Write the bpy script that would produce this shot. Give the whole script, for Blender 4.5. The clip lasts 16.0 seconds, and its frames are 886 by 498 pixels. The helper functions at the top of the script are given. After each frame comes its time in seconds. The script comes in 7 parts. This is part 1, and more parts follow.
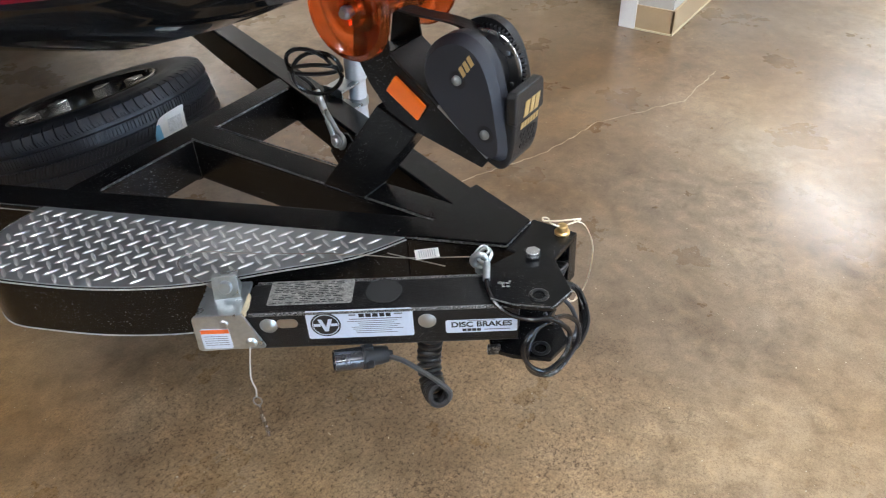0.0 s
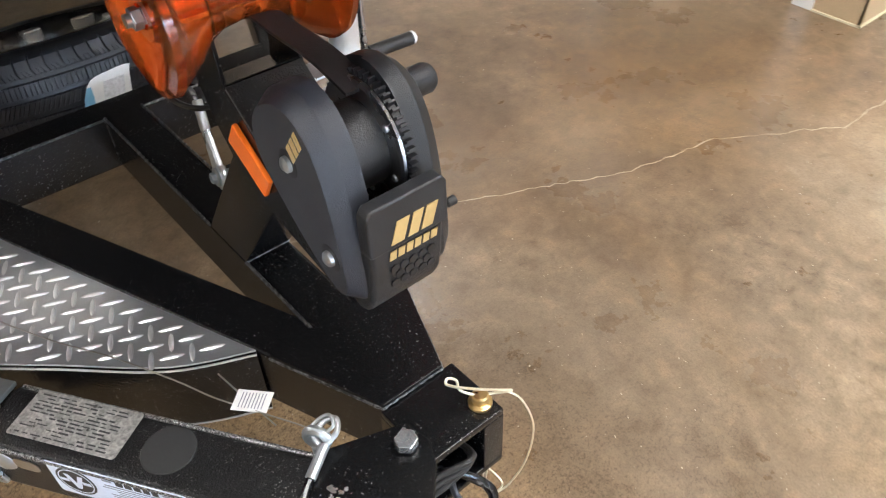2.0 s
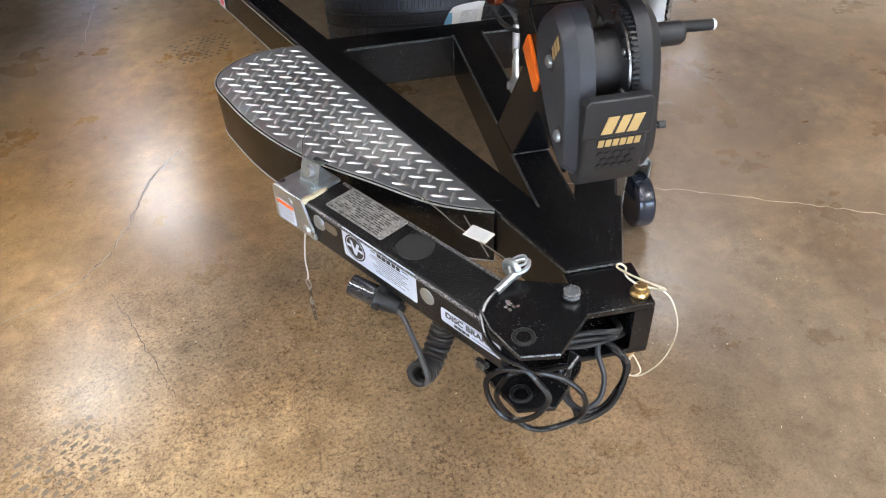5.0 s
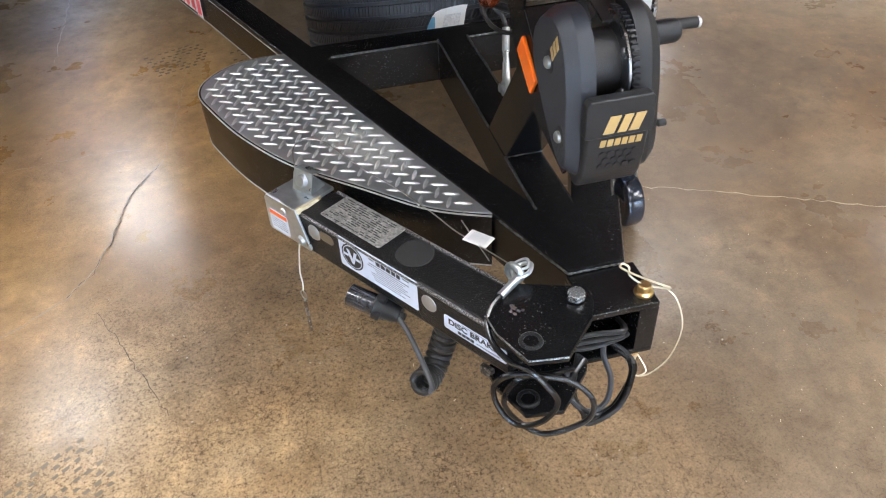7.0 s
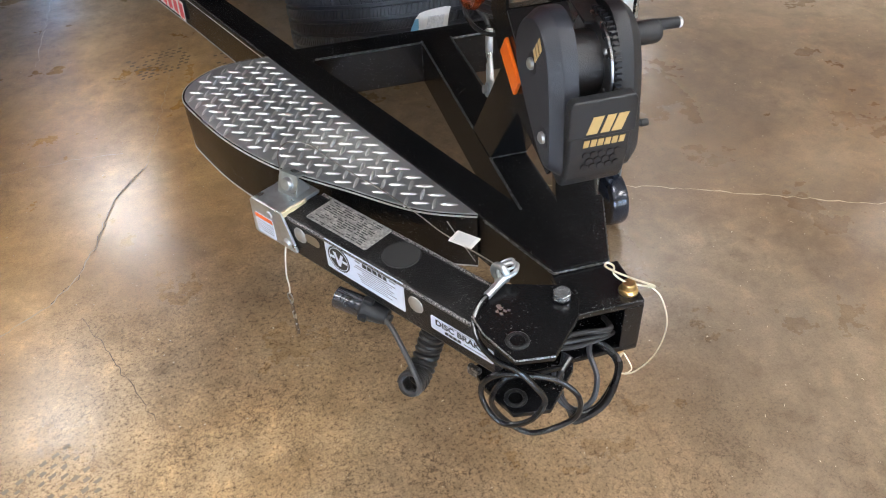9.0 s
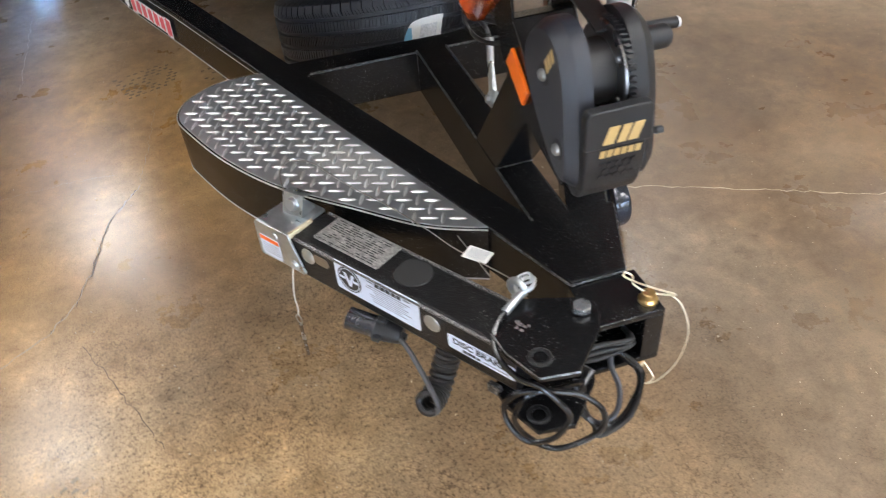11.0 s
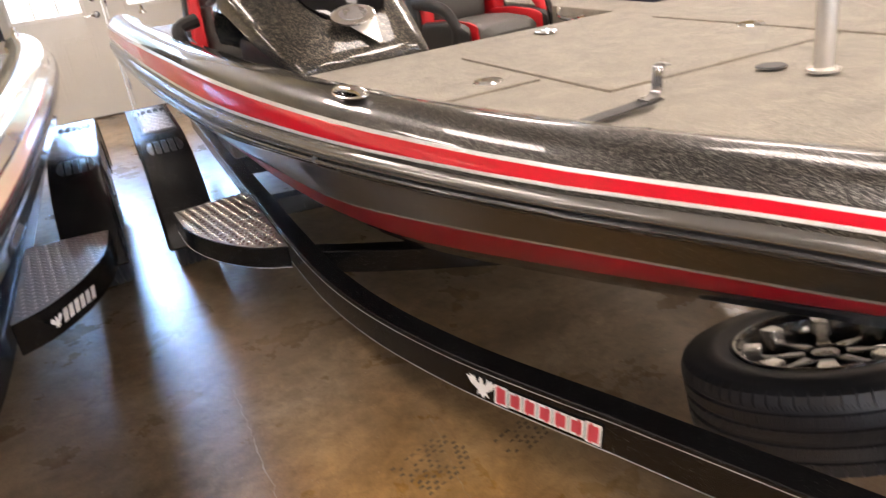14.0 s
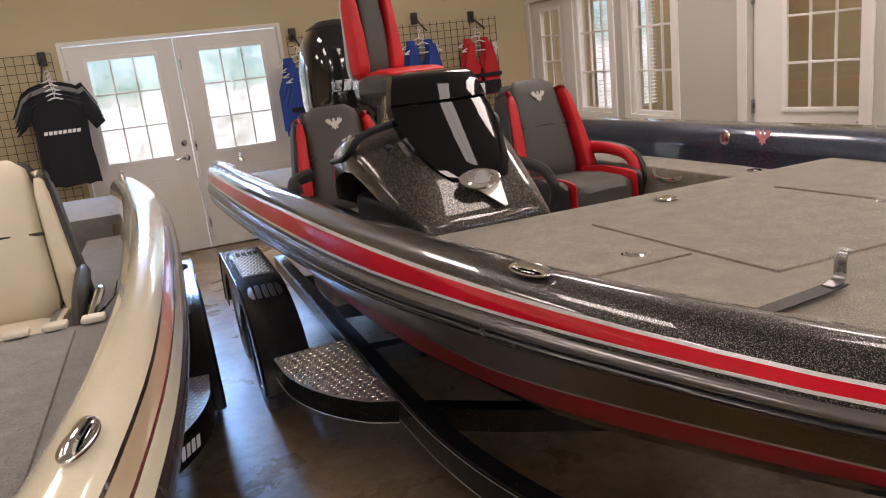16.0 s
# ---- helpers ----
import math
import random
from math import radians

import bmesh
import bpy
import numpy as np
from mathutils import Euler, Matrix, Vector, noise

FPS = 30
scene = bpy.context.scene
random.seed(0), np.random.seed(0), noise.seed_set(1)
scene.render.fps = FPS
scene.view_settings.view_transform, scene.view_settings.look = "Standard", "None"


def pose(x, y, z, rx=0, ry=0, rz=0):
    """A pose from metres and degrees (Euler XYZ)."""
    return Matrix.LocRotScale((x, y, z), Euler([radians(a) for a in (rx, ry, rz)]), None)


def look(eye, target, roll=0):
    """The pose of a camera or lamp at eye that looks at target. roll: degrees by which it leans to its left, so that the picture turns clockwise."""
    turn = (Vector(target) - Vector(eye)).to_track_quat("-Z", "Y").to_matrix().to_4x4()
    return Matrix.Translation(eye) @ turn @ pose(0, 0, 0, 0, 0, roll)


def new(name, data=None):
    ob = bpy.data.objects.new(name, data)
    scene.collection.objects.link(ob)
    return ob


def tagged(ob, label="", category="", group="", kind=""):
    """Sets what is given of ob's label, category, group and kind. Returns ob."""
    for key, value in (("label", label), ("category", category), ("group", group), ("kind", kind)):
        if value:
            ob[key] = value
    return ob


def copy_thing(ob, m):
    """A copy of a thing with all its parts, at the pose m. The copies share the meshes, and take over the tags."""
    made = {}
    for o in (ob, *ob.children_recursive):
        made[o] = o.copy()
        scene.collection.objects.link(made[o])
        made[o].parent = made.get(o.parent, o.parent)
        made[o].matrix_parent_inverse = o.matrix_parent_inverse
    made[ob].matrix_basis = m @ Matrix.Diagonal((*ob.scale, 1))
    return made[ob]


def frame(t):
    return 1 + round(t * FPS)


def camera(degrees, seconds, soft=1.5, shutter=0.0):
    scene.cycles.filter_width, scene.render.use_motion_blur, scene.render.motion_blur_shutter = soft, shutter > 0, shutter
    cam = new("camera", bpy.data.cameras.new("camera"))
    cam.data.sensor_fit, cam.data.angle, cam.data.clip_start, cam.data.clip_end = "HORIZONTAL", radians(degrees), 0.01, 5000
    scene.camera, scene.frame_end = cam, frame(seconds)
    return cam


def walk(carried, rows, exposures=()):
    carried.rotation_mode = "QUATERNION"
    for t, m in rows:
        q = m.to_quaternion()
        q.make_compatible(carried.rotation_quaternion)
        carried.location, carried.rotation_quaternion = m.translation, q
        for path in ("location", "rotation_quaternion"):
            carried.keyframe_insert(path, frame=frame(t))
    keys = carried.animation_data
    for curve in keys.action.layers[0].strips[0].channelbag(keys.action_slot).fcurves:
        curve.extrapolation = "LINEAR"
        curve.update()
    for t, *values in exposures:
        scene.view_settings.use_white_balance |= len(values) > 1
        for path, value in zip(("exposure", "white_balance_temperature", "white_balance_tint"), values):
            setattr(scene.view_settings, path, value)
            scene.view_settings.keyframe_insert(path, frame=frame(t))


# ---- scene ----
cam = camera(60.8, 16.0, soft=1.1, shutter=0.3)
PATH = [
    (0, (-0.981, -0.484, 1.417), (0.325, 0.425, 0.205), -1.7),
    (0.5, (-0.897, -0.497, 1.406), (0.419, 0.38, 0.181), -1.9),
    (1, (-0.71, -0.506, 1.404), (0.544, 0.42, 0.151), -3.3),
    (1.5, (-0.483, -0.494, 1.38), (0.623, 0.548, 0.079), -2.3),
    (2, (-0.267, -0.39, 1.315), (0.666, 0.731, -0.053), -0.9),
    (2.5, (-0.206, -0.427, 1.317), (0.39, 0.836, -0.115), -1.9),
    (3, (-0.228, -0.578, 1.351), (0.059, 0.776, -0.092), -3.6),
    (3.5, (-0.292, -0.691, 1.374), (-0.065, 0.7, -0.045), -3.8),
    (4, (-0.325, -0.748, 1.395), (-0.075, 0.667, 0.004), -2.9),
    (4.5, (-0.323, -0.747, 1.393), (-0.063, 0.687, 0.024), -2.3),
    (4.7, (-0.321, -0.743, 1.394), (-0.068, 0.705, 0.038), -2.3),
    (7, (-0.356, -0.716, 1.386), (-0.038, 0.731, 0.043), -2.7),
    (7.5, (-0.364, -0.718, 1.391), (-0.031, 0.727, 0.048), -2.5),
    (8, (-0.358, -0.723, 1.39), (-0.01, 0.719, 0.049), -2.3),
    (8.5, (-0.359, -0.721, 1.39), (-0.005, 0.719, 0.049), -2.3),
    (10.8, (-0.333, -0.704, 1.392), (0.021, 0.727, 0.04), -4.1),
    (11, (-0.384, -0.676, 1.394), (-0.001, 0.756, 0.052), -4.2),
    (11.5, (-0.632, -0.53, 1.405), (-0.101, 0.913, 0.127), -3.5),
    (12, (-0.798, -0.377, 1.437), (-0.224, 1.108, 0.226), -4.5),
    (12.5, (-0.918, -0.154, 1.46), (-0.311, 1.356, 0.298), -5.0),
    (13, (-1.077, 0.02, 1.479), (-0.334, 1.522, 0.386), -4.6),
    (13.5, (-1.251, 0.199, 1.513), (-0.457, 1.755, 0.539), -5.6),
    (14, (-1.312, 0.392, 1.576), (-0.646, 2.074, 0.723), -7.7),
    (14.5, (-1.407, 0.557, 1.626), (-0.8, 2.309, 0.877), -9.1),
    (15, (-1.473, 0.605, 1.649), (-0.824, 2.389, 1.018), -8.0),
    (15.5, (-1.496, 0.517, 1.667), (-0.846, 2.326, 1.117), -6.9),
    (16, (-1.538, 0.533, 1.678), (-0.883, 2.353, 1.17), -6.4),
]
walk(cam, [(t, look(eye, target, roll)) for t, eye, target, roll in PATH], [(0.0, 0.12, 5650, 8), (1.0, 0.2, 5900, 9), (1.5, 0.32, 5980, 10), (2.5, 0.5, 6120, 10), (3.0, 0.42, 6050, 10), (4.5, 0.40, 5930, 10), (7.0, 0.37, 5870, 10), (11.0, 0.34, 6000, 10), (11.5, 0.46, 5600, 9), (12.0, 0.57, 5620, 9), (12.5, 0.73, 5750, 10), (13.0, 0.74, 6400, 12), (13.5, 0.60, 6900, 16), (14.0, 0.42, 7100, 20), (14.5, 0.10, 7150, 22), (15.0, -0.29, 7100, 22), (16.0, -0.52, 7000, 22)])


# ---- world, light and exposure ----
world = bpy.data.worlds.new("sky")
world.use_nodes = True
scene.world = world
_wn = world.node_tree.nodes
_sky = _wn.new("ShaderNodeTexSky")
_sky.sky_type = "NISHITA"
_sky.sun_disc = False
_sky.sun_elevation, _sky.sun_rotation = radians(48), radians(20)
world.node_tree.links.new(_sky.outputs[0], _wn["Background"].inputs[0])
_wn["Background"].inputs[1].default_value = 0.12

CEIL = 3.3                                   # ceiling height
TROFFER_POWER = 43.0
DIMMED = {(0.25, 2.0): 14.0, (-2.4, 3.45): 23.0, (4.6, 3.8): 30.0}     # lower power for single fixtures, chosen by brightness alone
# (2.4, -1.9) and (4.6, 3.8) added as fill, (0.25, 2.0) for windshield reflections
TROFFERS = [(-2.0, 5.8), (-2.4, 3.45), (1.2, 5.6), (1.95, 3.5), (-2.0, 0.0), (0.9, -0.4), (2.4, -1.9), (6.7, -0.15), (9.8, -0.1), (-2.0, -3.2), (0.9, -3.2), (3.8, -3.2), (-4.9, 2.7), (-4.9, 5.4), (4.3, 6.6), (4.6, 3.8), (0.25, 2.0)]


def lamp(name, kind, m, energy, color=(1, 1, 1), size=(1, 1)):
    data = bpy.data.lights.new(name, kind)
    data.energy, data.color = energy, color
    if kind == "AREA":
        data.shape, data.size, data.size_y = "RECTANGLE", size[0], size[1]
    ob = new(name, data)
    ob.matrix_world = m
    return ob


_sun = lamp("sun", "SUN", look((0, 0, 20), (3.0, -13, 0)), 3.0, (1.0, 0.95, 0.86))
_sun.data.angle = radians(0.5)


# ---- materials ----
def mat(name, base, rough=0.5, metal=0.0, var=0.12, scale=6.0, grain=160.0, gvar=0.08, bump=0.05, coat=0.0, trans=0.0, ior=1.45, rvar=0.08, sheen=0.0, emit=None, spec=0.5):
    """Principled surface with colour and roughness that vary at a broad and a fine scale, and fine relief."""
    m = bpy.data.materials.new(name)
    m.use_nodes = True
    nt = m.node_tree
    n, link = nt.nodes, nt.links.new
    b = n["Principled BSDF"]
    co = n.new("ShaderNodeTexCoord")
    n1, n2 = n.new("ShaderNodeTexNoise"), n.new("ShaderNodeTexNoise")
    n1.inputs["Scale"].default_value, n1.inputs["Detail"].default_value = scale, 5
    n2.inputs["Scale"].default_value, n2.inputs["Detail"].default_value = grain, 3
    link(co.outputs["Object"], n1.inputs["Vector"])
    link(co.outputs["Object"], n2.inputs["Vector"])
    mul = n.new("ShaderNodeMath")
    mul.operation = "MULTIPLY_ADD"
    mul.inputs[1].default_value, mul.inputs[2].default_value = 2 * var, 1 - var
    link(n1.outputs["Fac"], mul.inputs[0])
    mul2 = n.new("ShaderNodeMath")
    mul2.operation = "MULTIPLY_ADD"
    mul2.inputs[1].default_value, mul2.inputs[2].default_value = 2 * gvar, 1 - gvar
    link(n2.outputs["Fac"], mul2.inputs[0])
    pr = n.new("ShaderNodeMath")
    pr.operation = "MULTIPLY"
    link(mul.outputs[0], pr.inputs[0])
    link(mul2.outputs[0], pr.inputs[1])
    vm = n.new("ShaderNodeVectorMath")
    vm.operation = "SCALE"
    vm.inputs[0].default_value = base
    link(pr.outputs[0], vm.inputs["Scale"])
    link(vm.outputs[0], b.inputs["Base Color"])
    r = n.new("ShaderNodeMath")
    r.operation, r.use_clamp = "MULTIPLY_ADD", True
    r.inputs[1].default_value, r.inputs[2].default_value = 2 * rvar, rough - rvar
    link(n1.outputs["Fac"], r.inputs[0])
    link(r.outputs[0], b.inputs["Roughness"])
    b.inputs["Metallic"].default_value = metal
    b.inputs["Specular IOR Level"].default_value = spec
    b.inputs["Coat Weight"].default_value = coat
    b.inputs["Coat Roughness"].default_value = 0.04
    b.inputs["Transmission Weight"].default_value = trans
    b.inputs["IOR"].default_value = ior
    b.inputs["Sheen Weight"].default_value = sheen
    if emit:
        b.inputs["Emission Color"].default_value, b.inputs["Emission Strength"].default_value = (*emit[0], 1), emit[1]
    if bump:
        bp = n.new("ShaderNodeBump")
        bp.inputs["Strength"].default_value, bp.inputs["Distance"].default_value = bump, 0.004
        link(n2.outputs["Fac"], bp.inputs["Height"])
        link(bp.outputs[0], b.inputs["Normal"])
    return m


def ramp(nt, src, stops):
    r = nt.nodes.new("ShaderNodeValToRGB")
    while len(r.color_ramp.elements) < len(stops):
        r.color_ramp.elements.new(0.5)
    for e, (p, c) in zip(r.color_ramp.elements, stops):
        e.position, e.color = p, (*c, 1)
    nt.links.new(src, r.inputs[0])
    return r.outputs[0]


def mixed(nt, fac, a, b, how="MIX"):
    m = nt.nodes.new("ShaderNodeMix")
    m.data_type, m.blend_type = "RGBA", how
    for k, v in ((0, fac), (6, a), (7, b)):
        if isinstance(v, (int, float)):
            m.inputs[k].default_value = v
        elif isinstance(v, tuple):
            m.inputs[k].default_value = (*v, 1)
        else:
            nt.links.new(v, m.inputs[k])
    return m.outputs[2]


def noise_node(nt, scale, detail=4, rough=0.55, dist=0.0, coord="Object"):
    co, n = nt.nodes.new("ShaderNodeTexCoord"), nt.nodes.new("ShaderNodeTexNoise")
    n.inputs["Scale"].default_value, n.inputs["Detail"].default_value = scale, detail
    n.inputs["Roughness"].default_value, n.inputs["Distortion"].default_value = rough, dist
    nt.links.new(co.outputs[coord], n.inputs["Vector"])
    return n.outputs["Fac"]


def flake(name, base, spark, amount=0.5, cell=520.0, coat=0.8, coat_rough=0.03):
    """Metal-flake gelcoat: small glittering cells under a clear coat."""
    m = bpy.data.materials.new(name)
    m.use_nodes = True
    nt = m.node_tree
    b = nt.nodes["Principled BSDF"]
    co, v = nt.nodes.new("ShaderNodeTexCoord"), nt.nodes.new("ShaderNodeTexVoronoi")
    v.inputs["Scale"].default_value = cell
    nt.links.new(co.outputs["Object"], v.inputs["Vector"])
    sep = nt.nodes.new("ShaderNodeSeparateColor")
    nt.links.new(v.outputs["Color"], sep.inputs[0])
    fac = ramp(nt, sep.outputs[0], [(1 - amount - 0.02, (0, 0, 0)), (1 - amount * 0.3, (1, 1, 1))])
    broad = ramp(nt, noise_node(nt, 2.2), [(0.3, tuple(0.8 * c for c in base)), (0.7, tuple(1.2 * c for c in base))])
    nt.links.new(mixed(nt, fac, broad, spark), b.inputs["Base Color"])
    nt.links.new(fac, b.inputs["Metallic"])
    b.inputs["Roughness"].default_value = 0.35
    b.inputs["Specular IOR Level"].default_value = 0.2
    b.inputs["Coat Weight"].default_value, b.inputs["Coat Roughness"].default_value = coat, coat_rough
    return m


def floor_material():
    m = bpy.data.materials.new("stained_concrete")
    m.use_nodes = True
    nt = m.node_tree
    b = nt.nodes["Principled BSDF"]
    big = ramp(nt, noise_node(nt, 0.9, 8, 0.62, 0.6), [(0.30, (0.128, 0.090, 0.057)), (0.44, (0.206, 0.151, 0.100)), (0.55, (0.268, 0.203, 0.136)), (0.68, (0.342, 0.277, 0.202))])
    mid = ramp(nt, noise_node(nt, 5.5, 6, 0.7, 0.4), [(0.32, (0.79, 0.775, 0.75)), (0.62, (1.08, 1.08, 1.09))])
    c = mixed(nt, 1.0, big, mid, "MULTIPLY")
    gold = ramp(nt, noise_node(nt, 0.75, 6, 0.6, 0.8), [(0.42, (0, 0, 0)), (0.60, (1, 1, 1))])
    c = mixed(nt, gold, c, mixed(nt, 1.0, c, (1.10, 1.01, 0.87), "MULTIPLY"))
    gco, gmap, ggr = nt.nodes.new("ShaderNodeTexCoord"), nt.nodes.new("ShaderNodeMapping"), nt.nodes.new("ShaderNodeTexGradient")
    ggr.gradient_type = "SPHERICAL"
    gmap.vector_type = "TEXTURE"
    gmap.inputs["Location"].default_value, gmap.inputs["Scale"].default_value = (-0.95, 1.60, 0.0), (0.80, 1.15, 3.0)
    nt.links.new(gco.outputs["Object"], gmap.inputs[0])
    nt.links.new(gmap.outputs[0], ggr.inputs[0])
    lit_gold = ramp(nt, mixed(nt, 0.45, ggr.outputs["Fac"], noise_node(nt, 2.2, 6, 0.65), "OVERLAY"), [(0.05, (0, 0, 0)), (0.55, (1, 1, 1))])   # golden floor tone, with its warm brightness painted in
    c = mixed(nt, lit_gold, c, mixed(nt, 1.0, c, (1.60, 1.28, 0.73), "MULTIPLY"))
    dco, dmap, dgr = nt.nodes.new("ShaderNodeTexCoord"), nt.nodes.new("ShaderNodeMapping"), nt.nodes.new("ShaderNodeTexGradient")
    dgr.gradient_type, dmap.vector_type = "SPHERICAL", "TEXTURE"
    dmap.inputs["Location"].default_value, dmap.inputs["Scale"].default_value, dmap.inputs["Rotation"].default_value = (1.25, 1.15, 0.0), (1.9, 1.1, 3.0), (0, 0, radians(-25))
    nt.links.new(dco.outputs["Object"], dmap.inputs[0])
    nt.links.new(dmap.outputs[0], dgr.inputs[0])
    umber = ramp(nt, mixed(nt, 0.5, dgr.outputs["Fac"], noise_node(nt, 1.9, 6, 0.65), "OVERLAY"), [(0.05, (0, 0, 0)), (0.5, (1, 1, 1))])   # darker umber patch with a noisy edge
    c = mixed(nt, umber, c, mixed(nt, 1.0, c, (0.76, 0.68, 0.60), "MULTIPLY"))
    marble = ramp(nt, noise_node(nt, 17, 9, 0.66, 0.35), [(0.33, (0.72, 0.67, 0.60)), (0.45, (0.94, 0.93, 0.90)), (0.54, (1.06, 1.06, 1.05)), (0.68, (1.36, 1.33, 1.26))])   # cloudy stain, a few centimetres across
    c = mixed(nt, ramp(nt, noise_node(nt, 1.3, 4, 0.6, 0.3), [(0.36, (0.35, 0.35, 0.35)), (0.62, (1, 1, 1))]), c, mixed(nt, 1.0, c, marble, "MULTIPLY"))
    grit = ramp(nt, noise_node(nt, 210, 3, 0.8), [(0.36, (0.72, 0.70, 0.67)), (0.5, (1.0, 1.0, 1.0)), (0.64, (1.2, 1.19, 1.17))])
    c = mixed(nt, 0.45, c, mixed(nt, 1.0, c, grit, "MULTIPLY"))
    fine = ramp(nt, noise_node(nt, 105, 4, 0.72), [(0.36, (0.40, 0.355, 0.30)), (0.455, (0.90, 0.885, 0.86)), (0.54, (1.05, 1.05, 1.03)), (0.68, (1.30, 1.27, 1.20))])
    pco, pmap, pgr = nt.nodes.new("ShaderNodeTexCoord"), nt.nodes.new("ShaderNodeMapping"), nt.nodes.new("ShaderNodeTexGradient")
    pgr.gradient_type, pmap.vector_type = "SPHERICAL", "TEXTURE"
    pmap.inputs["Location"].default_value, pmap.inputs["Scale"].default_value = (-0.42, 0.20, 0.0), (1.15, 0.95, 3.0)
    nt.links.new(pco.outputs["Object"], pmap.inputs[0])
    nt.links.new(pmap.outputs[0], pgr.inputs[0])
    patch = ramp(nt, mixed(nt, 0.5, pgr.outputs["Fac"], noise_node(nt, 3.1, 5, 0.6), "OVERLAY"), [(0.08, (0, 0, 0)), (0.5, (1, 1, 1))])   # leathery patch where the trowel lifted
    c = mixed(nt, mixed(nt, patch, (0.16, 0.16, 0.16), (0.95, 0.95, 0.95)), c, mixed(nt, 1.0, c, fine, "MULTIPLY"))
    c = mixed(nt, patch, c, mixed(nt, 1.0, c, (1.16, 1.10, 0.985), "MULTIPLY"))
    wob, add = nt.nodes.new("ShaderNodeVectorMath"), nt.nodes.new("ShaderNodeVectorMath")   # fine crazing in patches
    wob.operation, add.operation = "SCALE", "ADD"
    wn, wc, vor = nt.nodes.new("ShaderNodeTexNoise"), nt.nodes.new("ShaderNodeTexCoord"), nt.nodes.new("ShaderNodeTexVoronoi")
    wn.inputs["Scale"].default_value, wn.inputs["Detail"].default_value, wob.inputs["Scale"].default_value = 30, 6, 0.075
    vor.feature = "DISTANCE_TO_EDGE"
    vor.inputs["Scale"].default_value = 30
    nt.links.new(wc.outputs["Object"], wn.inputs["Vector"])
    nt.links.new(wn.outputs["Color"], wob.inputs[0])
    nt.links.new(wc.outputs["Object"], add.inputs[0])
    nt.links.new(wob.outputs[0], add.inputs[1])
    nt.links.new(add.outputs[0], vor.inputs["Vector"])
    craze = ramp(nt, vor.outputs["Distance"], [(0.0, (0.24, 0.19, 0.15)), (0.030, (0.80, 0.78, 0.75)), (0.055, (1, 1, 1))])
    where = ramp(nt, noise_node(nt, 4.5, 5, 0.6), [(0.46, (0, 0, 0)), (0.60, (0.42, 0.42, 0.42))])
    where = mixed(nt, 1.0, where, mixed(nt, patch, (0.75, 0.75, 0.75), (2.0, 2.0, 2.0)), "MULTIPLY")
    c = mixed(nt, where, c, mixed(nt, 1.0, c, craze, "MULTIPLY"))
    fleck = ramp(nt, noise_node(nt, 95, 2, 0.5), [(0.73, (0, 0, 0)), (0.76, (1, 1, 1))])
    c = mixed(nt, fleck, c, (0.50, 0.43, 0.33))
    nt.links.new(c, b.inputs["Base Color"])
    r = ramp(nt, noise_node(nt, 2.6, 6, 0.65), [(0.3, (0.22, 0.22, 0.22)), (0.7, (0.42, 0.42, 0.42))])
    nt.links.new(r, b.inputs["Roughness"])
    b.inputs["Coat Weight"].default_value, b.inputs["Coat Roughness"].default_value = 0.36, 0.19
    b.inputs["Specular IOR Level"].default_value = 0.35
    bp = nt.nodes.new("ShaderNodeBump")
    bp.inputs["Strength"].default_value, bp.inputs["Distance"].default_value = 0.12, 0.002
    nt.links.new(noise_node(nt, 38, 5, 0.7), bp.inputs["Height"])
    nt.links.new(bp.outputs[0], b.inputs["Normal"])
    return m


def carpet(name, dark, light):
    m = bpy.data.materials.new(name)
    m.use_nodes = True
    nt = m.node_tree
    b = nt.nodes["Principled BSDF"]
    c = ramp(nt, noise_node(nt, 260, 4, 0.85), [(0.36, dark), (0.64, light)])
    wear = ramp(nt, noise_node(nt, 11, 7, 0.75), [(0.3, (0.66, 0.66, 0.66)), (0.7, (1.2, 1.19, 1.17))])
    nt.links.new(mixed(nt, 1.0, c, wear, "MULTIPLY"), b.inputs["Base Color"])
    b.inputs["Roughness"].default_value = 0.95
    b.inputs["Sheen Weight"].default_value = 0.25
    bp = nt.nodes.new("ShaderNodeBump")
    bp.inputs["Strength"].default_value, bp.inputs["Distance"].default_value = 0.6, 0.004
    nt.links.new(noise_node(nt, 330, 2, 0.7), bp.inputs["Height"])
    nt.links.new(bp.outputs[0], b.inputs["Normal"])
    return m


def glass(name, tint=(1, 1, 1), rough=0.0):
    m = bpy.data.materials.new(name)
    m.use_nodes = True
    b = m.node_tree.nodes["Principled BSDF"]
    b.inputs["Base Color"].default_value = (*tint, 1)
    b.inputs["Roughness"].default_value, b.inputs["Transmission Weight"].default_value, b.inputs["IOR"].default_value = rough, 1.0, 1.45
    return m


def glow(name, color, strength):
    m = bpy.data.materials.new(name)
    m.use_nodes = True
    b = m.node_tree.nodes["Principled BSDF"]
    b.inputs["Base Color"].default_value = (*color, 1)
    b.inputs["Emission Color"].default_value, b.inputs["Emission Strength"].default_value = (*color, 1), strength
    return m


def speckle(name, dark, light, scale, low, high):
    """Black paint rubbed through to bright metal in specks."""
    m = mat(name, dark, 0.3, bump=0)
    nt = m.node_tree
    f = ramp(nt, noise_node(nt, scale, 6, 0.8), [(low, (0, 0, 0)), (high, (1, 1, 1))])
    b = nt.nodes["Principled BSDF"]
    nt.links.new(mixed(nt, f, dark, light), b.inputs["Base Color"])
    nt.links.new(f, b.inputs["Metallic"])
    return m


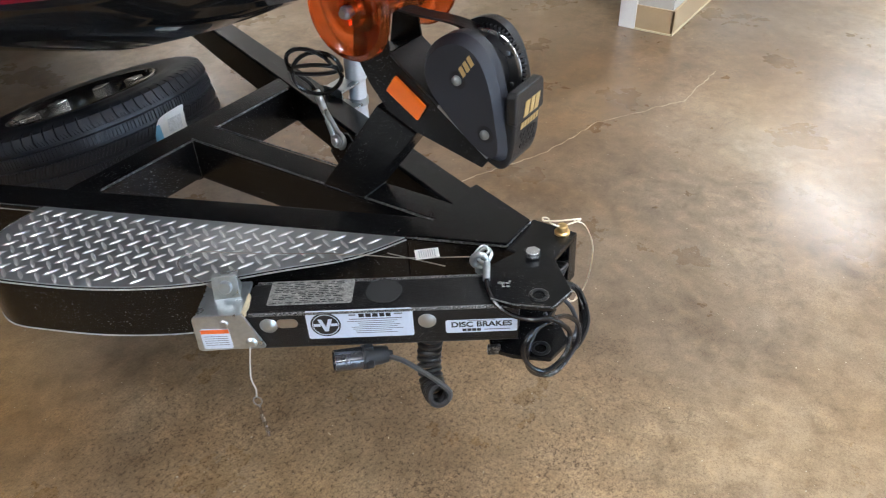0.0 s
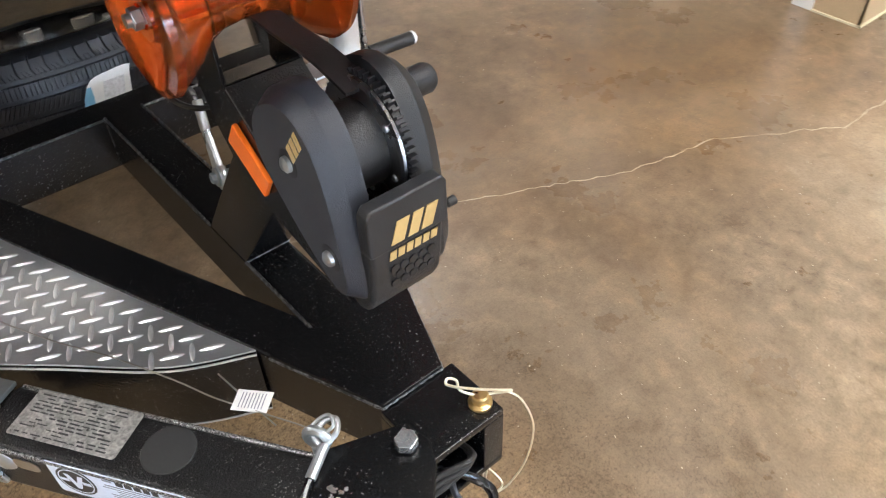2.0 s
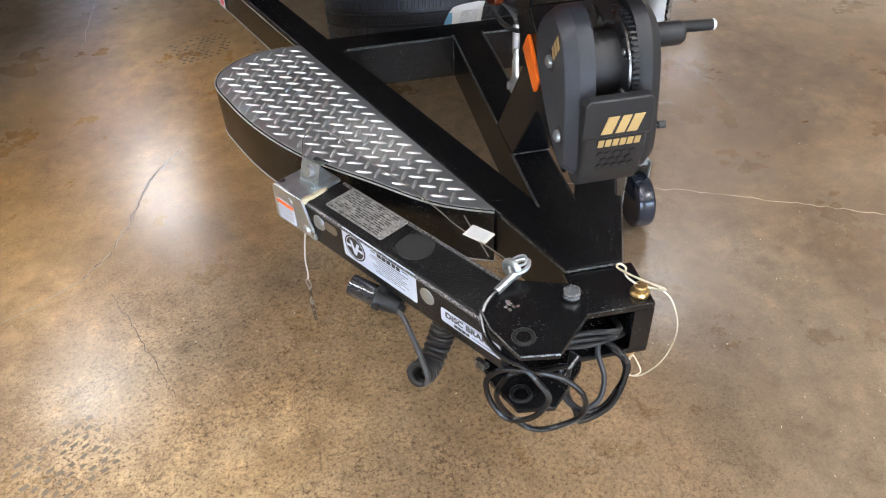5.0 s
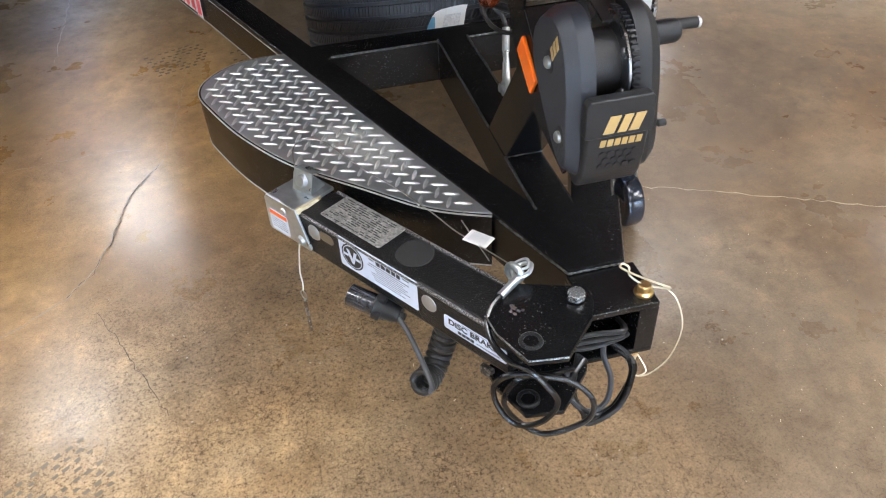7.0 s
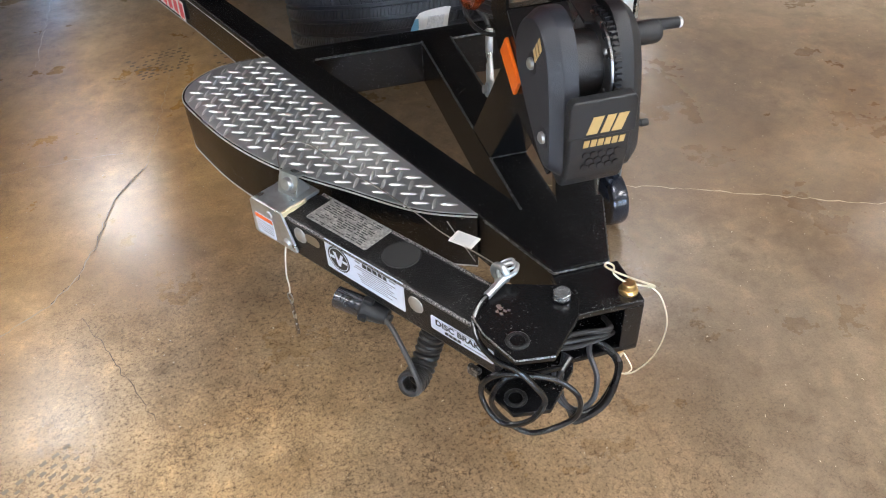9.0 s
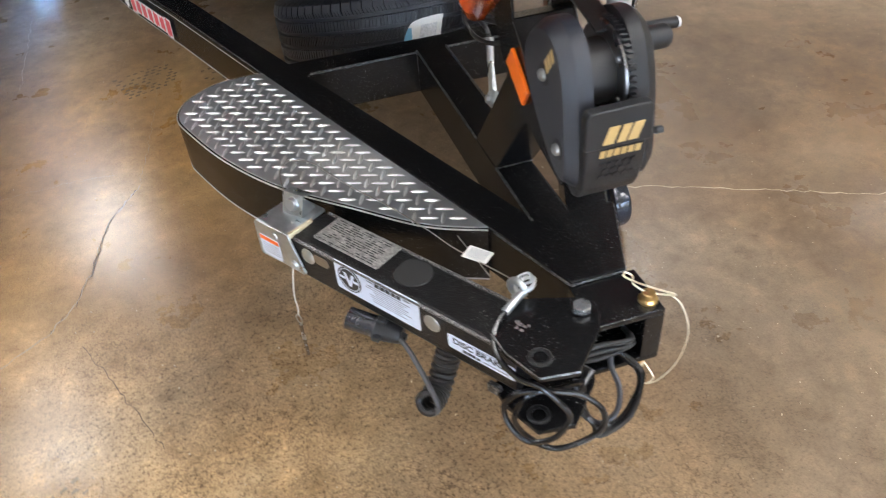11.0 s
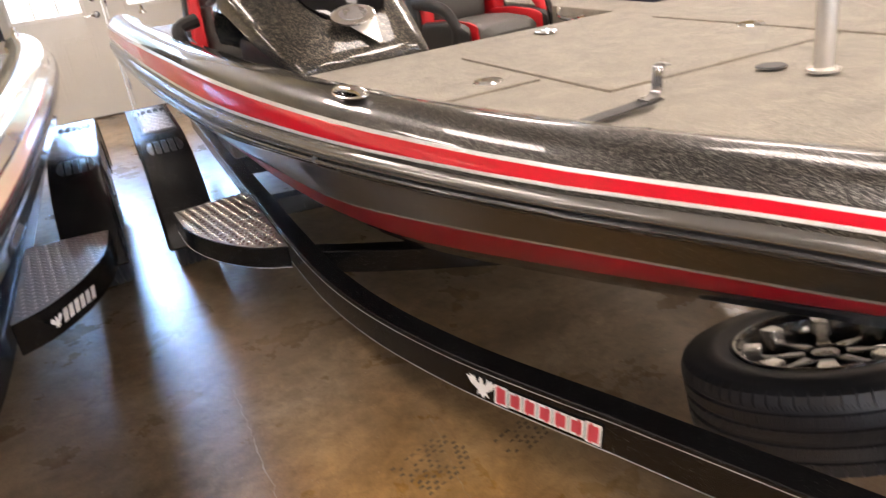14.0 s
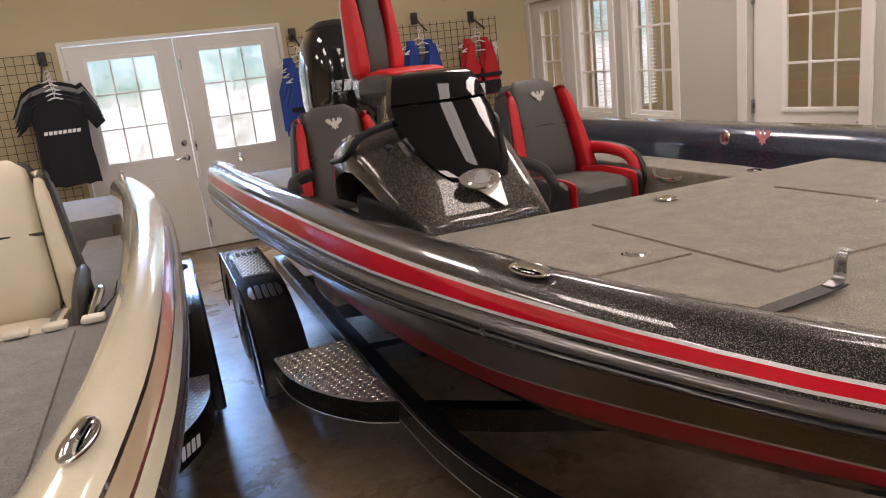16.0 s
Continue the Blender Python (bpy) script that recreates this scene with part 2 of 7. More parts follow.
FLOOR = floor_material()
WELDED = speckle("scuffed_black_weld", (0.010, 0.010, 0.010), (0.30, 0.30, 0.30), 150, 0.48, 0.64)
WORN = speckle("worn_black_edge", (0.008, 0.008, 0.008), (0.62, 0.62, 0.62), 420, 0.47, 0.62)
SCUFF = speckle("bare_metal_scuff", (0.10, 0.10, 0.10), (0.90, 0.90, 0.90), 420, 0.34, 0.46)


def dusted(m, scale=330, low=0.70, high=0.75, dust=(0.20, 0.19, 0.18)):
    """Sparse pale dust and nicks over a paint."""
    nt = m.node_tree
    b = nt.nodes["Principled BSDF"]
    src = b.inputs["Base Color"].links[0].from_socket
    f = ramp(nt, noise_node(nt, scale, 2, 0.6), [(low, (0, 0, 0)), (high, (1, 1, 1))])
    patch = ramp(nt, noise_node(nt, 9, 4, 0.6), [(0.45, (0.1, 0.1, 0.1)), (0.62, (1, 1, 1))])
    nt.links.new(mixed(nt, mixed(nt, 1.0, f, patch, "MULTIPLY"), src, dust), b.inputs["Base Color"])
    return m


BLACK = mat("black_powder_coat", (0.0055, 0.0055, 0.006), 0.24, var=0.2, grain=260, bump=0.08, rvar=0.02, spec=0.34)
BLACK_ROUGH = mat("black_cast_paint", (0.007, 0.007, 0.0075), 0.3, var=0.25, grain=420, bump=0.45, spec=0.4)
PALE_EDGE = mat("pale_edge_line", (0.42, 0.41, 0.40), 0.4, var=0.35, scale=30)
PLATE = mat("aluminium_tread_plate", (0.56, 0.58, 0.60), 0.40, metal=0.9, var=0.15, scale=9, grain=300, bump=0.10, rvar=0.06)
LUG = mat("tread_plate_lug", (0.90, 0.91, 0.92), 0.34, metal=0.85, var=0.2, scale=24, rvar=0.08)


def pale_patch(m, where, size, turn, color, rough, metal, most):
    """A pale, rougher smear of its own shape on one spot of a material."""
    nt = m.node_tree
    b = nt.nodes["Principled BSDF"]
    co, mp, gr = nt.nodes.new("ShaderNodeTexCoord"), nt.nodes.new("ShaderNodeMapping"), nt.nodes.new("ShaderNodeTexGradient")
    gr.gradient_type, mp.vector_type = "SPHERICAL", "TEXTURE"
    mp.inputs["Location"].default_value, mp.inputs["Scale"].default_value, mp.inputs["Rotation"].default_value = where, size, (0, 0, radians(turn))
    nt.links.new(co.outputs["Object"], mp.inputs[0])
    nt.links.new(mp.outputs[0], gr.inputs[0])
    fac = ramp(nt, mixed(nt, 0.5, gr.outputs["Fac"], noise_node(nt, 22, 5, 0.7), "OVERLAY"), [(0.08, (0, 0, 0)), (0.55, (most, most, most))])
    for name, value in (("Base Color", color), ("Roughness", (rough,) * 3), ("Metallic", (metal,) * 3)):
        s = b.inputs[name]
        old = s.links[0].from_socket if s.links else (s.default_value,) * 3
        nt.links.new(mixed(nt, fac, old, value), s)


pale_patch(PLATE, (-0.285, 0.53, 0), (0.17, 0.085, 0.2), 122, (0.50, 0.48, 0.43), 0.6, 0.1, 0.44)
pale_patch(LUG, (-0.285, 0.53, 0), (0.17, 0.085, 0.2), 122, (0.62, 0.60, 0.54), 0.6, 0.2, 0.40)
PLATE_BARE = mat("bright_tread_plate", (0.48, 0.47, 0.45), 0.3, metal=0.9, var=0.25, scale=9)
LUG_BARE = mat("bright_tread_lug", (0.75, 0.70, 0.60), 0.22, metal=0.95, var=0.2)
RUBBER = mat("tyre_rubber", (0.027, 0.029, 0.035), 0.40, var=0.25, scale=12, grain=240, bump=0.12)
SOFT_RUBBER = mat("cable_rubber", (0.006, 0.006, 0.007), 0.26, var=0.2, coat=0.2)
PLASTIC = mat("black_textured_plastic", (0.014, 0.0145, 0.016), 0.42, var=0.18, scale=14, grain=700, bump=0.18)
PLASTIC_GREY = mat("charcoal_plastic", (0.024, 0.026, 0.033), 0.40, var=0.15, scale=14, grain=700, bump=0.18)
CHROME = mat("chrome", (0.83, 0.83, 0.84), 0.06, metal=1.0, var=0.04, rvar=0.03, bump=0)
ZINC = mat("zinc_plate", (0.50, 0.53, 0.55), 0.32, metal=0.9, var=0.25, scale=22, rvar=0.1)
GALV = mat("galvanised_bracket", (0.44, 0.47, 0.48), 0.30, metal=0.85, var=0.35, scale=26, gvar=0.2, grain=90, rvar=0.12)
STEEL = mat("brushed_steel", (0.40, 0.40, 0.41), 0.28, metal=1.0, var=0.25, scale=30)
BOLT_ZINC = mat("bright_zinc_bolt", (0.70, 0.72, 0.74), 0.24, metal=0.9, var=0.25, scale=40, rvar=0.1)
BRASS = mat("yellow_zinc", (0.66, 0.46, 0.20), 0.3, metal=0.95, var=0.3, scale=60)
ORANGE_ROLLER = mat("amber_urethane", (1.0, 0.180, 0.022), 0.10, var=0.10, trans=0.90, ior=1.45, coat=0.3)
ORANGE = mat("orange_reflector", (1.0, 0.19, 0.01), 0.3, var=0.05, coat=0.4)
dusted(BLACK, 300, 0.655, 0.71, (0.30, 0.29, 0.28))
dusted(BLACK_ROUGH, 420, 0.63, 0.70, (0.30, 0.29, 0.28))
WHITE_LABEL = mat("white_label", (0.64, 0.70, 0.82), 0.4, var=0.06, scale=25)
GREY_PRINT = mat("grey_print", (0.22, 0.23, 0.27), 0.5, var=0.1)
INK = mat("black_ink", (0.012, 0.012, 0.014), 0.45, var=0.1)
ORANGE_PRINT = mat("orange_print", (0.85, 0.16, 0.03), 0.5, var=0.1)
GOLD = mat("gold_print", (0.56, 0.40, 0.17), 0.35, metal=0.3, var=0.1)
DATA_PLATE = mat("scuffed_foil_label", (0.46, 0.455, 0.43), 0.34, metal=0.55, var=0.85, scale=70, gvar=0.8, grain=260, rvar=0.18)
PAPER = mat("white_paper_tag", (0.78, 0.78, 0.76), 0.7, var=0.05)
BLUE_PRINT = mat("blue_print", (0.18, 0.42, 0.62), 0.6, var=0.1)
WIRE = mat("steel_wire", (0.38, 0.36, 0.33), 0.35, metal=0.9, var=0.2)
JACK_WHITE = mat("galvanised_jack_tube", (0.68, 0.70, 0.72), 0.35, metal=0.35, var=0.12, scale=14)
BLUE_WHEEL = mat("dark_blue_wheel", (0.010, 0.013, 0.022), 0.22, var=0.3, coat=0.4)
FLAKE_BLACK = flake("black_metal_flake", (0.010, 0.0095, 0.0095), (0.36, 0.345, 0.32), 0.18, 1050, 1.0, 0.015)
FLAKE_GREY = flake("charcoal_metal_flake", (0.016, 0.0155, 0.015), (0.38, 0.365, 0.34), 0.26, 900)
FLAKE_RED = flake("red_metal_flake", (0.66, 0.002, 0.020), (0.85, 0.012, 0.045), 0.25, 1000, 1.0, 0.015)
FLAKE_WHITE = flake("white_metal_flake", (0.66, 0.66, 0.67), (0.9, 0.9, 0.9), 0.3, 1000)
FLAKE_BLUE = flake("blue_black_metal_flake", (0.009, 0.013, 0.027), (0.24, 0.32, 0.50), 0.20, 620)
DARK_RED = flake("dark_red_metal_flake", (0.33, 0.001, 0.015), (0.50, 0.004, 0.030), 0.20, 1300, 0.45, 0.02)
FLAKE_COARSE = flake("coarse_black_metal_flake", (0.008, 0.0075, 0.0072), (0.34, 0.295, 0.23), 0.15, 620, 1.0, 0.015)
HULL_BAND = flake("deep_black_metal_flake", (0.005, 0.0048, 0.0046), (0.30, 0.29, 0.27), 0.02, 900, 0.45, 0.03)
SILVER_BAND = mat("silver_rub_band", (0.19, 0.187, 0.182), 0.24, metal=0.7, var=0.08, scale=5, rvar=0.03, bump=0)
LINE_GREY = flake("grey_pinstripe", (0.30, 0.30, 0.30), (0.5, 0.5, 0.5), 0.3, 900)
GEL_BLACK = mat("black_gelcoat", (0.012, 0.012, 0.013), 0.12, var=0.1, coat=1.0, bump=0, rvar=0.03)
GEL_CREAM = mat("cream_gelcoat", (0.74, 0.69, 0.53), 0.16, var=0.05, coat=1.0, bump=0, rvar=0.03)
GEL_TAN = mat("tan_gelcoat", (0.47, 0.36, 0.24), 0.16, var=0.05, coat=1.0, bump=0, rvar=0.03)
GEL_BROWN = mat("brown_gelcoat", (0.022, 0.010, 0.007), 0.16, var=0.05, coat=1.0, bump=0, rvar=0.03)
RUB = mat("black_rub_rail", (0.030, 0.031, 0.033), 0.25, var=0.12, coat=0.6)
CARPET = carpet("grey_beige_carpet", (0.075, 0.066, 0.052), (0.41, 0.370, 0.300))
CARPET_GREY = carpet("grey_carpet", (0.090, 0.087, 0.083), (0.27, 0.265, 0.255))
VINYL_GREY = mat("charcoal_vinyl", (0.060, 0.058, 0.053), 0.5, var=0.1, grain=500, bump=0.25)
VINYL_RED = mat("red_vinyl", (0.52, 0.010, 0.016), 0.42, var=0.08, grain=500, bump=0.2)
VINYL_CREAM = mat("cream_vinyl", (0.62, 0.56, 0.42), 0.45, var=0.06, grain=500, bump=0.2)
VINYL_BLACK = mat("black_vinyl", (0.016, 0.015, 0.015), 0.42, var=0.1, grain=500, bump=0.2)
TINT = mat("smoked_windshield", (0.004, 0.004, 0.005), 0.05, var=0.05, bump=0, rvar=0.02, spec=0.4)
COWL = mat("gloss_black_cowl", (0.008, 0.008, 0.009), 0.08, var=0.05, coat=1.0, bump=0, rvar=0.03)
WALL_TAN = mat("tan_wall_paint", (0.50, 0.415, 0.255), 0.75, var=0.05, scale=2.5, grain=300, bump=0.10)
WALL_GREY = mat("pale_wall_paint", (0.50, 0.48, 0.43), 0.72, var=0.05, scale=2.5, grain=300, bump=0.10)
TRIM_WHITE = mat("white_trim_paint", (0.76, 0.74, 0.70), 0.42, var=0.04, grain=120, bump=0.04)
DOOR_WHITE = mat("white_door_paint", (0.70, 0.68, 0.63), 0.45, var=0.05, grain=120, bump=0.04)
TILE_BASE = mat("tan_tile_base", (0.46, 0.34, 0.20), 0.4, var=0.12, scale=8)
GROUT = mat("cream_caulk", (0.66, 0.57, 0.38), 0.7, var=0.1)
CEIL_WHITE = mat("ceiling_panel", (0.72, 0.70, 0.66), 0.85, var=0.05, grain=200, bump=0.2)
GRID_WIRE = mat("black_wire_grid", (0.02, 0.018, 0.016), 0.45, var=0.1)
CLOTH_BLACK = mat("black_cotton", (0.008, 0.009, 0.013), 0.9, var=0.2, grain=300, bump=0.3, sheen=0.04)
CLOTH_BLUE = mat("blue_nylon", (0.012, 0.050, 0.26), 0.7, var=0.2, grain=300, bump=0.2)
CLOTH_RED = mat("red_nylon", (0.48, 0.012, 0.018), 0.7, var=0.2, grain=300, bump=0.2)
CLOTH_GREY = mat("grey_cotton", (0.20, 0.20, 0.21), 0.9, var=0.15, grain=300, bump=0.3)
HANGER = mat("white_plastic_hanger", (0.78, 0.79, 0.80), 0.4, var=0.05)
PANE = glass("window_glass")
DIFFUSER = glow("troffer_diffuser", (1.0, 0.95, 0.88), 3.0)
OUTSIDE = bpy.data.materials.new("daylight_outside")
OUTSIDE.use_nodes = True
_nt = OUTSIDE.node_tree
_b = _nt.nodes["Principled BSDF"]
_sep, _co = _nt.nodes.new("ShaderNodeSeparateXYZ"), _nt.nodes.new("ShaderNodeTexCoord")
_nt.links.new(_co.outputs["Object"], _sep.inputs[0])
_mr = _nt.nodes.new("ShaderNodeMapRange")
_mr.inputs[1].default_value, _mr.inputs[2].default_value = -1.0, 4.5
_nt.links.new(_sep.outputs["Z"], _mr.inputs[0])
_col = ramp(_nt, _mr.outputs[0], [(0.20, (0.42, 0.43, 0.42)), (0.40, (0.55, 0.58, 0.60)), (0.47, (0.22, 0.32, 0.30)), (0.60, (0.28, 0.42, 0.48)), (0.70, (1.6, 2.2, 3.0))])
_leaf = ramp(_nt, noise_node(_nt, 1.6, 6, 0.7), [(0.35, (0.55, 0.6, 0.55)), (0.65, (1.35, 1.35, 1.4))])
_nt.links.new(mixed(_nt, 1.0, _col, _leaf, "MULTIPLY"), _b.inputs["Emission Color"])
_b.inputs["Emission Strength"].default_value = 3.2
_b.inputs["Base Color"].default_value = (0, 0, 0, 1)


# ---- shapes ----
def finish(bm, smooth=True, angle=34):
    """To a mesh; small bevels take their shading from the large faces beside them, so that flats stay flat."""
    bmesh.ops.recalc_face_normals(bm, faces=bm.faces)
    for fc in bm.faces:
        fc.smooth = smooth
    lim, normals = radians(angle), []
    if smooth and len(bm.faces) < 900:
        bm.normal_update()
        area = {fc: fc.calc_area() for fc in bm.faces}
        for fc in bm.faces:
            for lp in fc.loops:
                v, fan, todo = lp.vert, {fc}, [fc]
                while todo:
                    cur = todo.pop()
                    for e in v.link_edges:
                        if cur in e.link_faces and len(e.link_faces) == 2 and e.calc_face_angle(0.0) < lim:
                            for other in e.link_faces:
                                if other not in fan:
                                    fan.add(other)
                                    todo.append(other)
                n = Vector((0, 0, 0))
                for other in sorted(fan, key=lambda q: q.index):
                    n += other.normal * area[other]
                normals.append(n.normalized() if n.length > 1e-12 else fc.normal.copy())
    me = bpy.data.meshes.new("mesh")
    bm.to_mesh(me)
    bm.free()
    if smooth:
        me.set_sharp_from_angle(angle=lim)
        if normals:
            me.normals_split_custom_set(normals)
    return me


def part(name, bm, material, parent=None, label="", m=None, smooth=True, kind="", angle=34):
    """One mesh object under a thing or a part; material may be a list, by face index."""
    me = bm if isinstance(bm, bpy.types.Mesh) else finish(bm, smooth, angle)
    for x in material if isinstance(material, (list, tuple)) else [material]:
        if not isinstance(bm, bpy.types.Mesh) or x.name not in me.materials:
            me.materials.append(x)
    ob = new(name, me)
    if parent is not None:
        ob.parent = parent
    if m is not None:
        ob.matrix_basis = m
    return tagged(ob, label=label, kind=kind)


def thing(name, label, category, m=None, group="", kind=""):
    ob = new(name)
    ob.empty_display_size = 0.1
    if m is not None:
        ob.matrix_basis = m
    return tagged(ob, label, category, group, kind)


def box(lo, hi, bevel=0.0, m=None, seg=2):
    bm = bmesh.new()
    vs = [bm.verts.new((x, y, z)) for z in (lo[2], hi[2]) for y in (lo[1], hi[1]) for x in (lo[0], hi[0])]
    for q in ((0, 2, 3, 1), (4, 5, 7, 6), (0, 1, 5, 4), (2, 6, 7, 3), (0, 4, 6, 2), (1, 3, 7, 5)):
        bm.faces.new([vs[i] for i in q])
    if bevel:
        bmesh.ops.bevel(bm, geom=list(bm.edges), offset=bevel, segments=seg, affect="EDGES", profile=0.5)
    if m is not None:
        bm.transform(m)
    return bm


def prism(pts, z0, z1, bevel=0.0, m=None, seg=2):
    """A polygon in x, y pulled up from z0 to z1."""
    bm = bmesh.new()
    lo, hi = [bm.verts.new((x, y, z0)) for x, y in pts], [bm.verts.new((x, y, z1)) for x, y in pts]
    n = len(pts)
    bm.faces.new(lo[::-1])
    bm.faces.new(hi)
    for i in range(n):
        bm.faces.new((lo[i], lo[(i + 1) % n], hi[(i + 1) % n], hi[i]))
    bmesh.ops.recalc_face_normals(bm, faces=bm.faces)
    if bevel:
        bmesh.ops.bevel(bm, geom=list(bm.edges), offset=bevel, segments=seg, affect="EDGES", profile=0.5)
    if m is not None:
        bm.transform(m)
    return bm


def lathe(profile, n=32, m=None, arc=360):
    """Profile of (radius, z) turned round z."""
    bm = bmesh.new()
    full = arc == 360
    rings = []
    for i in range(n if full else n + 1):
        a = radians(arc) * i / n
        rings.append([bm.verts.new((r * math.cos(a), r * math.sin(a), z)) for r, z in profile])
    for i in range(n):
        a, b = rings[i], rings[(i + 1) % len(rings)]
        for j in range(len(profile) - 1):
            bm.faces.new((a[j], b[j], b[j + 1], a[j + 1]))
    bmesh.ops.remove_doubles(bm, verts=bm.verts, dist=1e-6)
    if m is not None:
        bm.transform(m)
    return bm


def loft(rings, ring_closed=False, cap=False, mats=None):
    """Skin over rows of points; mats: material index for each strip."""
    bm = bmesh.new()
    vs = [[bm.verts.new(p) for p in ring] for ring in rings]
    k = len(rings[0])
    for a, b in zip(vs, vs[1:]):
        for j in range(k if ring_closed else k - 1):
            fc = bm.faces.new((a[j], a[(j + 1) % k], b[(j + 1) % k], b[j]))
            if mats:
                fc.material_index = mats[j]
    if cap:
        bm.faces.new(vs[0][::-1])
        bm.faces.new(vs[-1])
    return bm


def sweep(path, section, cap=True, up=(0, 0, 1), closed=False):
    """A section of (side, up) points carried along a path."""
    path = [Vector(p) for p in path]
    rings, u = [], Vector(up)
    for i, p in enumerate(path):
        a, b = (path[i - 1], path[(i + 1) % len(path)]) if closed else (path[max(i - 1, 0)], path[min(i + 1, len(path) - 1)])
        d = (b - a).normalized()
        side = d.cross(u)
        if side.length < 1e-4:
            side = d.orthogonal()
        side.normalize()
        u = side.cross(d).normalized()
        rings.append([p + side * s + u * w for s, w in section])
    if closed:
        rings.append(rings[0])
    bm = loft(rings, True, cap and not closed)
    if closed:
        bmesh.ops.remove_doubles(bm, verts=bm.verts, dist=1e-6)
    return bm


def circle(r, n=10):
    return [(r * math.cos(2 * math.pi * i / n), r * math.sin(2 * math.pi * i / n)) for i in range(n)]


def rect(w, h, z=0.0):
    return [(-w / 2, z - h / 2), (w / 2, z - h / 2), (w / 2, z + h / 2), (-w / 2, z + h / 2)]


def smooth_path(pts, per=8, closed=False):
    """Catmull-Rom through the points."""
    pts = [Vector(p) for p in pts]
    n = len(pts)
    out = []
    for i in range(n if closed else n - 1):
        p = [pts[(i + k) % n] if closed else pts[min(max(i + k, 0), n - 1)] for k in (-1, 0, 1, 2)]
        for s in range(per):
            t = s / per
            out.append(0.5 * ((2 * p[1]) + (p[2] - p[0]) * t + (2 * p[0] - 5 * p[1] + 4 * p[2] - p[3]) * t * t + (3 * p[1] - p[0] - 3 * p[2] + p[3]) * t**3))
    if not closed:
        out.append(pts[-1])
    return out


def join(*bms):
    out = bmesh.new()
    for b in bms:
        me = bpy.data.meshes.new("tmp")
        b.to_mesh(me)
        b.free()
        out.from_mesh(me)
        bpy.data.meshes.remove(me)
    return out


def text_bm(body, size, m, depth=0.0006, bold=0.0):
    cu = bpy.data.curves.new("letters", "FONT")
    cu.body, cu.size, cu.extrude, cu.offset = body, size, depth, bold
    cu.align_x = cu.align_y = "CENTER"
    ob = bpy.data.objects.new("letters", cu)
    scene.collection.objects.link(ob)
    bpy.context.view_layer.update()
    me = bpy.data.meshes.new_from_object(ob.evaluated_get(bpy.context.evaluated_depsgraph_get()))
    bpy.data.objects.remove(ob)
    bm = bmesh.new()
    bm.from_mesh(me)
    bm.transform(m)
    return bm


def basis(o, x, y, z):
    """A frame from its origin and three axes."""
    return Matrix((x, y, z)).transposed().to_4x4().copy() if o is None else Matrix.Translation(o) @ Matrix((Vector(x), Vector(y), Vector(z))).transposed().to_4x4()


def interp(x, table):
    return float(np.interp(x, [a for a, _ in table], [b for _, b in table]))


def spline(table):
    """A smooth curve y(x) through the table."""
    xs, ys = np.array([a for a, _ in table], float), np.array([b for _, b in table], float)
    d = np.gradient(ys, xs)

    def f(x):
        x = min(max(x, xs[0]), xs[-1])
        i = min(int(np.searchsorted(xs, x, "right")) - 1, len(xs) - 2)
        h = xs[i + 1] - xs[i]
        t = (x - xs[i]) / h
        return float((2 * t**3 - 3 * t**2 + 1) * ys[i] + (t**3 - 2 * t**2 + t) * h * d[i] + (-2 * t**3 + 3 * t**2) * ys[i + 1] + (t**3 - t**2) * h * d[i + 1])
    return f


# ---- the room ----
XW, YB, XL, YF, XR = 2.55, 8.33, -7.0, -6.0, 11.0      # office wall, back wall, far side wall, front wall, wall past the office

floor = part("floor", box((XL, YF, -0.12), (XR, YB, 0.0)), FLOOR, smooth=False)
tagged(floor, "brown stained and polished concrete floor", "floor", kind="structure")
ceiling = part("ceiling", box((XL, YF, CEIL), (XR, YB, CEIL + 0.15)), CEIL_WHITE, smooth=False)
tagged(ceiling, "plain off-white showroom ceiling", "ceiling", kind="structure")


def wall_with_openings(name, along, place, t0, t1, openings, height, material, thick=0.14, label=""):
    """A wall along x or y, pierced by openings (from, to, sill, head)."""
    pieces, at = [], t0
    for a, b, s, h in sorted(openings):
        pieces.append((at, a, 0, height))
        if s > 0:
            pieces.append((a, b, 0, s))
        pieces.append((a, b, h, height))
        at = b
    pieces.append((at, t1, 0, height))
    bms = []
    for a, b, z0, z1 in pieces:
        if b - a > 1e-4 and z1 - z0 > 1e-4:
            bms.append(box((a, place, z0), (b, place + thick, z1)) if along == "x" else box((place, a, z0), (place + thick, b, z1)))
    ob = part(name, join(*bms), material, smooth=False)
    return tagged(ob, label, "wall", kind="structure")


wall_back = wall_with_openings("wall_north", "x", YB, XL, XW + 0.14, [(-2.165, -0.20, 0.0, 2.09)], CEIL, WALL_TAN, label="tan painted back wall")
wall_office = wall_with_openings("wall_east", "y", XW, 0.60, YB, [(7.50, 8.24, 0, 2.06), (6.72, 7.34, 0.93, 2.06), (5.82, 6.42, 0.93, 2.06), (4.02, 4.98, 0, 2.06), (0.86, 1.78, 0, 2.06)], CEIL, WALL_GREY, label="pale painted office wall with doors and sidelights")
tagged(part("wall_office_end", box((XW + 0.14, 0.60, 0), (XR, 0.74, CEIL)), WALL_GREY, smooth=False), "pale painted office end wall", "wall", kind="structure")
tagged(part("wall_west", box((XL - 0.14, YF, 0), (XL, YB, CEIL)), WALL_TAN, smooth=False), "tan painted side wall", "wall", kind="structure")
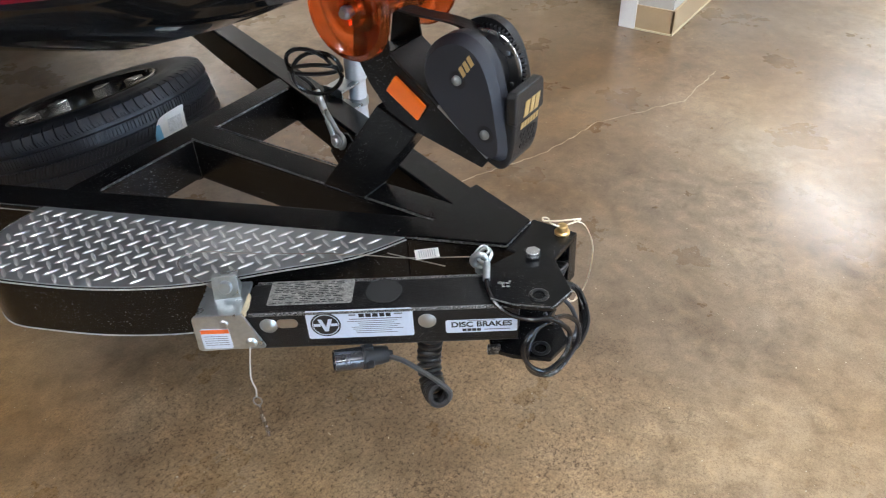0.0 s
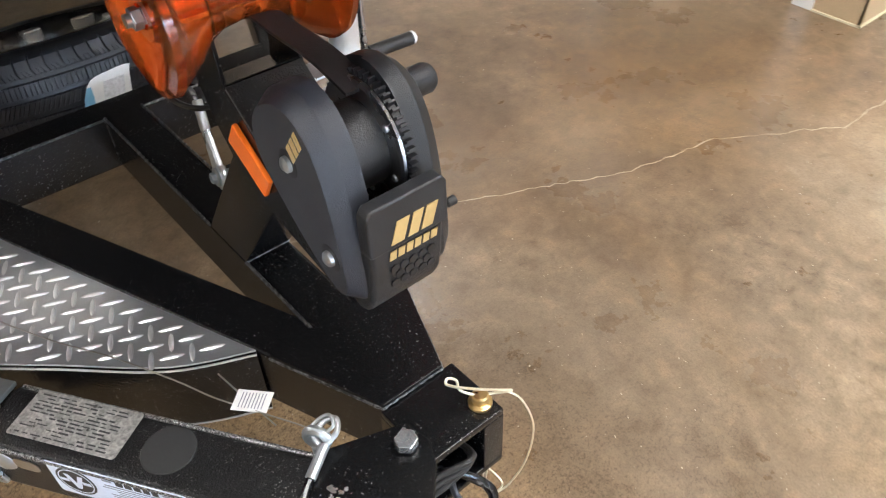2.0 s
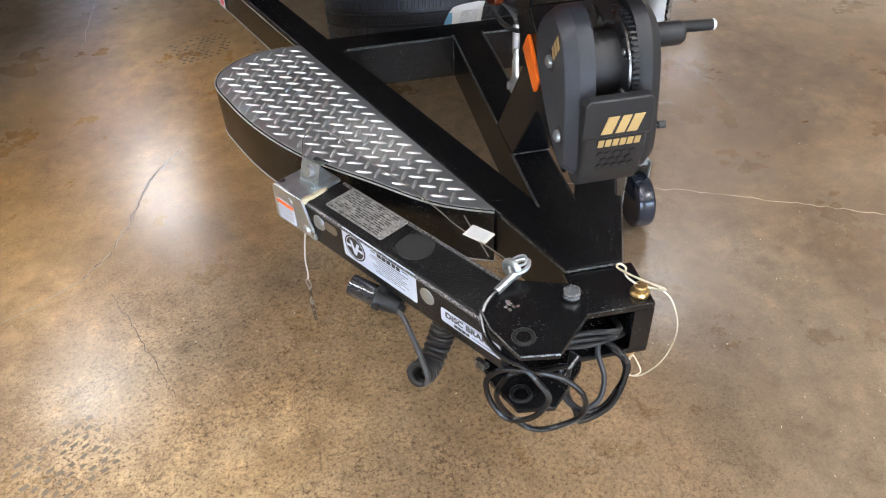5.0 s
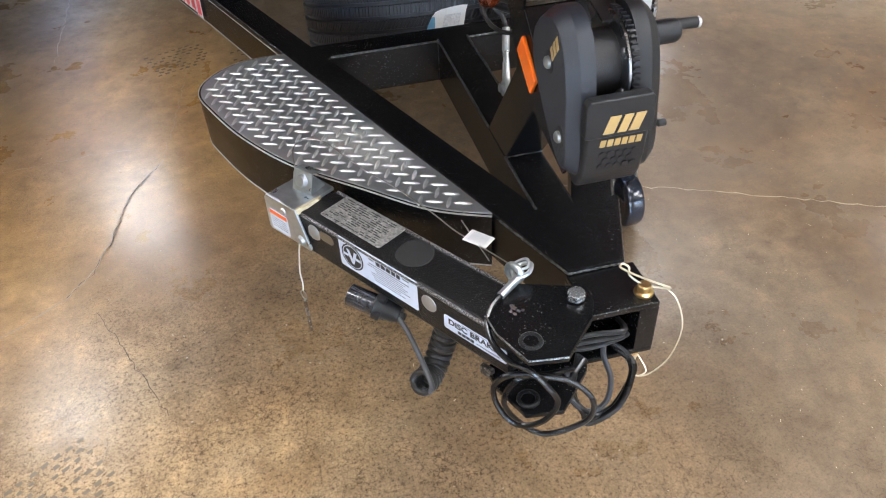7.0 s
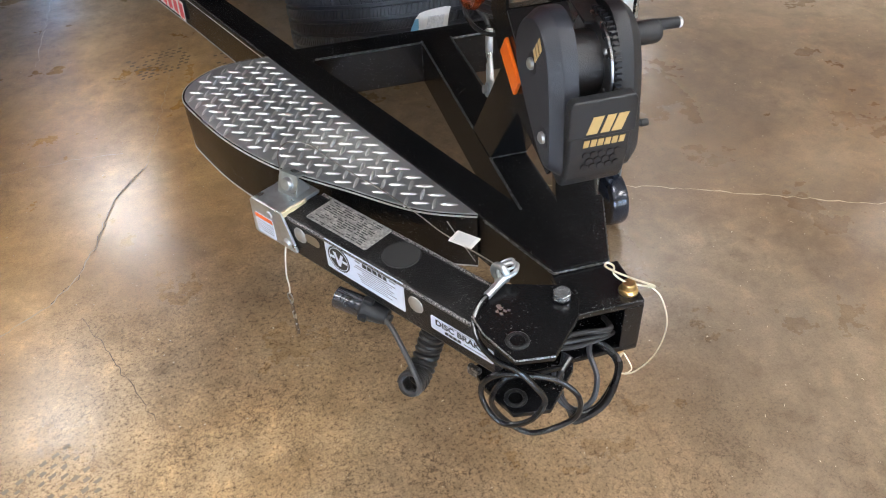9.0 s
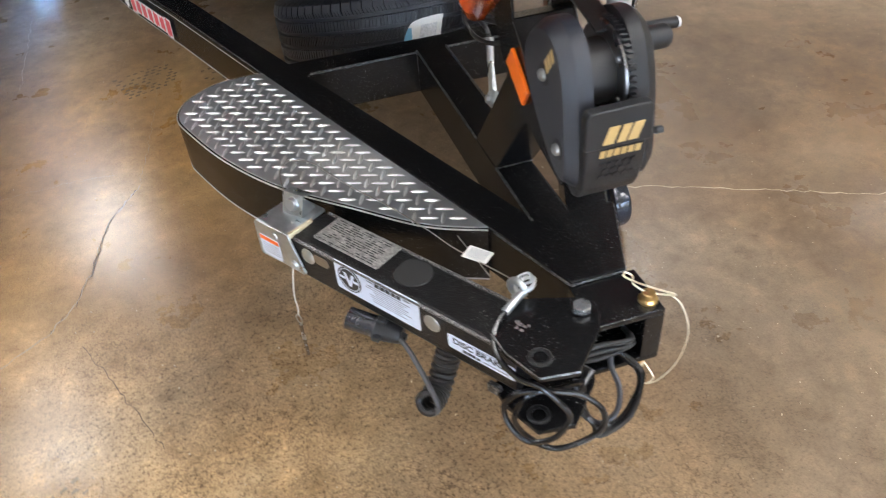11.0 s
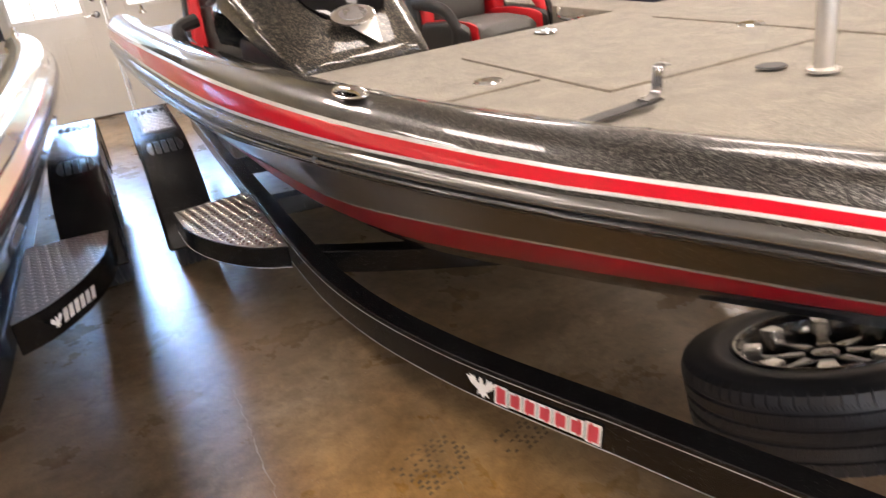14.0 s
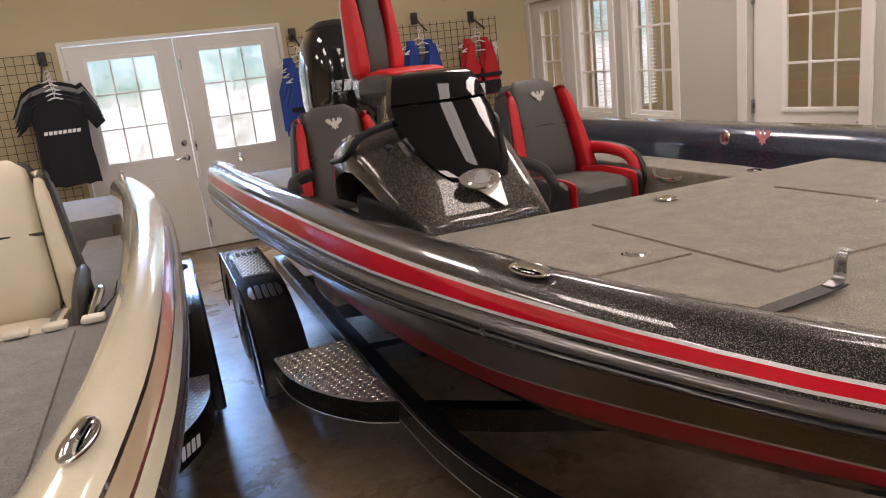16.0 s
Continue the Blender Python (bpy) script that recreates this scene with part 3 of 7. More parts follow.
# nothing is known of this wall; its windows are added to let light in
wall_with_openings("wall_south", "x", YF - 0.14, XL, XR, [(-5.2, -2.6, 0.1, 2.4), (-1.6, 1.2, 0.1, 2.4), (2.6, 5.2, 0.1, 2.4)], CEIL, WALL_TAN, label="unseen tan front wall with added window openings")
tagged(part("wall_southeast", box((XR, YF, 0), (XR + 0.14, 0.74, CEIL)), WALL_TAN, smooth=False), "tan painted wall", "wall", kind="structure")
tagged(part("ground", box((-60, -60, -0.3), (60, 60, -0.13)), mat("outdoor_asphalt", (0.30, 0.29, 0.27), 0.9), smooth=False), "pale paved yard outside", "ground", kind="structure")

# office behind the sidelights
tagged(part("wall_office_back", box((6.2, 0.74, 0), (6.34, YB, CEIL)), WALL_TAN, smooth=False), "tan office back wall", "wall", kind="structure")
wall_with_openings("wall_office_north", "x", YB, XW + 0.14, 6.34, [(3.40, 4.24, 0.75, 2.06)], CEIL, WALL_TAN, label="tan office side wall with a window")
office_window = tagged(part("window_3", join(box((3.40, YB + 0.03, 0.75), (3.44, YB + 0.10, 2.06)), box((4.20, YB + 0.03, 0.75), (4.24, YB + 0.10, 2.06)), box((3.44, YB + 0.03, 0.75), (4.20, YB + 0.10, 0.79)), box((3.44, YB + 0.03, 2.02), (4.20, YB + 0.10, 2.06))), TRIM_WHITE), "white framed office window", "window", kind="structure")
part("pane", box((3.44, YB + 0.06, 0.79), (4.20, YB + 0.066, 2.02)), PANE, office_window, smooth=False).visible_shadow = False

# tile base along the office wall's free end
base = tagged(part("baseboard", join(box((XW - 0.012, 0.588, 0.0), (XW, 0.80, 0.12), 0.002), box((XW - 0.012, 0.588, 0.0), (XR, 0.60, 0.12), 0.002)), TILE_BASE), "tan tile skirting along the office wall", "skirting", kind="structure")
part("caulk_line", join(box((XW - 0.017, 0.583, 0.0), (XW - 0.012, 0.80, 0.008)), box((XW - 0.017, 0.583, 0.0), (XR, 0.588, 0.008))), GROUT, base)


def french_door(name, w, h, m, lite, rows, cols, label, knob_side=1, pane_mat=None, knob=True):
    """A door leaf: x along its width from the hinge, z up, y through. lite: (x0, x1, z0, z1)."""
    root = thing(name, label, "door", m, kind="structure")
    x0, x1, z0, z1 = lite
    t = 0.044
    bms = [box((0, 0, 0), (x0, t, h), 0.002), box((x1, 0, 0), (w, t, h), 0.002), box((x0, 0, 0), (x1, t, z0), 0.0), box((x0, 0, z1), (x1, t, h), 0.0)]
    part("leaf", join(*bms), DOOR_WHITE, root)
    fr = 0.022
    part("lite_frame", join(box((x0 - fr, -0.012, z0 - fr), (x0 + 0.012, 0.0, z1 + fr), 0.004), box((x1 - 0.012, -0.012, z0 - fr), (x1 + fr, 0.0, z1 + fr), 0.004),
                            box((x0, -0.012, z0 - fr), (x1, 0.0, z0 + 0.012), 0.004), box((x0, -0.012, z1 - 0.012), (x1, 0.0, z1 + fr), 0.004)), TRIM_WHITE, root)
    for i in range(1, cols):
        x = x0 + (x1 - x0) * i / cols
        part("muntin", box((x - 0.008, -0.006, z0), (x + 0.008, 0.012, z1), 0.003), TRIM_WHITE, root)
    for i in range(1, rows):
        z = z0 + (z1 - z0) * i / rows
        part("muntin", box((x0, -0.0055, z - 0.008), (x1, 0.0125, z + 0.008), 0.003), TRIM_WHITE, root)
    for i in range(cols):
        for k in range(rows):
            a, b = x0 + (x1 - x0) * i / cols, x0 + (x1 - x0) * (i + 1) / cols
            c, d = z0 + (z1 - z0) * k / rows, z0 + (z1 - z0) * (k + 1) / rows
            g = part("pane", box((a, 0.018, c), (b, 0.024, d)), pane_mat or PANE, root, smooth=False)
            g.visible_shadow = False
    for hz in (0.25, h / 2, h - 0.25):
        part("hinge", box((-0.012, -0.016, hz - 0.05), (0.012, 0.004, hz + 0.05), 0.003), STEEL, root)
    if not knob:
        return root
    kx = w - 0.065 if knob_side > 0 else 0.065
    part("lever_handle", join(lathe([(0, 0.0), (0.032, 0.0), (0.030, 0.012), (0.012, 0.016), (0.011, 0.05), (0, 0.05)], 20, pose(kx, 0, 0.92, 90)),
                              sweep(smooth_path([(kx, -0.045, 0.92), (kx - 0.05 * knob_side, -0.048, 0.922), (kx - 0.11 * knob_side, -0.045, 0.915)], 5), circle(0.009, 8))), STEEL, root, "satin nickel lever handle")
    part("deadbolt", lathe([(0, 0.0), (0.03, 0.0), (0.027, 0.016), (0.012, 0.02), (0, 0.02)], 20, pose(kx, 0, 1.065, 90)), STEEL, root)
    return root


def panel_pair(root, w):
    for x0, x1 in ((0.14, w / 2 - 0.03), (w / 2 + 0.03, w - 0.14)):
        part("raised_panel", join(box((x0, -0.006, 0.16), (x1, 0.0, 0.76), 0.004), box((x0 + 0.035, -0.012, 0.195), (x1 - 0.035, -0.002, 0.725), 0.006)), DOOR_WHITE, root)


DW = 0.95
door_a = french_door("door_1", DW, 2.05, pose(-2.15, YB + 0.02, 0.01), (0.17, 0.78, 0.95, 1.92), 3, 3, "closed white exterior door with nine glass lites")
panel_pair(door_a, DW)
door_b = french_door("door_2", DW, 2.05, pose(-1.165, YB + 0.02, 0.01), (0.18, 0.79, 0.95, 1.92), 3, 3, "closed white exterior door with nine glass lites", knob=False)
panel_pair(door_b, DW)
part("astragal", box((-0.028, -0.03, 0.0), (-0.004, -0.001, 2.05), 0.003), DOOR_WHITE, door_b)
frame_ob = tagged(part("door_frame", join(box((-2.190, YB - 0.02, 0), (-2.155, YB + 0.10, 2.105), 0.003), box((-0.21, YB - 0.02, 0), (-0.175, YB + 0.10, 2.105), 0.003), box((-2.155, YB - 0.02, 2.07), (-0.21, YB + 0.10, 2.105), 0.003)), DOOR_WHITE), "white door frame", "door frame", kind="structure")
part("threshold", box((-2.15, YB - 0.02, 0.0), (-0.215, YB + 0.08, 0.012), 0.003), mat("dark_threshold", (0.06, 0.045, 0.03), 0.4), frame_ob)
backdrop = part("backdrop", box((-14, YB + 7.0, -1.0), (12, YB + 7.05, 5.0)), OUTSIDE, smooth=False)
tagged(backdrop, "bright daylight and trees beyond the glass doors", "backdrop", kind="structure")
# glowing backdrop and windows added on the unseen front side
backdrop2 = part("backdrop", box((-12, YF - 7.05, -1.0), (12, YF - 7.0, 5.0)), OUTSIDE, smooth=False)
tagged(backdrop2, "bright daylight added beyond the unseen front windows", "backdrop", kind="structure")
for i, (a, b) in enumerate(((-5.2, -2.6), (-1.6, 1.2), (2.6, 5.2))):
    w = tagged(part("window_%d" % (i + 5), join(box((a, YF - 0.1, 0.1), (b, YF - 0.05, 0.16)), box((a, YF - 0.1, 2.34), (b, YF - 0.05, 2.4)), box((a, YF - 0.1, 0.16), (a + 0.06, YF - 0.05, 2.34)), box((b - 0.06, YF - 0.1, 0.16), (b, YF - 0.05, 2.34))), TRIM_WHITE), "white framed window added to the unseen front wall", "window", kind="structure")
    part("pane", box((a + 0.06, YF - 0.08, 0.16), (b - 0.06, YF - 0.074, 2.34)), PANE, w, smooth=False).visible_shadow = False


def office_casing(y0, y1, z0, z1, foot=True):
    c = 0.085
    bms = [box((XW - 0.018, y0 - c, 0 if foot else z0 - c), (XW, y0, z1 + c), 0.004), box((XW - 0.018, y1, 0 if foot else z0 - c), (XW, y1 + c, z1 + c), 0.004), box((XW - 0.0185, y0, z1), (XW, y1, z1 + c), 0.004)]
    if not foot:
        bms.append(box((XW - 0.0185, y0, z0 - c), (XW, y1, z0), 0.004))
    return tagged(part("trim", join(*bms), TRIM_WHITE), "white painted casing round an office opening", "trim", kind="structure")


for y0, y1, z0, foot in ((7.50, 8.24, 0, True), (6.72, 7.34, 0.93, False), (5.82, 6.42, 0.93, False), (4.02, 4.98, 0, True), (0.86, 1.78, 0, True)):
    office_casing(y0, y1, z0, 2.06, foot)


def sidelight(name, y0, y1, z0, z1):
    root = thing(name, "tall office sidelight window with white muntins", "window", kind="structure")
    part("window_frame", join(box((XW + 0.03, y0, z0), (XW + 0.09, y0 + 0.03, z1)), box((XW + 0.03, y1 - 0.03, z0), (XW + 0.09, y1, z1)), box((XW + 0.03, y0 + 0.03, z0), (XW + 0.09, y1 - 0.03, z0 + 0.03)), box((XW + 0.03, y0 + 0.03, z1 - 0.03), (XW + 0.09, y1 - 0.03, z1))), TRIM_WHITE, root)
    for i in (1, 2):
        y = y0 + (y1 - y0) * i / 3
        part("muntin", box((XW + 0.045, y - 0.009, z0 + 0.03), (XW + 0.07, y + 0.009, z1 - 0.03), 0.003), TRIM_WHITE, root)
    for k in (1, 2):
        z = z0 + (z1 - z0) * k / 3
        part("muntin", box((XW + 0.046, y0 + 0.03, z - 0.009), (XW + 0.069, y1 - 0.03, z + 0.009), 0.003), TRIM_WHITE, root)
    part("pane", box((XW + 0.055, y0 + 0.03, z0 + 0.03), (XW + 0.06, y1 - 0.03, z1 - 0.03)), PANE, root, smooth=False).visible_shadow = False


sidelight("window_1", 6.72, 7.34, 0.93, 2.06)
sidelight("window_2", 5.82, 6.42, 0.93, 2.06)
# two office doors, one shut and one standing ajar into the office
french_door("door_3", 0.72, 2.04, basis((XW + 0.03, 7.51, 0.01), (0, 1, 0), (1, 0, 0), (0, 0, 1)), (0.16, 0.56, 0.62, 1.95), 5, 2, "white office door with a tall glazed panel", pane_mat=PANE)
_a = radians(16)
french_door("door_4", 0.93, 2.04, basis((XW + 0.05, 4.97, 0.01), (math.sin(_a), -math.cos(_a), 0), (math.cos(_a), math.sin(_a), 0), (0, 0, 1)), (0.24, 0.76, 1.0, 1.95), 3, 3, "white office door standing ajar, with nine lites")

# slatted blind at the office window
def blind(x0, x1, z0, z1):
    root = thing("window_blind", "white slatted blind half open before the office window", "blind")
    part("head_rail", box((x0, YB - 0.05, z1), (x1, YB - 0.01, z1 + 0.03), 0.003), TRIM_WHITE, root)
    for i in range(int((z1 - z0) / 0.042)):
        part("slat", box((x0, -0.022, -0.001), (x1, 0.022, 0.001), 0, Matrix.Translation((0, YB - 0.03, z0 + 0.042 * (i + 0.5))) @ pose(0, 0, 0, 12)), TRIM_WHITE, root, smooth=False)


blind(3.42, 4.22, 0.77, 2.02)

# recessed ceiling lights
for i, (x, y) in enumerate(TROFFERS):
    t = thing("ceiling_light", "recessed fluorescent ceiling light with white diffuser", "ceiling light", pose(x, y, CEIL), "ceiling lights")
    part("frame", join(box((-0.31, -0.61, -0.025), (0.31, -0.585, 0)), box((-0.31, 0.585, -0.025), (0.31, 0.61, 0)), box((-0.31, -0.585, -0.025), (-0.285, 0.585, 0)), box((0.285, -0.585, -0.025), (0.31, 0.585, 0)), box((-0.01, -0.585, -0.025), (0.01, 0.585, 0))), TRIM_WHITE, t)
    for s in (-1, 1):
        part("diffuser", box((-0.285 if s < 0 else 0.01, -0.585, -0.015), (-0.01 if s < 0 else 0.285, 0.585, -0.006)), DIFFUSER, t, smooth=False)
    lamp("troffer_lamp", "AREA", pose(x, y, CEIL - 0.035), DIMMED.get((x, y), TROFFER_POWER), (1.0, 0.95, 0.89), (0.57, 1.15))

# daylight standing in the door lites
lamp("door_daylight", "AREA", look((-1.68, YB + 0.16, 1.44), (-1.68, YB - 2.6, 0.36)), 17, (0.25, 0.52, 1.0), (0.6, 0.95)).data.spread = radians(33)
lamp("door_daylight", "AREA", look((-0.68, YB + 0.16, 1.44), (-0.68, YB - 2.6, 0.36)), 15, (0.25, 0.52, 1.0), (0.6, 0.95)).data.spread = radians(33)
# fill light from the front, set in the added windows
for a, b in ((-5.2, -2.6), (-1.6, 1.2), (2.6, 5.2)):
    lamp("window_daylight", "AREA", look(((a + b) / 2, YF - 0.2, 1.25), ((a + b) / 2, YF + 4, 1.0)), 55, (0.92, 0.96, 1.0), (b - a, 2.2))


# ---- the trailer ----
TR = pose(0.06, 0, 0.558, -2.0)              # trailer frame: x to port, y to the stern, z from the frame's top


def rounded(x0, x1, z0, z1, r=0.007):
    out = []
    for cx, cz, a0 in ((x1 - r, z1 - r, 0), (x0 + r, z1 - r, 90), (x0 + r, z0 + r, 180), (x1 - r, z0 + r, 270)):
        for k in range(4):
            a = radians(a0 + 30 * k)
            out.append((cx + r * math.cos(a), cz + r * math.sin(a)))
    return out


RAIL_EDGE = [(-0.045, 0.07), (-0.113, 0.25), (-0.26, 0.625), (-0.41, 1.0), (-0.60, 1.49), (-0.745, 1.85), (-0.83, 2.12), (-0.885, 2.36), (-0.918, 2.60), (-0.933, 2.85), (-0.938, 3.3), (-0.938, 4.5), (-0.938, 6.05)]
RAIL_H = 0.103                               # height of the side rails
RH = 0.118                                   # height of the frame tubes
trailer = thing("boat_trailer", "black powder-coated tandem boat trailer", "boat trailer", TR)
edge = [RAIL_EDGE[0], RAIL_EDGE[1], RAIL_EDGE[2], RAIL_EDGE[3], RAIL_EDGE[4]] + [tuple(p)[:2] for p in smooth_path([(*p, 0) for p in RAIL_EDGE[4:11]], 5)[1:]] + RAIL_EDGE[11:]
rail_s = part("side_rail", sweep([(x, y, 0) for x, y in edge], rounded(0, 0.076, -RAIL_H, 0)), BLACK, trailer)
part("side_rail", sweep([(-x, y, 0) for x, y in edge], rounded(-0.076, 0, -RAIL_H, 0)), BLACK, trailer)
# pale lines painted along the rail edges for their white highlight
for side in (-1, 1):
    for z in (-0.0135, -RAIL_H + 0.003):
        part("edge_line", sweep([(side * (-x - 0.0004), y, z) for x, y in edge[3:]], rect(0.0016, 0.0022)), PALE_EDGE, rail_s if side < 0 else trailer)
part("crossmember", sweep([(-0.34, 0.992, -0.002), (0.34, 0.992, -0.002)], rounded(-0.038, 0.038, -0.108, 0)), BLACK, trailer)
part("centre_beam", sweep([(0, 0.10, -0.001), (0, 0.957, -0.001)], rounded(-0.037, 0.037, -0.112, 0)), BLACK, trailer)
for y, bow in ((2.985, 0.46), (3.73, 0.06), (4.55, 0.05), (5.3, 0.1)):
    part("crossmember", sweep(smooth_path([(-0.88, y, -0.02), (-0.45, y - bow * 0.6, -0.035), (0, y - bow, -0.05), (0.45, y - bow * 0.6, -0.035), (0.88, y, -0.02)], 5), rounded(-0.038, 0.038, -0.09, 0)), BLACK, trailer)
for side in (-1, 1):
    part("bunk", box((side * 0.42 - 0.05, 2.4, 0.0), (side * 0.42 + 0.05, 5.8, 0.04), 0.008), mat("bunk_carpet", (0.02, 0.02, 0.022), 0.95), trailer, "black carpeted bunk")
# nose: gusset plate, open head, weld beads
part("gusset_plate", prism([(-0.108, 0.224), (-0.098, 0.228), (0.098, 0.228), (0.108, 0.224), (0.046, 0.063), (-0.046, 0.063)], 0.0015, 0.010, 0.002), BLACK, trailer)
HEAD = [box((-0.050, -0.030, -0.012), (0.064, 0.066, 0.0), 0.003), box((-0.050, -0.030, -0.108), (0.064, 0.066, -0.096), 0.003), box((0.032, -0.030, -0.097), (0.064, 0.066, -0.011), 0.002), box((-0.050, 0.05, -0.097), (0.033, 0.066, -0.011)), box((-0.05, 0.0, -0.097), (-0.04, 0.05, -0.011))]
for _piece in HEAD:
    part("hinge_plate", _piece, BLACK, trailer)


def bead(path, r=0.0035, step=0.005):
    """A weld bead: a run of small overlapping ripples."""
    pts = [Vector(p) for p in path]
    out = []
    for a, b in zip(pts, pts[1:]):
        n = max(2, int((b - a).length / step))
        out += [a.lerp(b, i / n) for i in range(n)]
    out.append(pts[-1])
    rings = []
    for i, p in enumerate(out):
        d = (out[min(i + 1, len(out) - 1)] - out[max(i - 1, 0)]).normalized()
        s = d.cross(Vector((0, 0, 1)))
        s = s.normalized() if s.length > 1e-3 else Vector((1, 0, 0))
        u = s.cross(d)
        k = r * (1.0 + 0.28 * math.sin(i * 2.2))
        rings.append([p + s * k * math.cos(a) + u * k * math.sin(a) for a in (0, 1.05, 2.1, 3.14, 4.19, 5.24)])
    return loft(rings, True, True)


for pts in ([(-0.108, 0.224, 0.003), (-0.046, 0.063, 0.003)], [(0.108, 0.224, 0.003), (0.046, 0.063, 0.003)], [(-0.046, 0.064, 0.003), (0.046, 0.064, 0.003)], [(-0.038, 0.41, 0.0), (-0.038, 0.235, 0.0)], [(-0.037, 0.412, 0.0), (0.037, 0.412, 0.0)],
            [(-0.037, 0.955, -0.003), (-0.037, 0.955, -0.105)], [(-0.30, 0.953, -0.003), (-0.037, 0.953, -0.003)], [(-0.037, 0.955, 0.0), (-0.037, 0.525, 0.0)], [(0.037, 0.955, 0.0), (0.037, 0.525, 0.0)], [(0.30, 0.953, -0.003), (0.037, 0.953, -0.003)]):
    part("weld_bead", bead(pts, 0.0024), WELDED, trailer)

# winch post and bracket
YZ = basis((0, 0, 0), (0, 1, 0), (0, 0, 1), (1, 0, 0))    # polygon x, y -> y, z of the trailer; its depth along x
part("winch_post", prism([(0.412, -0.002), (0.527, -0.002), (0.350, 0.225), (0.262, 0.185)], -0.038, 0.038, 0.004, YZ), BLACK, trailer)
BR = [(0.372, 0.312), (0.30, 0.336), (0.098, 0.178), (0.112, 0.160), (0.256, 0.197), (0.316, 0.226), (0.350, 0.27)]
for x in (-0.048, 0.044):
    part("bracket_side", prism(BR, x, x + 0.005, 0.001, YZ), BLACK, trailer)
part("bracket_top", prism([(0.30, 0.336), (0.098, 0.178), (0.094, 0.182), (0.296, 0.341)], -0.048, 0.049, 0.001, YZ), BLACK_ROUGH, trailer)
part("bracket_back", prism([(0.372, 0.312), (0.30, 0.336), (0.300, 0.341), (0.375, 0.316)], -0.048, 0.049, 0.001, YZ), BLACK, trailer)
for x in (-0.050, 0.046):
    part("roller_arm", prism([(0.372, 0.310), (0.296, 0.338), (0.305, 0.43), (0.325, 0.455), (0.345, 0.44)], x, x + 0.005, 0.001, YZ), BLACK, trailer)
part("reflector", prism([(0.310, 0.270), (0.286, 0.303), (0.222, 0.256), (0.243, 0.224)], -0.056, -0.0485, 0.003, YZ), ORANGE, trailer, "orange side reflector")

# step plate with its skirt
STEP = [(-0.113, 0.252), (-0.21, 0.302), (-0.314, 0.40), (-0.43, 0.515), (-0.52, 0.65), (-0.583, 0.79), (-0.606, 0.868), (-0.585, 0.935), (-0.515, 0.992), (-0.408, 1.004)]
curve = [tuple(p)[:2] for p in smooth_path([(*p, 0) for p in STEP], 6)]
step = part("step_plate", prism(curve, -0.006, -0.001, 0.0), PLATE, trailer, "bright aluminium diamond tread step plate", smooth=False)
part("step_skirt", sweep([(x, y, -0.002) for x, y in curve], rounded(-0.006, 0.0, -RH, 0, 0.002)), BLACK, trailer)
part("skirt_edge_line", sweep([(x, y, -RH + 0.002) for x, y in curve], rect(0.014, 0.003)), PALE_EDGE, trailer)
part("skirt_edge_line", sweep([(x, y, -0.0035) for x, y in curve], rect(0.0135, 0.0025)), PALE_EDGE, trailer)


def inside(x, y, poly):
    hit, n = False, len(poly)
    for i in range(n):
        (x0, y0), (x1, y1) = poly[i], poly[(i + 1) % n]
        if (y0 > y) != (y1 > y) and x < (x1 - x0) * (y - y0) / (y1 - y0) + x0:
            hit = not hit
    return hit


def lugs(poly, z, pitch, turn, length=0.026, width=0.0085, high=0.0024):
    """Tread-plate lugs in two crossing directions over a polygon."""
    verts, faces = [], []
    c, s = math.cos(turn), math.sin(turn)
    prof = [(-0.5, 0.0), (-0.36, 0.38), (0, 0.5), (0.36, 0.38), (0.5, 0.0), (0.36, -0.38), (0, -0.5), (-0.36, -0.38)]
    for i in range(-60, 61):
        for k in range(-60, 61):
            lx, ly = i * pitch / 2 * 1.02, k * pitch / 2 * 1.02
            if (i + k) % 2:
                continue
            x, y = cx0 + lx * c - ly * s, cy0 + lx * s + ly * c
            ok = all(inside(x + dx, y + dy, poly) for dx, dy in ((0.012, 0), (-0.012, 0), (0, 0.012), (0, -0.012)))
            if not ok:
                continue
            a = turn + (radians(45) if (i % 2 == 0) else radians(-45))
            ca, sa = math.cos(a), math.sin(a)
            b0 = len(verts)
            for f, h in ((1.0, 0.0), (0.62, high)):
                for u, v in prof:
                    du, dv = u * length * f, v * width * f
                    verts.append((x + du * ca - dv * sa, y + du * sa + dv * ca, z + h))
            for j in range(8):
                faces.append((b0 + j, b0 + (j + 1) % 8, b0 + 8 + (j + 1) % 8, b0 + 8 + j))
            faces.append(tuple(b0 + 8 + j for j in range(8)))
    me = bpy.data.meshes.new("lugs")
    me.from_pydata(verts, [], faces)
    for p in me.polygons:
        p.use_smooth = True
    me.set_sharp_from_angle(angle=radians(50))
    return me


cx0, cy0 = -0.5503, 0.7502
part("tread_lug", lugs(curve, -0.001, 0.0360, radians(21.6), 0.035, 0.0078), LUG, step, kind="stuff")

# rear step, fender and wheels beside the hull
RSTEP = [(-0.95, 3.02), (-1.06, 3.10), (-1.18, 3.28), (-1.262, 3.52), (-1.285, 3.80), (-1.06, 3.83), (-0.95, 3.83)]
rcurve = [tuple(p)[:2] for p in smooth_path([(*p, 0) for p in RSTEP[:5]], 6)] + RSTEP[5:]
rstep = part("step_plate", prism(rcurve, -0.006, -0.001), PLATE_BARE, trailer, "bright diamond tread step beside the fender", smooth=False)
part("step_skirt", sweep([(x, y, -0.002) for x, y in rcurve[:25]], rounded(-0.006, 0.0, -0.088, 0, 0.002)), BLACK, trailer)
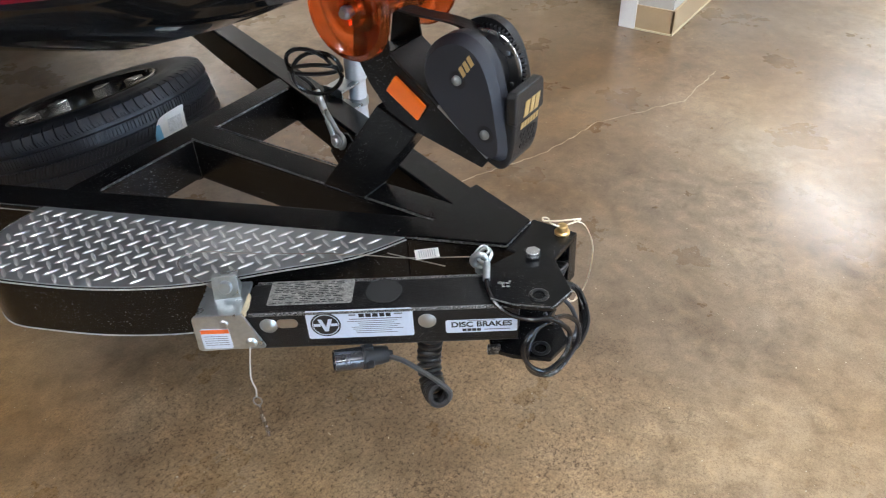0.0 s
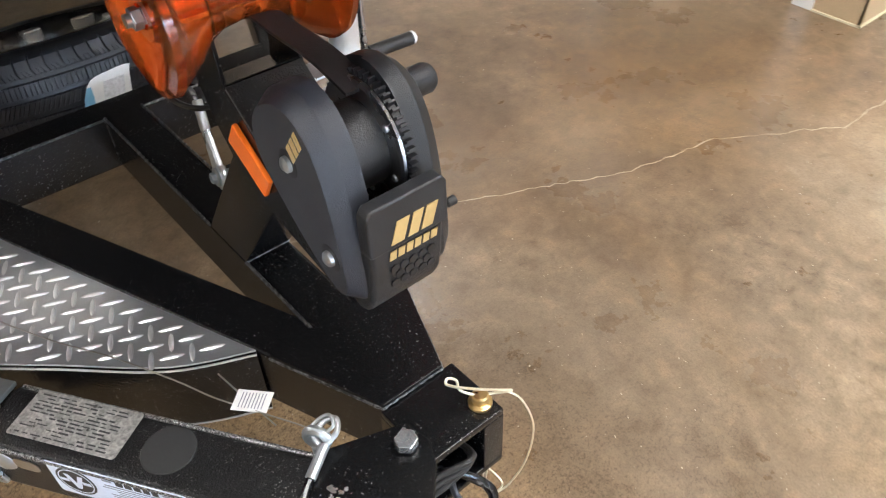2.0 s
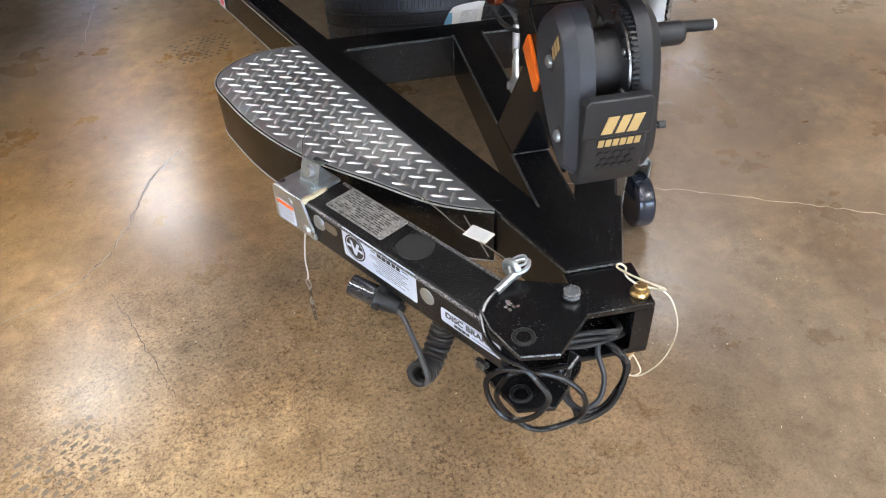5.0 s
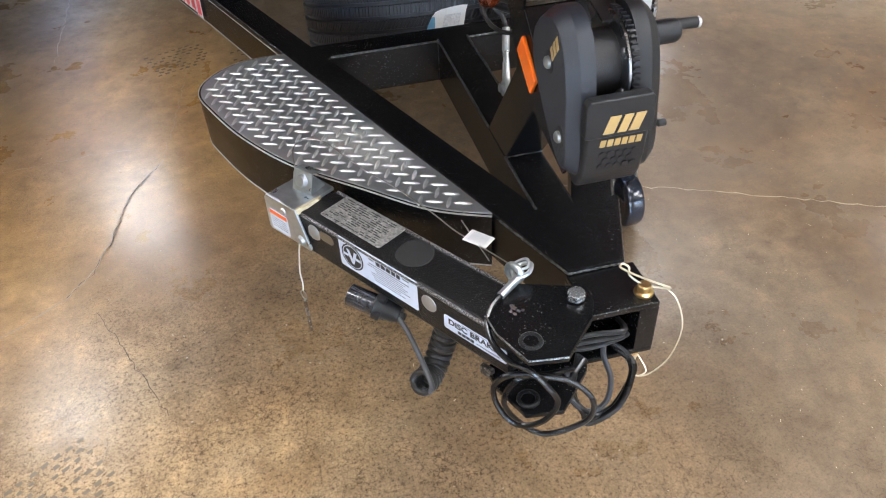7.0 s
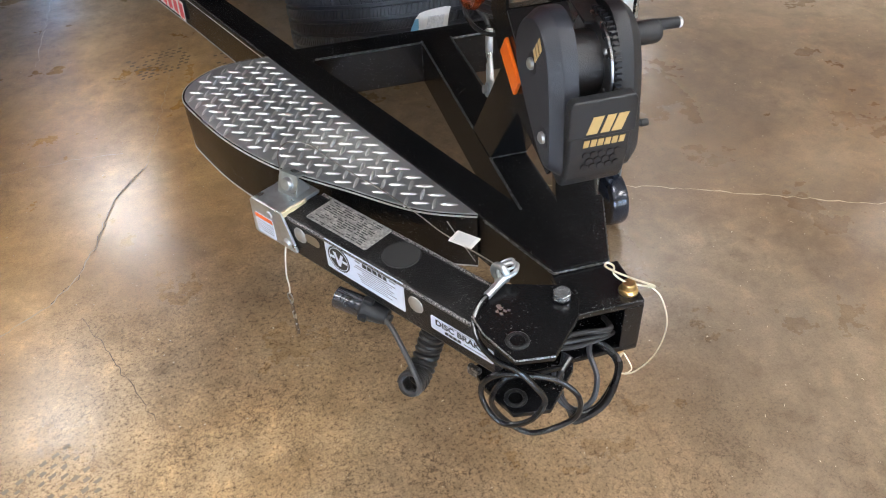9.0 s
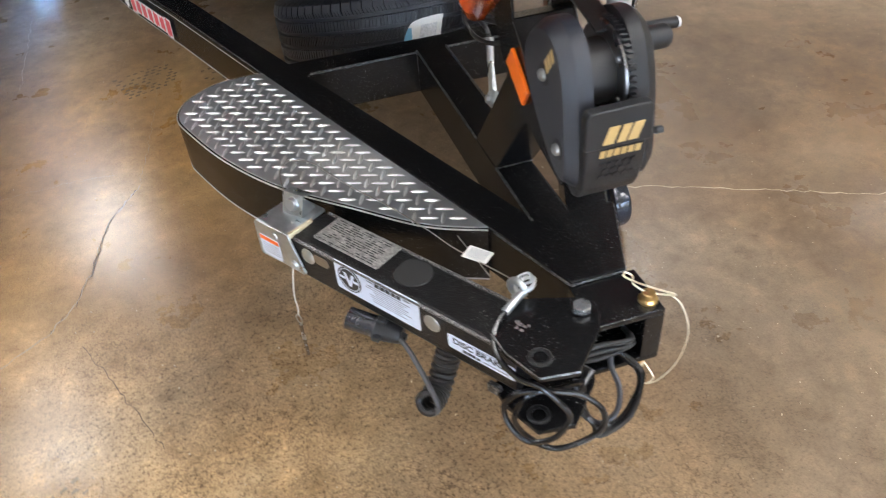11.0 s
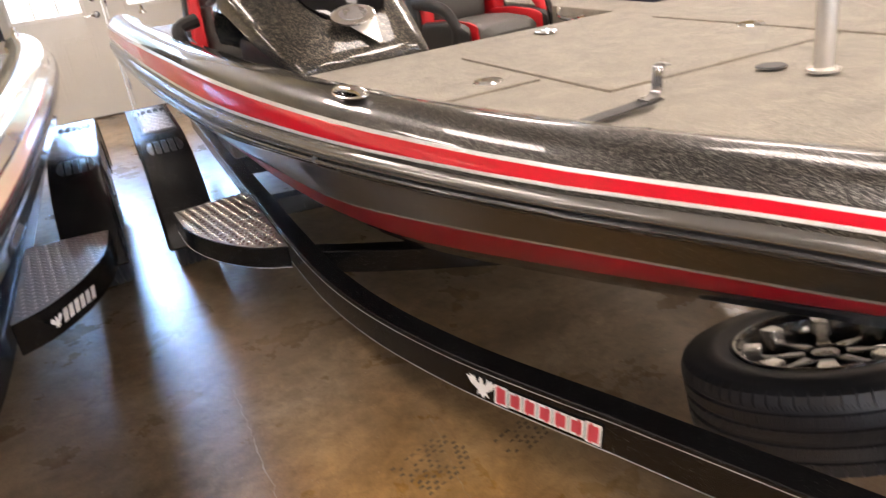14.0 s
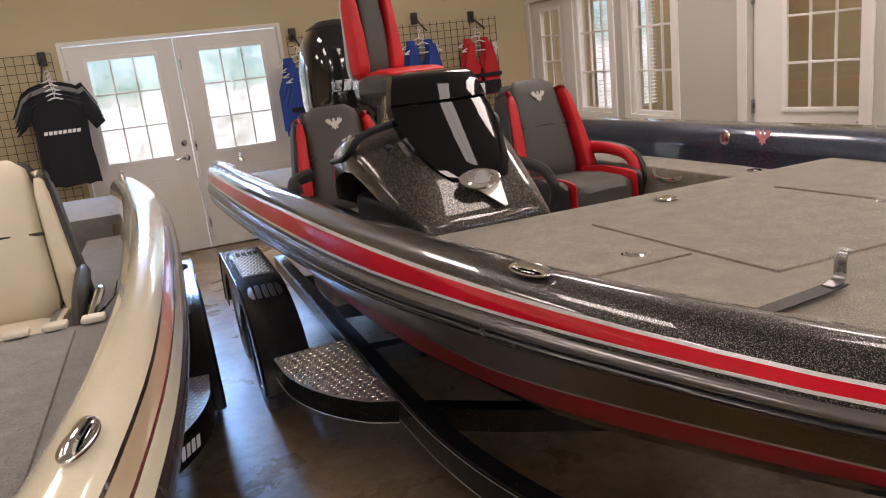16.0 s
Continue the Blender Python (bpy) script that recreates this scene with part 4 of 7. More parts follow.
part("skirt_edge_line", sweep([(x, y, -0.086) for x, y in rcurve[:25]], rect(0.014, 0.003)), PALE_EDGE, trailer)
cx0, cy0 = -1.1, 3.5
part("tread_lug", lugs(rcurve, -0.001, 0.0375, radians(10)), LUG_BARE, rstep, kind="stuff")
FEN = [(3.75, -0.15), (3.78, -0.07), (3.845, 0.01), (3.92, 0.075), (4.02, 0.13), (4.14, 0.178), (4.28, 0.211), (4.40, 0.226), (4.50, 0.230), (5.28, 0.235), (5.42, 0.215), (5.52, 0.15), (5.60, 0.04), (5.64, -0.05), (5.68, -0.15)]
ARCH = [(5.46, -0.15), (5.41, 0.0), (5.29, 0.10), (5.10, 0.145), (4.93, 0.10), (4.84, 0.0), (4.78, -0.09), (4.63, -0.09), (4.56, 0.0), (4.48, 0.10), (4.31, 0.145), (4.14, 0.10), (4.02, 0.0), (3.965, -0.15)]


def fender_bm(x0, x1):
    out, inn = FEN, [(y + (0.012 if y < 4.6 else -0.012), z - 0.012) for y, z in FEN]
    return join(prism(out + inn[::-1], x0, x1, 0.0, YZ), prism(FEN + ARCH, x0 if x0 < 0 else x1 - 0.006, x0 + 0.006 if x0 < 0 else x1, 0.0, YZ),
                sweep([(x0 if x0 < 0 else x1, y, z) for y, z in FEN], circle(0.0064, 8)))


for side in (-1, 1):
    fen = part("fender", fender_bm(-1.345, -1.115) if side < 0 else fender_bm(1.115, 1.345), BLACK, trailer, smooth=True)
    if side < 0:
        part("fender_tread", box((-1.30, 4.51, 0.231), (-1.135, 5.26, 0.2385), 0.001), mat("dark_tread_plate", (0.22, 0.22, 0.225), 0.4, metal=0.7), fen)
        cx0, cy0 = -1.2, 4.9
        part("tread_lug", lugs([(-1.30, 4.51), (-1.135, 4.51), (-1.135, 5.26), (-1.30, 5.26)], 0.2385, 0.0375, 0.35), LUG, fen, kind="stuff")


# wheels
def tyre_bm(R=0.335, w=0.206, rim=0.197, n=72):
    """A ribbed tyre: four grooves, notches across the shoulders and sipes across the ribs."""
    h = w / 2
    prof = [(rim, -h * 0.84, 0), (rim + 0.012, -h * 0.92, 0), (rim + 0.017, -h * 0.955, 0), (rim + 0.020, -h * 0.945, 0), (rim + 0.045, -h, 0), (R - 0.062, -h * 1.0, 0), (R - 0.058, -h * 0.985, 0), (R - 0.036, -h * 0.965, 0), (R - 0.020, -h * 0.935, 0.5), (R - 0.008, -h * 0.875, 1.0), (R - 0.0015, -h * 0.70, 1.0)]
    for g in (-0.52, -0.17, 0.17, 0.52):
        a = g * h
        prof += [(R, a - 0.0060, 0.55), (R - 0.009, a - 0.0042, 0), (R - 0.009, a + 0.0042, 0), (R, a + 0.0060, 0.55)]
    prof += [(r, -z, k) for r, z, k in prof[10::-1]]
    rings = []
    for i in range(n):
        for f, cut in ((0.0, 0), (0.24, 0), (0.26, 0.6), (0.34, 0.6), (0.36, 0), (0.54, 0), (0.56, 0.6), (0.64, 0.6), (0.66, 0), (0.86, 0), (0.88, 1), (0.98, 1)):
            ring = []
            for r, z, k in prof:
                skew = 0.30 * z / h if abs(z) < 0.6 * h else 0.0
                a = 2 * math.pi * (i + f + skew + (0.4 if z > 0 else 0.0)) / n
                d = r - 0.0075 * k * (cut if cut == 1 or abs(z) < 0.6 * h else 0)
                ring.append((d * math.cos(a), d * math.sin(a), z))
            rings.append(ring)
    rings.append(rings[0])
    bm = loft(rings)
    bmesh.ops.remove_doubles(bm, verts=bm.verts, dist=1e-6)
    return bm


def rim_bm(r=0.197, w=0.262):
    h = w / 2
    return lathe([(r + 0.004, -h * 0.62), (r - 0.004, -h * 0.62), (r - 0.02, -h * 0.3), (r - 0.03, h * 0.2), (r - 0.012, h * 0.55), (r + 0.004, h * 0.62), (r + 0.010, h * 0.70), (r + 0.002, h * 0.74), (r - 0.016, h * 0.66), (r - 0.035, h * 0.3), (r - 0.035, -h * 0.3), (r - 0.02, -h * 0.55)], 48)


RIM_BLACK = mat("gloss_black_rim", (0.012, 0.012, 0.013), 0.12, coat=0.6, bump=0)
MACHINED = mat("machined_aluminium", (0.72, 0.70, 0.66), 0.16, metal=1.0, var=0.15, scale=40)


SPOKE_END = mat("brushed_spoke_end", (0.90, 0.88, 0.83), 0.20, metal=0.8, var=0.15, scale=40)


def wheel(name, label, m, group):
    root = thing(name, label, "wheel", m, group)
    part("tyre", tyre_bm(), RUBBER, root, "black ribbed trailer tyre")
    part("rim", rim_bm(), RIM_BLACK, root, "gloss black alloy rim")
    part("rim_lip", lathe([(0.203, 0.088), (0.206, 0.095), (0.203, 0.101), (0.197, 0.100), (0.192, 0.092), (0.197, 0.087)], 48), RIM_BLACK, root)
    part("rim_line", lathe([(0.2010, 0.1010), (0.2035, 0.1018), (0.2050, 0.1000)], 48), MACHINED, root)
    for i in range(8):
        a = pose(0, 0, 0, 0, 0, 45 * i)
        part("spoke", prism([(0.045, -0.020), (0.10, -0.016), (0.150, -0.020), (0.150, 0.020), (0.10, 0.016), (0.045, 0.020)], 0.030, 0.060, 0.006, a), RIM_BLACK, root)
        part("spoke_face", prism([(0.138, -0.018), (0.183, -0.026), (0.186, 0.026), (0.138, 0.018)], 0.040, 0.092, 0.005, a), SPOKE_END, root, "machined bright spoke end")
    part("hub_cap", lathe([(0, 0.062), (0.030, 0.060), (0.036, 0.05), (0.05, 0.03), (0.06, 0.022), (0.06, -0.02), (0, -0.02)], 28), RIM_BLACK, root)
    return root


spare = wheel("spare_wheel", "spare trailer wheel lying flat on the trailer tongue", TR @ pose(0.017, 1.456, -0.117, -15.6) @ Matrix.Scale(1.02, 4), "trailer wheels")
part("carrier", sweep([(0.0, 1.0, -0.12), (0.0, 1.12, -0.168), (0.0, 1.50, -0.268)], rect(0.036, 0.036)), BLACK, trailer)
for x, y in ((-1.225, 4.31), (-1.225, 5.10)):
    copy_thing(spare, Matrix.Translation((x + 0.06, y, 0.301)) @ pose(0, 0, 0, 0, -90) @ Matrix.Scale(0.95, 4))
    copy_thing(spare, Matrix.Translation((-x + 0.06, y, 0.301)) @ pose(0, 0, 0, 0, 90) @ Matrix.Scale(0.95, 4))
for o in bpy.data.objects:
    if o.name.startswith("spare_wheel.") and o.parent is None:
        o.name = "road_wheel"
        tagged(o, "black alloy trailer wheel under the fender on the floor")


# ---- folding tongue ----
U, V = Vector((-0.555, 0.832, 0)).normalized(), Vector((-0.832, -0.555, 0)).normalized()
TG = TR @ basis((-0.06, 0, 0), U, V, (0, 0, 1)) @ Matrix.Identity(4)   # x along the folded beam, y outboard, z up
tongue = thing("folding_tongue", "black folding trailer tongue swung back beside the frame", "trailer coupler", TG)
part("beam", sweep([(0.035, 0.0735, -0.001), (0.505, 0.0735, -0.001)], rounded(-0.0435, 0.0435, -0.085, 0, 0.009)), BLACK_ROUGH, tongue)
part("end_taper", prism([(0.505, 0.032), (0.535, 0.040), (0.535, 0.108), (0.505, 0.115)], -0.07, -0.006, 0.004), BLACK_ROUGH, tongue)
PLT = [(0.092, 0.030), (0.012, -0.030), (-0.022, -0.016), (-0.040, 0.014), (-0.058, 0.100), (-0.020, 0.142), (0.046, 0.130), (0.082, 0.112)]
part("hinge_plate", prism(PLT, 0.0005, 0.011, 0.002), BLACK, tongue)
part("hinge_plate", prism(PLT, -0.117, -0.107, 0.002), BLACK, tongue)
part("web", prism([(0.060, 0.038), (0.028, 0.030), (0.028, 0.060), (0.060, 0.075)], -0.107, 0.0, 0.003), BLACK_ROUGH, tongue)


def bolt(parent, m, r=0.0145, h=0.011, washer=True, name="bolt", material=None):
    bm = prism(circle(r, 6), 0.003, h, 0.0012)
    if washer:
        bm = join(bm, lathe([(0, 0), (r * 1.28, 0), (r * 1.28, 0.003), (0, 0.003)], 24), lathe([(0, h), (r * 0.55, h), (r * 0.5, h + 0.0015), (0, h + 0.0015)], 18))
    bm.transform(m)
    return part(name, bm, material or BOLT_ZINC, parent)


bolt(tongue, pose(0.0, 0.0, 0.011, 0, 0, 12), 0.0142, 0.0145, name="pivot_bolt", washer=False)
part("pin_bushing", lathe([(0.0105, 0.0), (0.0112, 0.0135), (0.0150, 0.0142), (0.0175, 0.0128), (0.0180, 0.0108), (0.0120, 0.0108)], 32, pose(0.0, 0.110, 0)), BLACK_ROUGH, tongue)
part("pin_bushing", lathe([(0.0105, -0.112), (0.0112, -0.104), (0.0150, -0.103), (0.0180, -0.1045), (0.0180, -0.1075)], 32, pose(-0.005, 0.117, 0)), BLACK_ROUGH, tongue)
SIDE = basis((0, 0.1172, 0), (-1, 0, 0), (0, 0, 1), (0, 1, 0))       # label plane: x to the right, y up, facing outboard
part("rivet", lathe([(0, 0.0045), (0.009, 0.0040), (0.0155, 0.001), (0.016, 0), (0, 0)], 24, SIDE @ pose(-0.193, -0.030, 0)), ZINC, tongue, "flat zinc rivet head")
part("rivet", lathe([(0, 0.006), (0.010, 0.005), (0.0155, 0.001), (0.016, 0), (0, 0)], 24, SIDE @ pose(-0.470, -0.028, 0)), ZINC, tongue)
part("slot_bushing", prism([(math.cos(a) * 0.010 - (0.446 if math.cos(a) < 0 else 0.428), math.sin(a) * 0.010 - 0.024) for a in [2 * math.pi * i / 20 for i in range(20)]], 0, 0.001, 0, SIDE), STEEL, tongue)


def plate_label(parent, m, w, h, material=WHITE_LABEL, r=0.004, name="label", label=""):
    pts = []
    for cx, cy, a0 in ((w / 2 - r, h / 2 - r, 0), (-w / 2 + r, h / 2 - r, 90), (-w / 2 + r, -h / 2 + r, 180), (w / 2 - r, -h / 2 + r, 270)):
        for k in range(4):
            a = radians(a0 + 30 * k)
            pts.append((cx + r * math.cos(a), cy + r * math.sin(a)))
    return part(name, prism(pts, 0.0, 0.0006, 0, m), material, parent, label, smooth=False)


def bars(parent, m, spec, material, name="print", z=0.0007):
    """Printed bars: (x, y, width, height) from the label's centre."""
    part(name, join(*[box((x - w / 2, y - h / 2, z), (x + w / 2, y + h / 2, z + 0.0003), 0, m) for x, y, w, h in spec]), material, parent, smooth=False)


vm = SIDE @ pose(-0.310, -0.030, 0)
lab = plate_label(tongue, vm, 0.186, 0.064, label="white printed maker's label")
part("badge", lathe([(0, 0.0007), (0.0265, 0.0007), (0.0265, 0.0011), (0, 0.0011)], 36, vm @ pose(-0.060, 0, 0)), INK, lab, smooth=False)
part("badge_ring", lathe([(0.0222, 0.0012), (0.0236, 0.0012), (0.0236, 0.0014), (0.0222, 0.0014), (0.0222, 0.0012)], 36, vm @ pose(-0.060, 0, 0)), WHITE_LABEL, lab, smooth=False)
part("badge_mark", join(prism([(-0.013, 0.013), (-0.006, 0.013), (0, -0.004), (0.006, 0.013), (0.013, 0.013), (0.003, -0.015), (-0.003, -0.015)], 0.0012, 0.0014, 0, vm @ pose(-0.060, 0, 0)), box((-0.021, -0.003, 0.0015), (-0.009, 0.003, 0.0016), 0, vm @ pose(-0.060, 0, 0)), box((0.009, -0.003, 0.0015), (0.021, 0.003, 0.0016), 0, vm @ pose(-0.060, 0, 0))), WHITE_LABEL, lab, smooth=False)
bars(lab, vm, [(0.004, 0.0185, 0.0095, 0.008), (0.016, 0.0185, 0.0095, 0.008), (0.028, 0.0185, 0.0095, 0.008), (0.040, 0.0185, 0.0085, 0.008), (0.051, 0.0185, 0.0085, 0.008)], INK)
bars(lab, vm, [(-0.012, 0.020, 0.012, 0.003), (0.068, 0.020, 0.014, 0.003), (0.028, 0.0105, 0.092, 0.0020)] + [(0.028 + 0.003 * ((k * 7) % 5 - 2), 0.0055 - 0.0045 * k, 0.088 - 0.008 * ((k * 3) % 4), 0.0014) for k in range(7)], GREY_PRINT)
dm = SIDE @ pose(-0.099, -0.0455, 0)
lab2 = plate_label(tongue, dm, 0.125, 0.029, label="white label reading disc brakes")
part("lettering", text_bm("DISC BRAKES", 0.0160, dm @ pose(0, 0.0035, 0.0007) @ Matrix.Diagonal((1.13, 1, 1, 1)), 0.0002, 0.00045), INK, lab2, smooth=False)
bars(lab2, dm, [(-0.030, -0.0085, 0.007, 0.006), (-0.0215, -0.0085, 0.007, 0.006), (-0.013, -0.0085, 0.007, 0.006), (-0.0045, -0.0085, 0.007, 0.006)], INK)
bars(lab2, dm, [(0.027, -0.0085, 0.045, 0.002), (0.0, 0.0125, 0.05, 0.0012)], GREY_PRINT)
sm = pose(0.398, 0.064, 0.0003)
lab3 = plate_label(tongue, sm, 0.150, 0.066, DATA_PLATE, label="scuffed grey foil data label")
_rng = random.Random(12)
words = []
for k in range(12):
    x = -0.066
    while x < 0.052:
        w = _rng.uniform(0.005, 0.018)
        if _rng.random() < 0.72:
            words.append((x + w / 2, 0.0275 - 0.005 * k, w, _rng.uniform(0.0012, 0.0024)))
        x += w + _rng.uniform(0.002, 0.005)
bars(lab3, sm @ pose(0, 0, 0, 0, 0, 180), words, mat("faded_print", (0.06, 0.06, 0.06), 0.5, var=0.4, scale=40), z=0.0007)
part("round_pad", lathe([(0, 0.0013), (0.032, 0.0013), (0.033, 0.0), (0, 0)], 36, pose(0.268, 0.068, 0)), mat("matt_black_disc", (0.022, 0.022, 0.022), 0.7), tongue)
for v in (0.1165, 0.0305):
    part("edge_wear", sweep([(0.045, v, -0.0034), (0.50, v, -0.0034)], circle(0.0032, 8)), WORN, tongue)
part("edge_wear", sweep([(x, y, 0.0105) for x, y in (PLT[7], PLT[6], PLT[5], PLT[4])], circle(0.0014, 6)), WORN, tongue)
_rng = random.Random(5)
part("paint_scuff", join(*[prism([(cx + r * math.cos(a) * _rng.uniform(0.5, 1.4), cy + r * math.sin(a) * _rng.uniform(0.4, 1.0)) for a in (0, 1.05, 2.1, 3.14, 4.19, 5.24)], 0.0110, 0.0113) for cx, cy, r in [(0.054 + _rng.gauss(0, 0.006), 0.073 + _rng.gauss(0, 0.004), _rng.uniform(0.0012, 0.0042)) for _ in range(16)]]), SCUFF, tongue, "bare metal scuff", smooth=False)
# bracket at the beam's free end
part("coupler_bracket", join(prism([(-0.600, -0.004), (-0.594, 0.003), (-0.510, 0.005), (-0.481, -0.071), (-0.486, -0.076), (-0.536, -0.075), (-0.598, -0.078), (-0.603, -0.072)], 0.001, 0.0065, 0.002, SIDE),
                             box((0.510, 0.030, -0.003), (0.592, 0.121, 0.0045), 0.002), box((0.586, 0.030, -0.060), (0.592, 0.119, 0.0), 0.002)), GALV, tongue, "galvanised coupler latch bracket")
part("bracket_dimple", lathe([(0, 0.003), (0.006, 0.0025), (0.008, 0), (0, 0)], 16, SIDE @ pose(-0.545, -0.014, 0.0065)), ZINC, tongue)
part("bracket_nut", lathe([(0, 0.006), (0.007, 0.005), (0.011, 0.0), (0, 0)], 16, SIDE @ pose(-0.505, -0.060, 0.0065)), ZINC, tongue)
part("sealant", prism([(0.505, 0.070), (0.510, 0.062), (0.513, 0.119), (0.507, 0.1215), (0.503, 0.10)], -0.006, 0.0056, 0.0015), GROUT, tongue, "cream sealant along the bracket")
LT = pose(0.545, 0.078, 0.002, 18, 0, 8)          # the latch plate leans back
part("latch_cheek", join(prism([(0.0, 0.0), (-0.034, 0.004), (-0.036, 0.016), (-0.010, 0.036), (0.0, 0.036)], -0.023, -0.0195, 0.001, LT @ YZ), prism([(0.0, 0.0), (-0.034, 0.004), (-0.036, 0.016), (-0.010, 0.036), (0.0, 0.036)], 0.0195, 0.023, 0.001, LT @ YZ)), GALV, tongue)
part("latch", join(box((-0.022, -0.005, 0.0), (0.022, 0.0, 0.044), 0.0015), box((-0.022, -0.026, 0.041), (0.022, -0.004, 0.0445), 0.0012), box((0.018, -0.026, 0.0), (0.022, -0.004, 0.040), 0.0012)), GALV, tongue, "standing galvanised latch plate", m=LT)
part("latch_pin", lathe([(0, 0), (0.0125, 0), (0.0125, 0.003), (0.010, 0.008), (0, 0.009)], 20, LT @ basis((0.0, 0.0, 0.024), (-1, 0, 0), (0, 0, 1), (0, 1, 0))), ZINC, tongue)
wm = SIDE @ pose(-0.565, -0.048, 0.0065)
lab4 = plate_label(tongue, wm, 0.052, 0.046, label="white warning label with orange header")
bars(lab4, wm, [(0, 0.017, 0.050, 0.009)], ORANGE_PRINT)
bars(lab4, wm, [(0, 0.006 - 0.005 * k, 0.042, 0.0012) for k in range(5)], GREY_PRINT)
# shackle with the thin breakaway cable and its tag
part("shackle", join(sweep([(0.097 + 0.0125 * math.cos(a), 0.024, 0.026 + 0.0125 * math.sin(a)) for a in [2 * math.pi * i / 24 for i in range(24)]], circle(0.0062, 10), closed=True), lathe([(0, 0.0), (0.009, 0.0), (0.009, 0.012), (0, 0.012)], 18, pose(0.097, 0.024, 0.002))), GALV, tongue, "galvanised eye bolt")
part("cable_eye", sweep(smooth_path([(0.085, 0.032, 0.026), (0.076, 0.016, 0.032), (0.082, 0.002, 0.036), (0.094, 0.006, 0.034), (0.100, 0.024, 0.030), (0.088, 0.034, 0.026)], 6), circle(0.0036, 8)), ZINC, tongue)
part("cable_eye", sweep(smooth_path([(0.112, 0.022, 0.026), (0.100, 0.008, 0.038), (0.088, 0.004, 0.044), (0.080, 0.014, 0.040), (0.090, 0.026, 0.036)], 6), circle(0.0022, 8)), ZINC, tongue)
part("ferrule", sweep([(0.085, 0.032, 0.026), (0.087, 0.070, 0.017)], circle(0.0065, 10)), ZINC, tongue)
part("safety_cable", sweep(smooth_path([(0.087, 0.068, 0.017), (0.086, 0.090, 0.014), (0.078, 0.112, 0.007), (0.062, 0.128, -0.003), (0.040, 0.136, -0.012), (0.012, 0.138, -0.018), (-0.015, 0.130, -0.023), (-0.040, 0.122, -0.045), (-0.056, 0.116, -0.075), (-0.046, 0.136, -0.106), (-0.012, 0.152, -0.127), (0.018, 0.158, -0.107), (0.030, 0.156, -0.070), (0.012, 0.142, -0.042), (-0.018, 0.118, -0.042), (-0.052, 0.078, -0.066), (-0.080, 0.058, -0.105), (-0.078, 0.066, -0.148), (-0.036, 0.108, -0.175), (0.003, 0.128, -0.158), (0.022, 0.142, -0.109), (0.008, 0.126, -0.063), (-0.020, 0.090, -0.062), (-0.036, 0.048, -0.076)], 8), circle(0.0046, 8)), SOFT_RUBBER, tongue, "black coated safety cable in loose loops")
for k in range(3):
    e = 0.006 * k
    part("cable_loop", sweep(smooth_path([(-0.025 - e, 0.02, -0.075), (-0.036, 0.042 + e, -0.110), (-0.052 - e, 0.056, -0.135 - e), (-0.080, 0.048 + e, -0.148 - e), (-0.094 - e, 0.020, -0.145 + e), (-0.096, -0.016 - e, -0.123 + 2 * e), (-0.094 + 2 * e, -0.034, -0.098 + e), (-0.067 + 3 * e, -0.036, -0.080), (-0.03, -0.02, -0.06)], 8), circle(0.0044, 8)), SOFT_RUBBER, tongue, "black cable loop")
part("cable_loop", sweep(smooth_path([(-0.045, -0.02, -0.070), (-0.051, -0.013, -0.089), (-0.075, 0.0, -0.113), (-0.085, 0.025, -0.136), (-0.072, 0.051, -0.145), (-0.043, 0.058, -0.131), (-0.02, 0.04, -0.09)], 8), circle(0.0044, 8)), RUBBER, tongue)
for k in range(3):
    part("cable_strand", sweep(smooth_path([(-0.004, 0.028 + 0.003 * k, -0.075 + 0.012 * k), (-0.035, -0.002 * k, -0.070 + 0.013 * k), (-0.060 - 0.004 * k, -0.035, -0.062 + 0.012 * k), (-0.062 + 0.01 * k, -0.060, -0.070 + 0.010 * k)], 8), circle(0.0042, 8)), VINYL_BLACK, tongue)
part("plug_wire", sweep(smooth_path([(0.275, 0.118, -0.109), (0.245, 0.126, -0.113), (0.210, 0.138, -0.130), (0.178, 0.150, -0.150), (0.160, 0.157, -0.168), (0.165, 0.160, -0.186), (0.180, 0.158, -0.192)], 8), circle(0.0048, 8)), mat("grey_cord", (0.06, 0.062, 0.065), 0.4), tongue)


def helix(path, r, per, n):
    """A coil of radius r carried along a path, n turns."""
    path = smooth_path(path, 12)
    u, out = Vector((1, 0, 0)), []
    m = len(path) * per
    for k in range(m + 1):
        s = min(k / per, len(path) - 1.001)
        i = int(s)
        p = path[i].lerp(path[i + 1], s - i)
        d = (path[min(i + 2, len(path) - 1)] - path[max(i - 1, 0)]).normalized()
        side = (u - d * u.dot(d)).normalized()
        a = 2 * math.pi * n * k / m
        out.append(p + side * r * math.cos(a) + d.cross(side) * r * math.sin(a))
        u = side
    return out


COIL = [(0.186, 0.074, -0.080), (0.194, 0.078, -0.120), (0.198, 0.090, -0.155), (0.195, 0.112, -0.182), (0.187, 0.138, -0.186), (0.179, 0.160, -0.172)]
part("coiled_cord", sweep(helix(COIL, 0.0180, 6, 14), circle(0.0056, 7)), VINYL_BLACK, tongue, "black coiled electrical cord")
PLUG = basis((0.362, 0.141, -0.096), Vector((0.30, -0.95, 0)).normalized(), Vector((-0.14, -0.045, 0.985)).normalized(), Vector((-0.944, -0.296, -0.147)).normalized())     # along the plug, from its open end
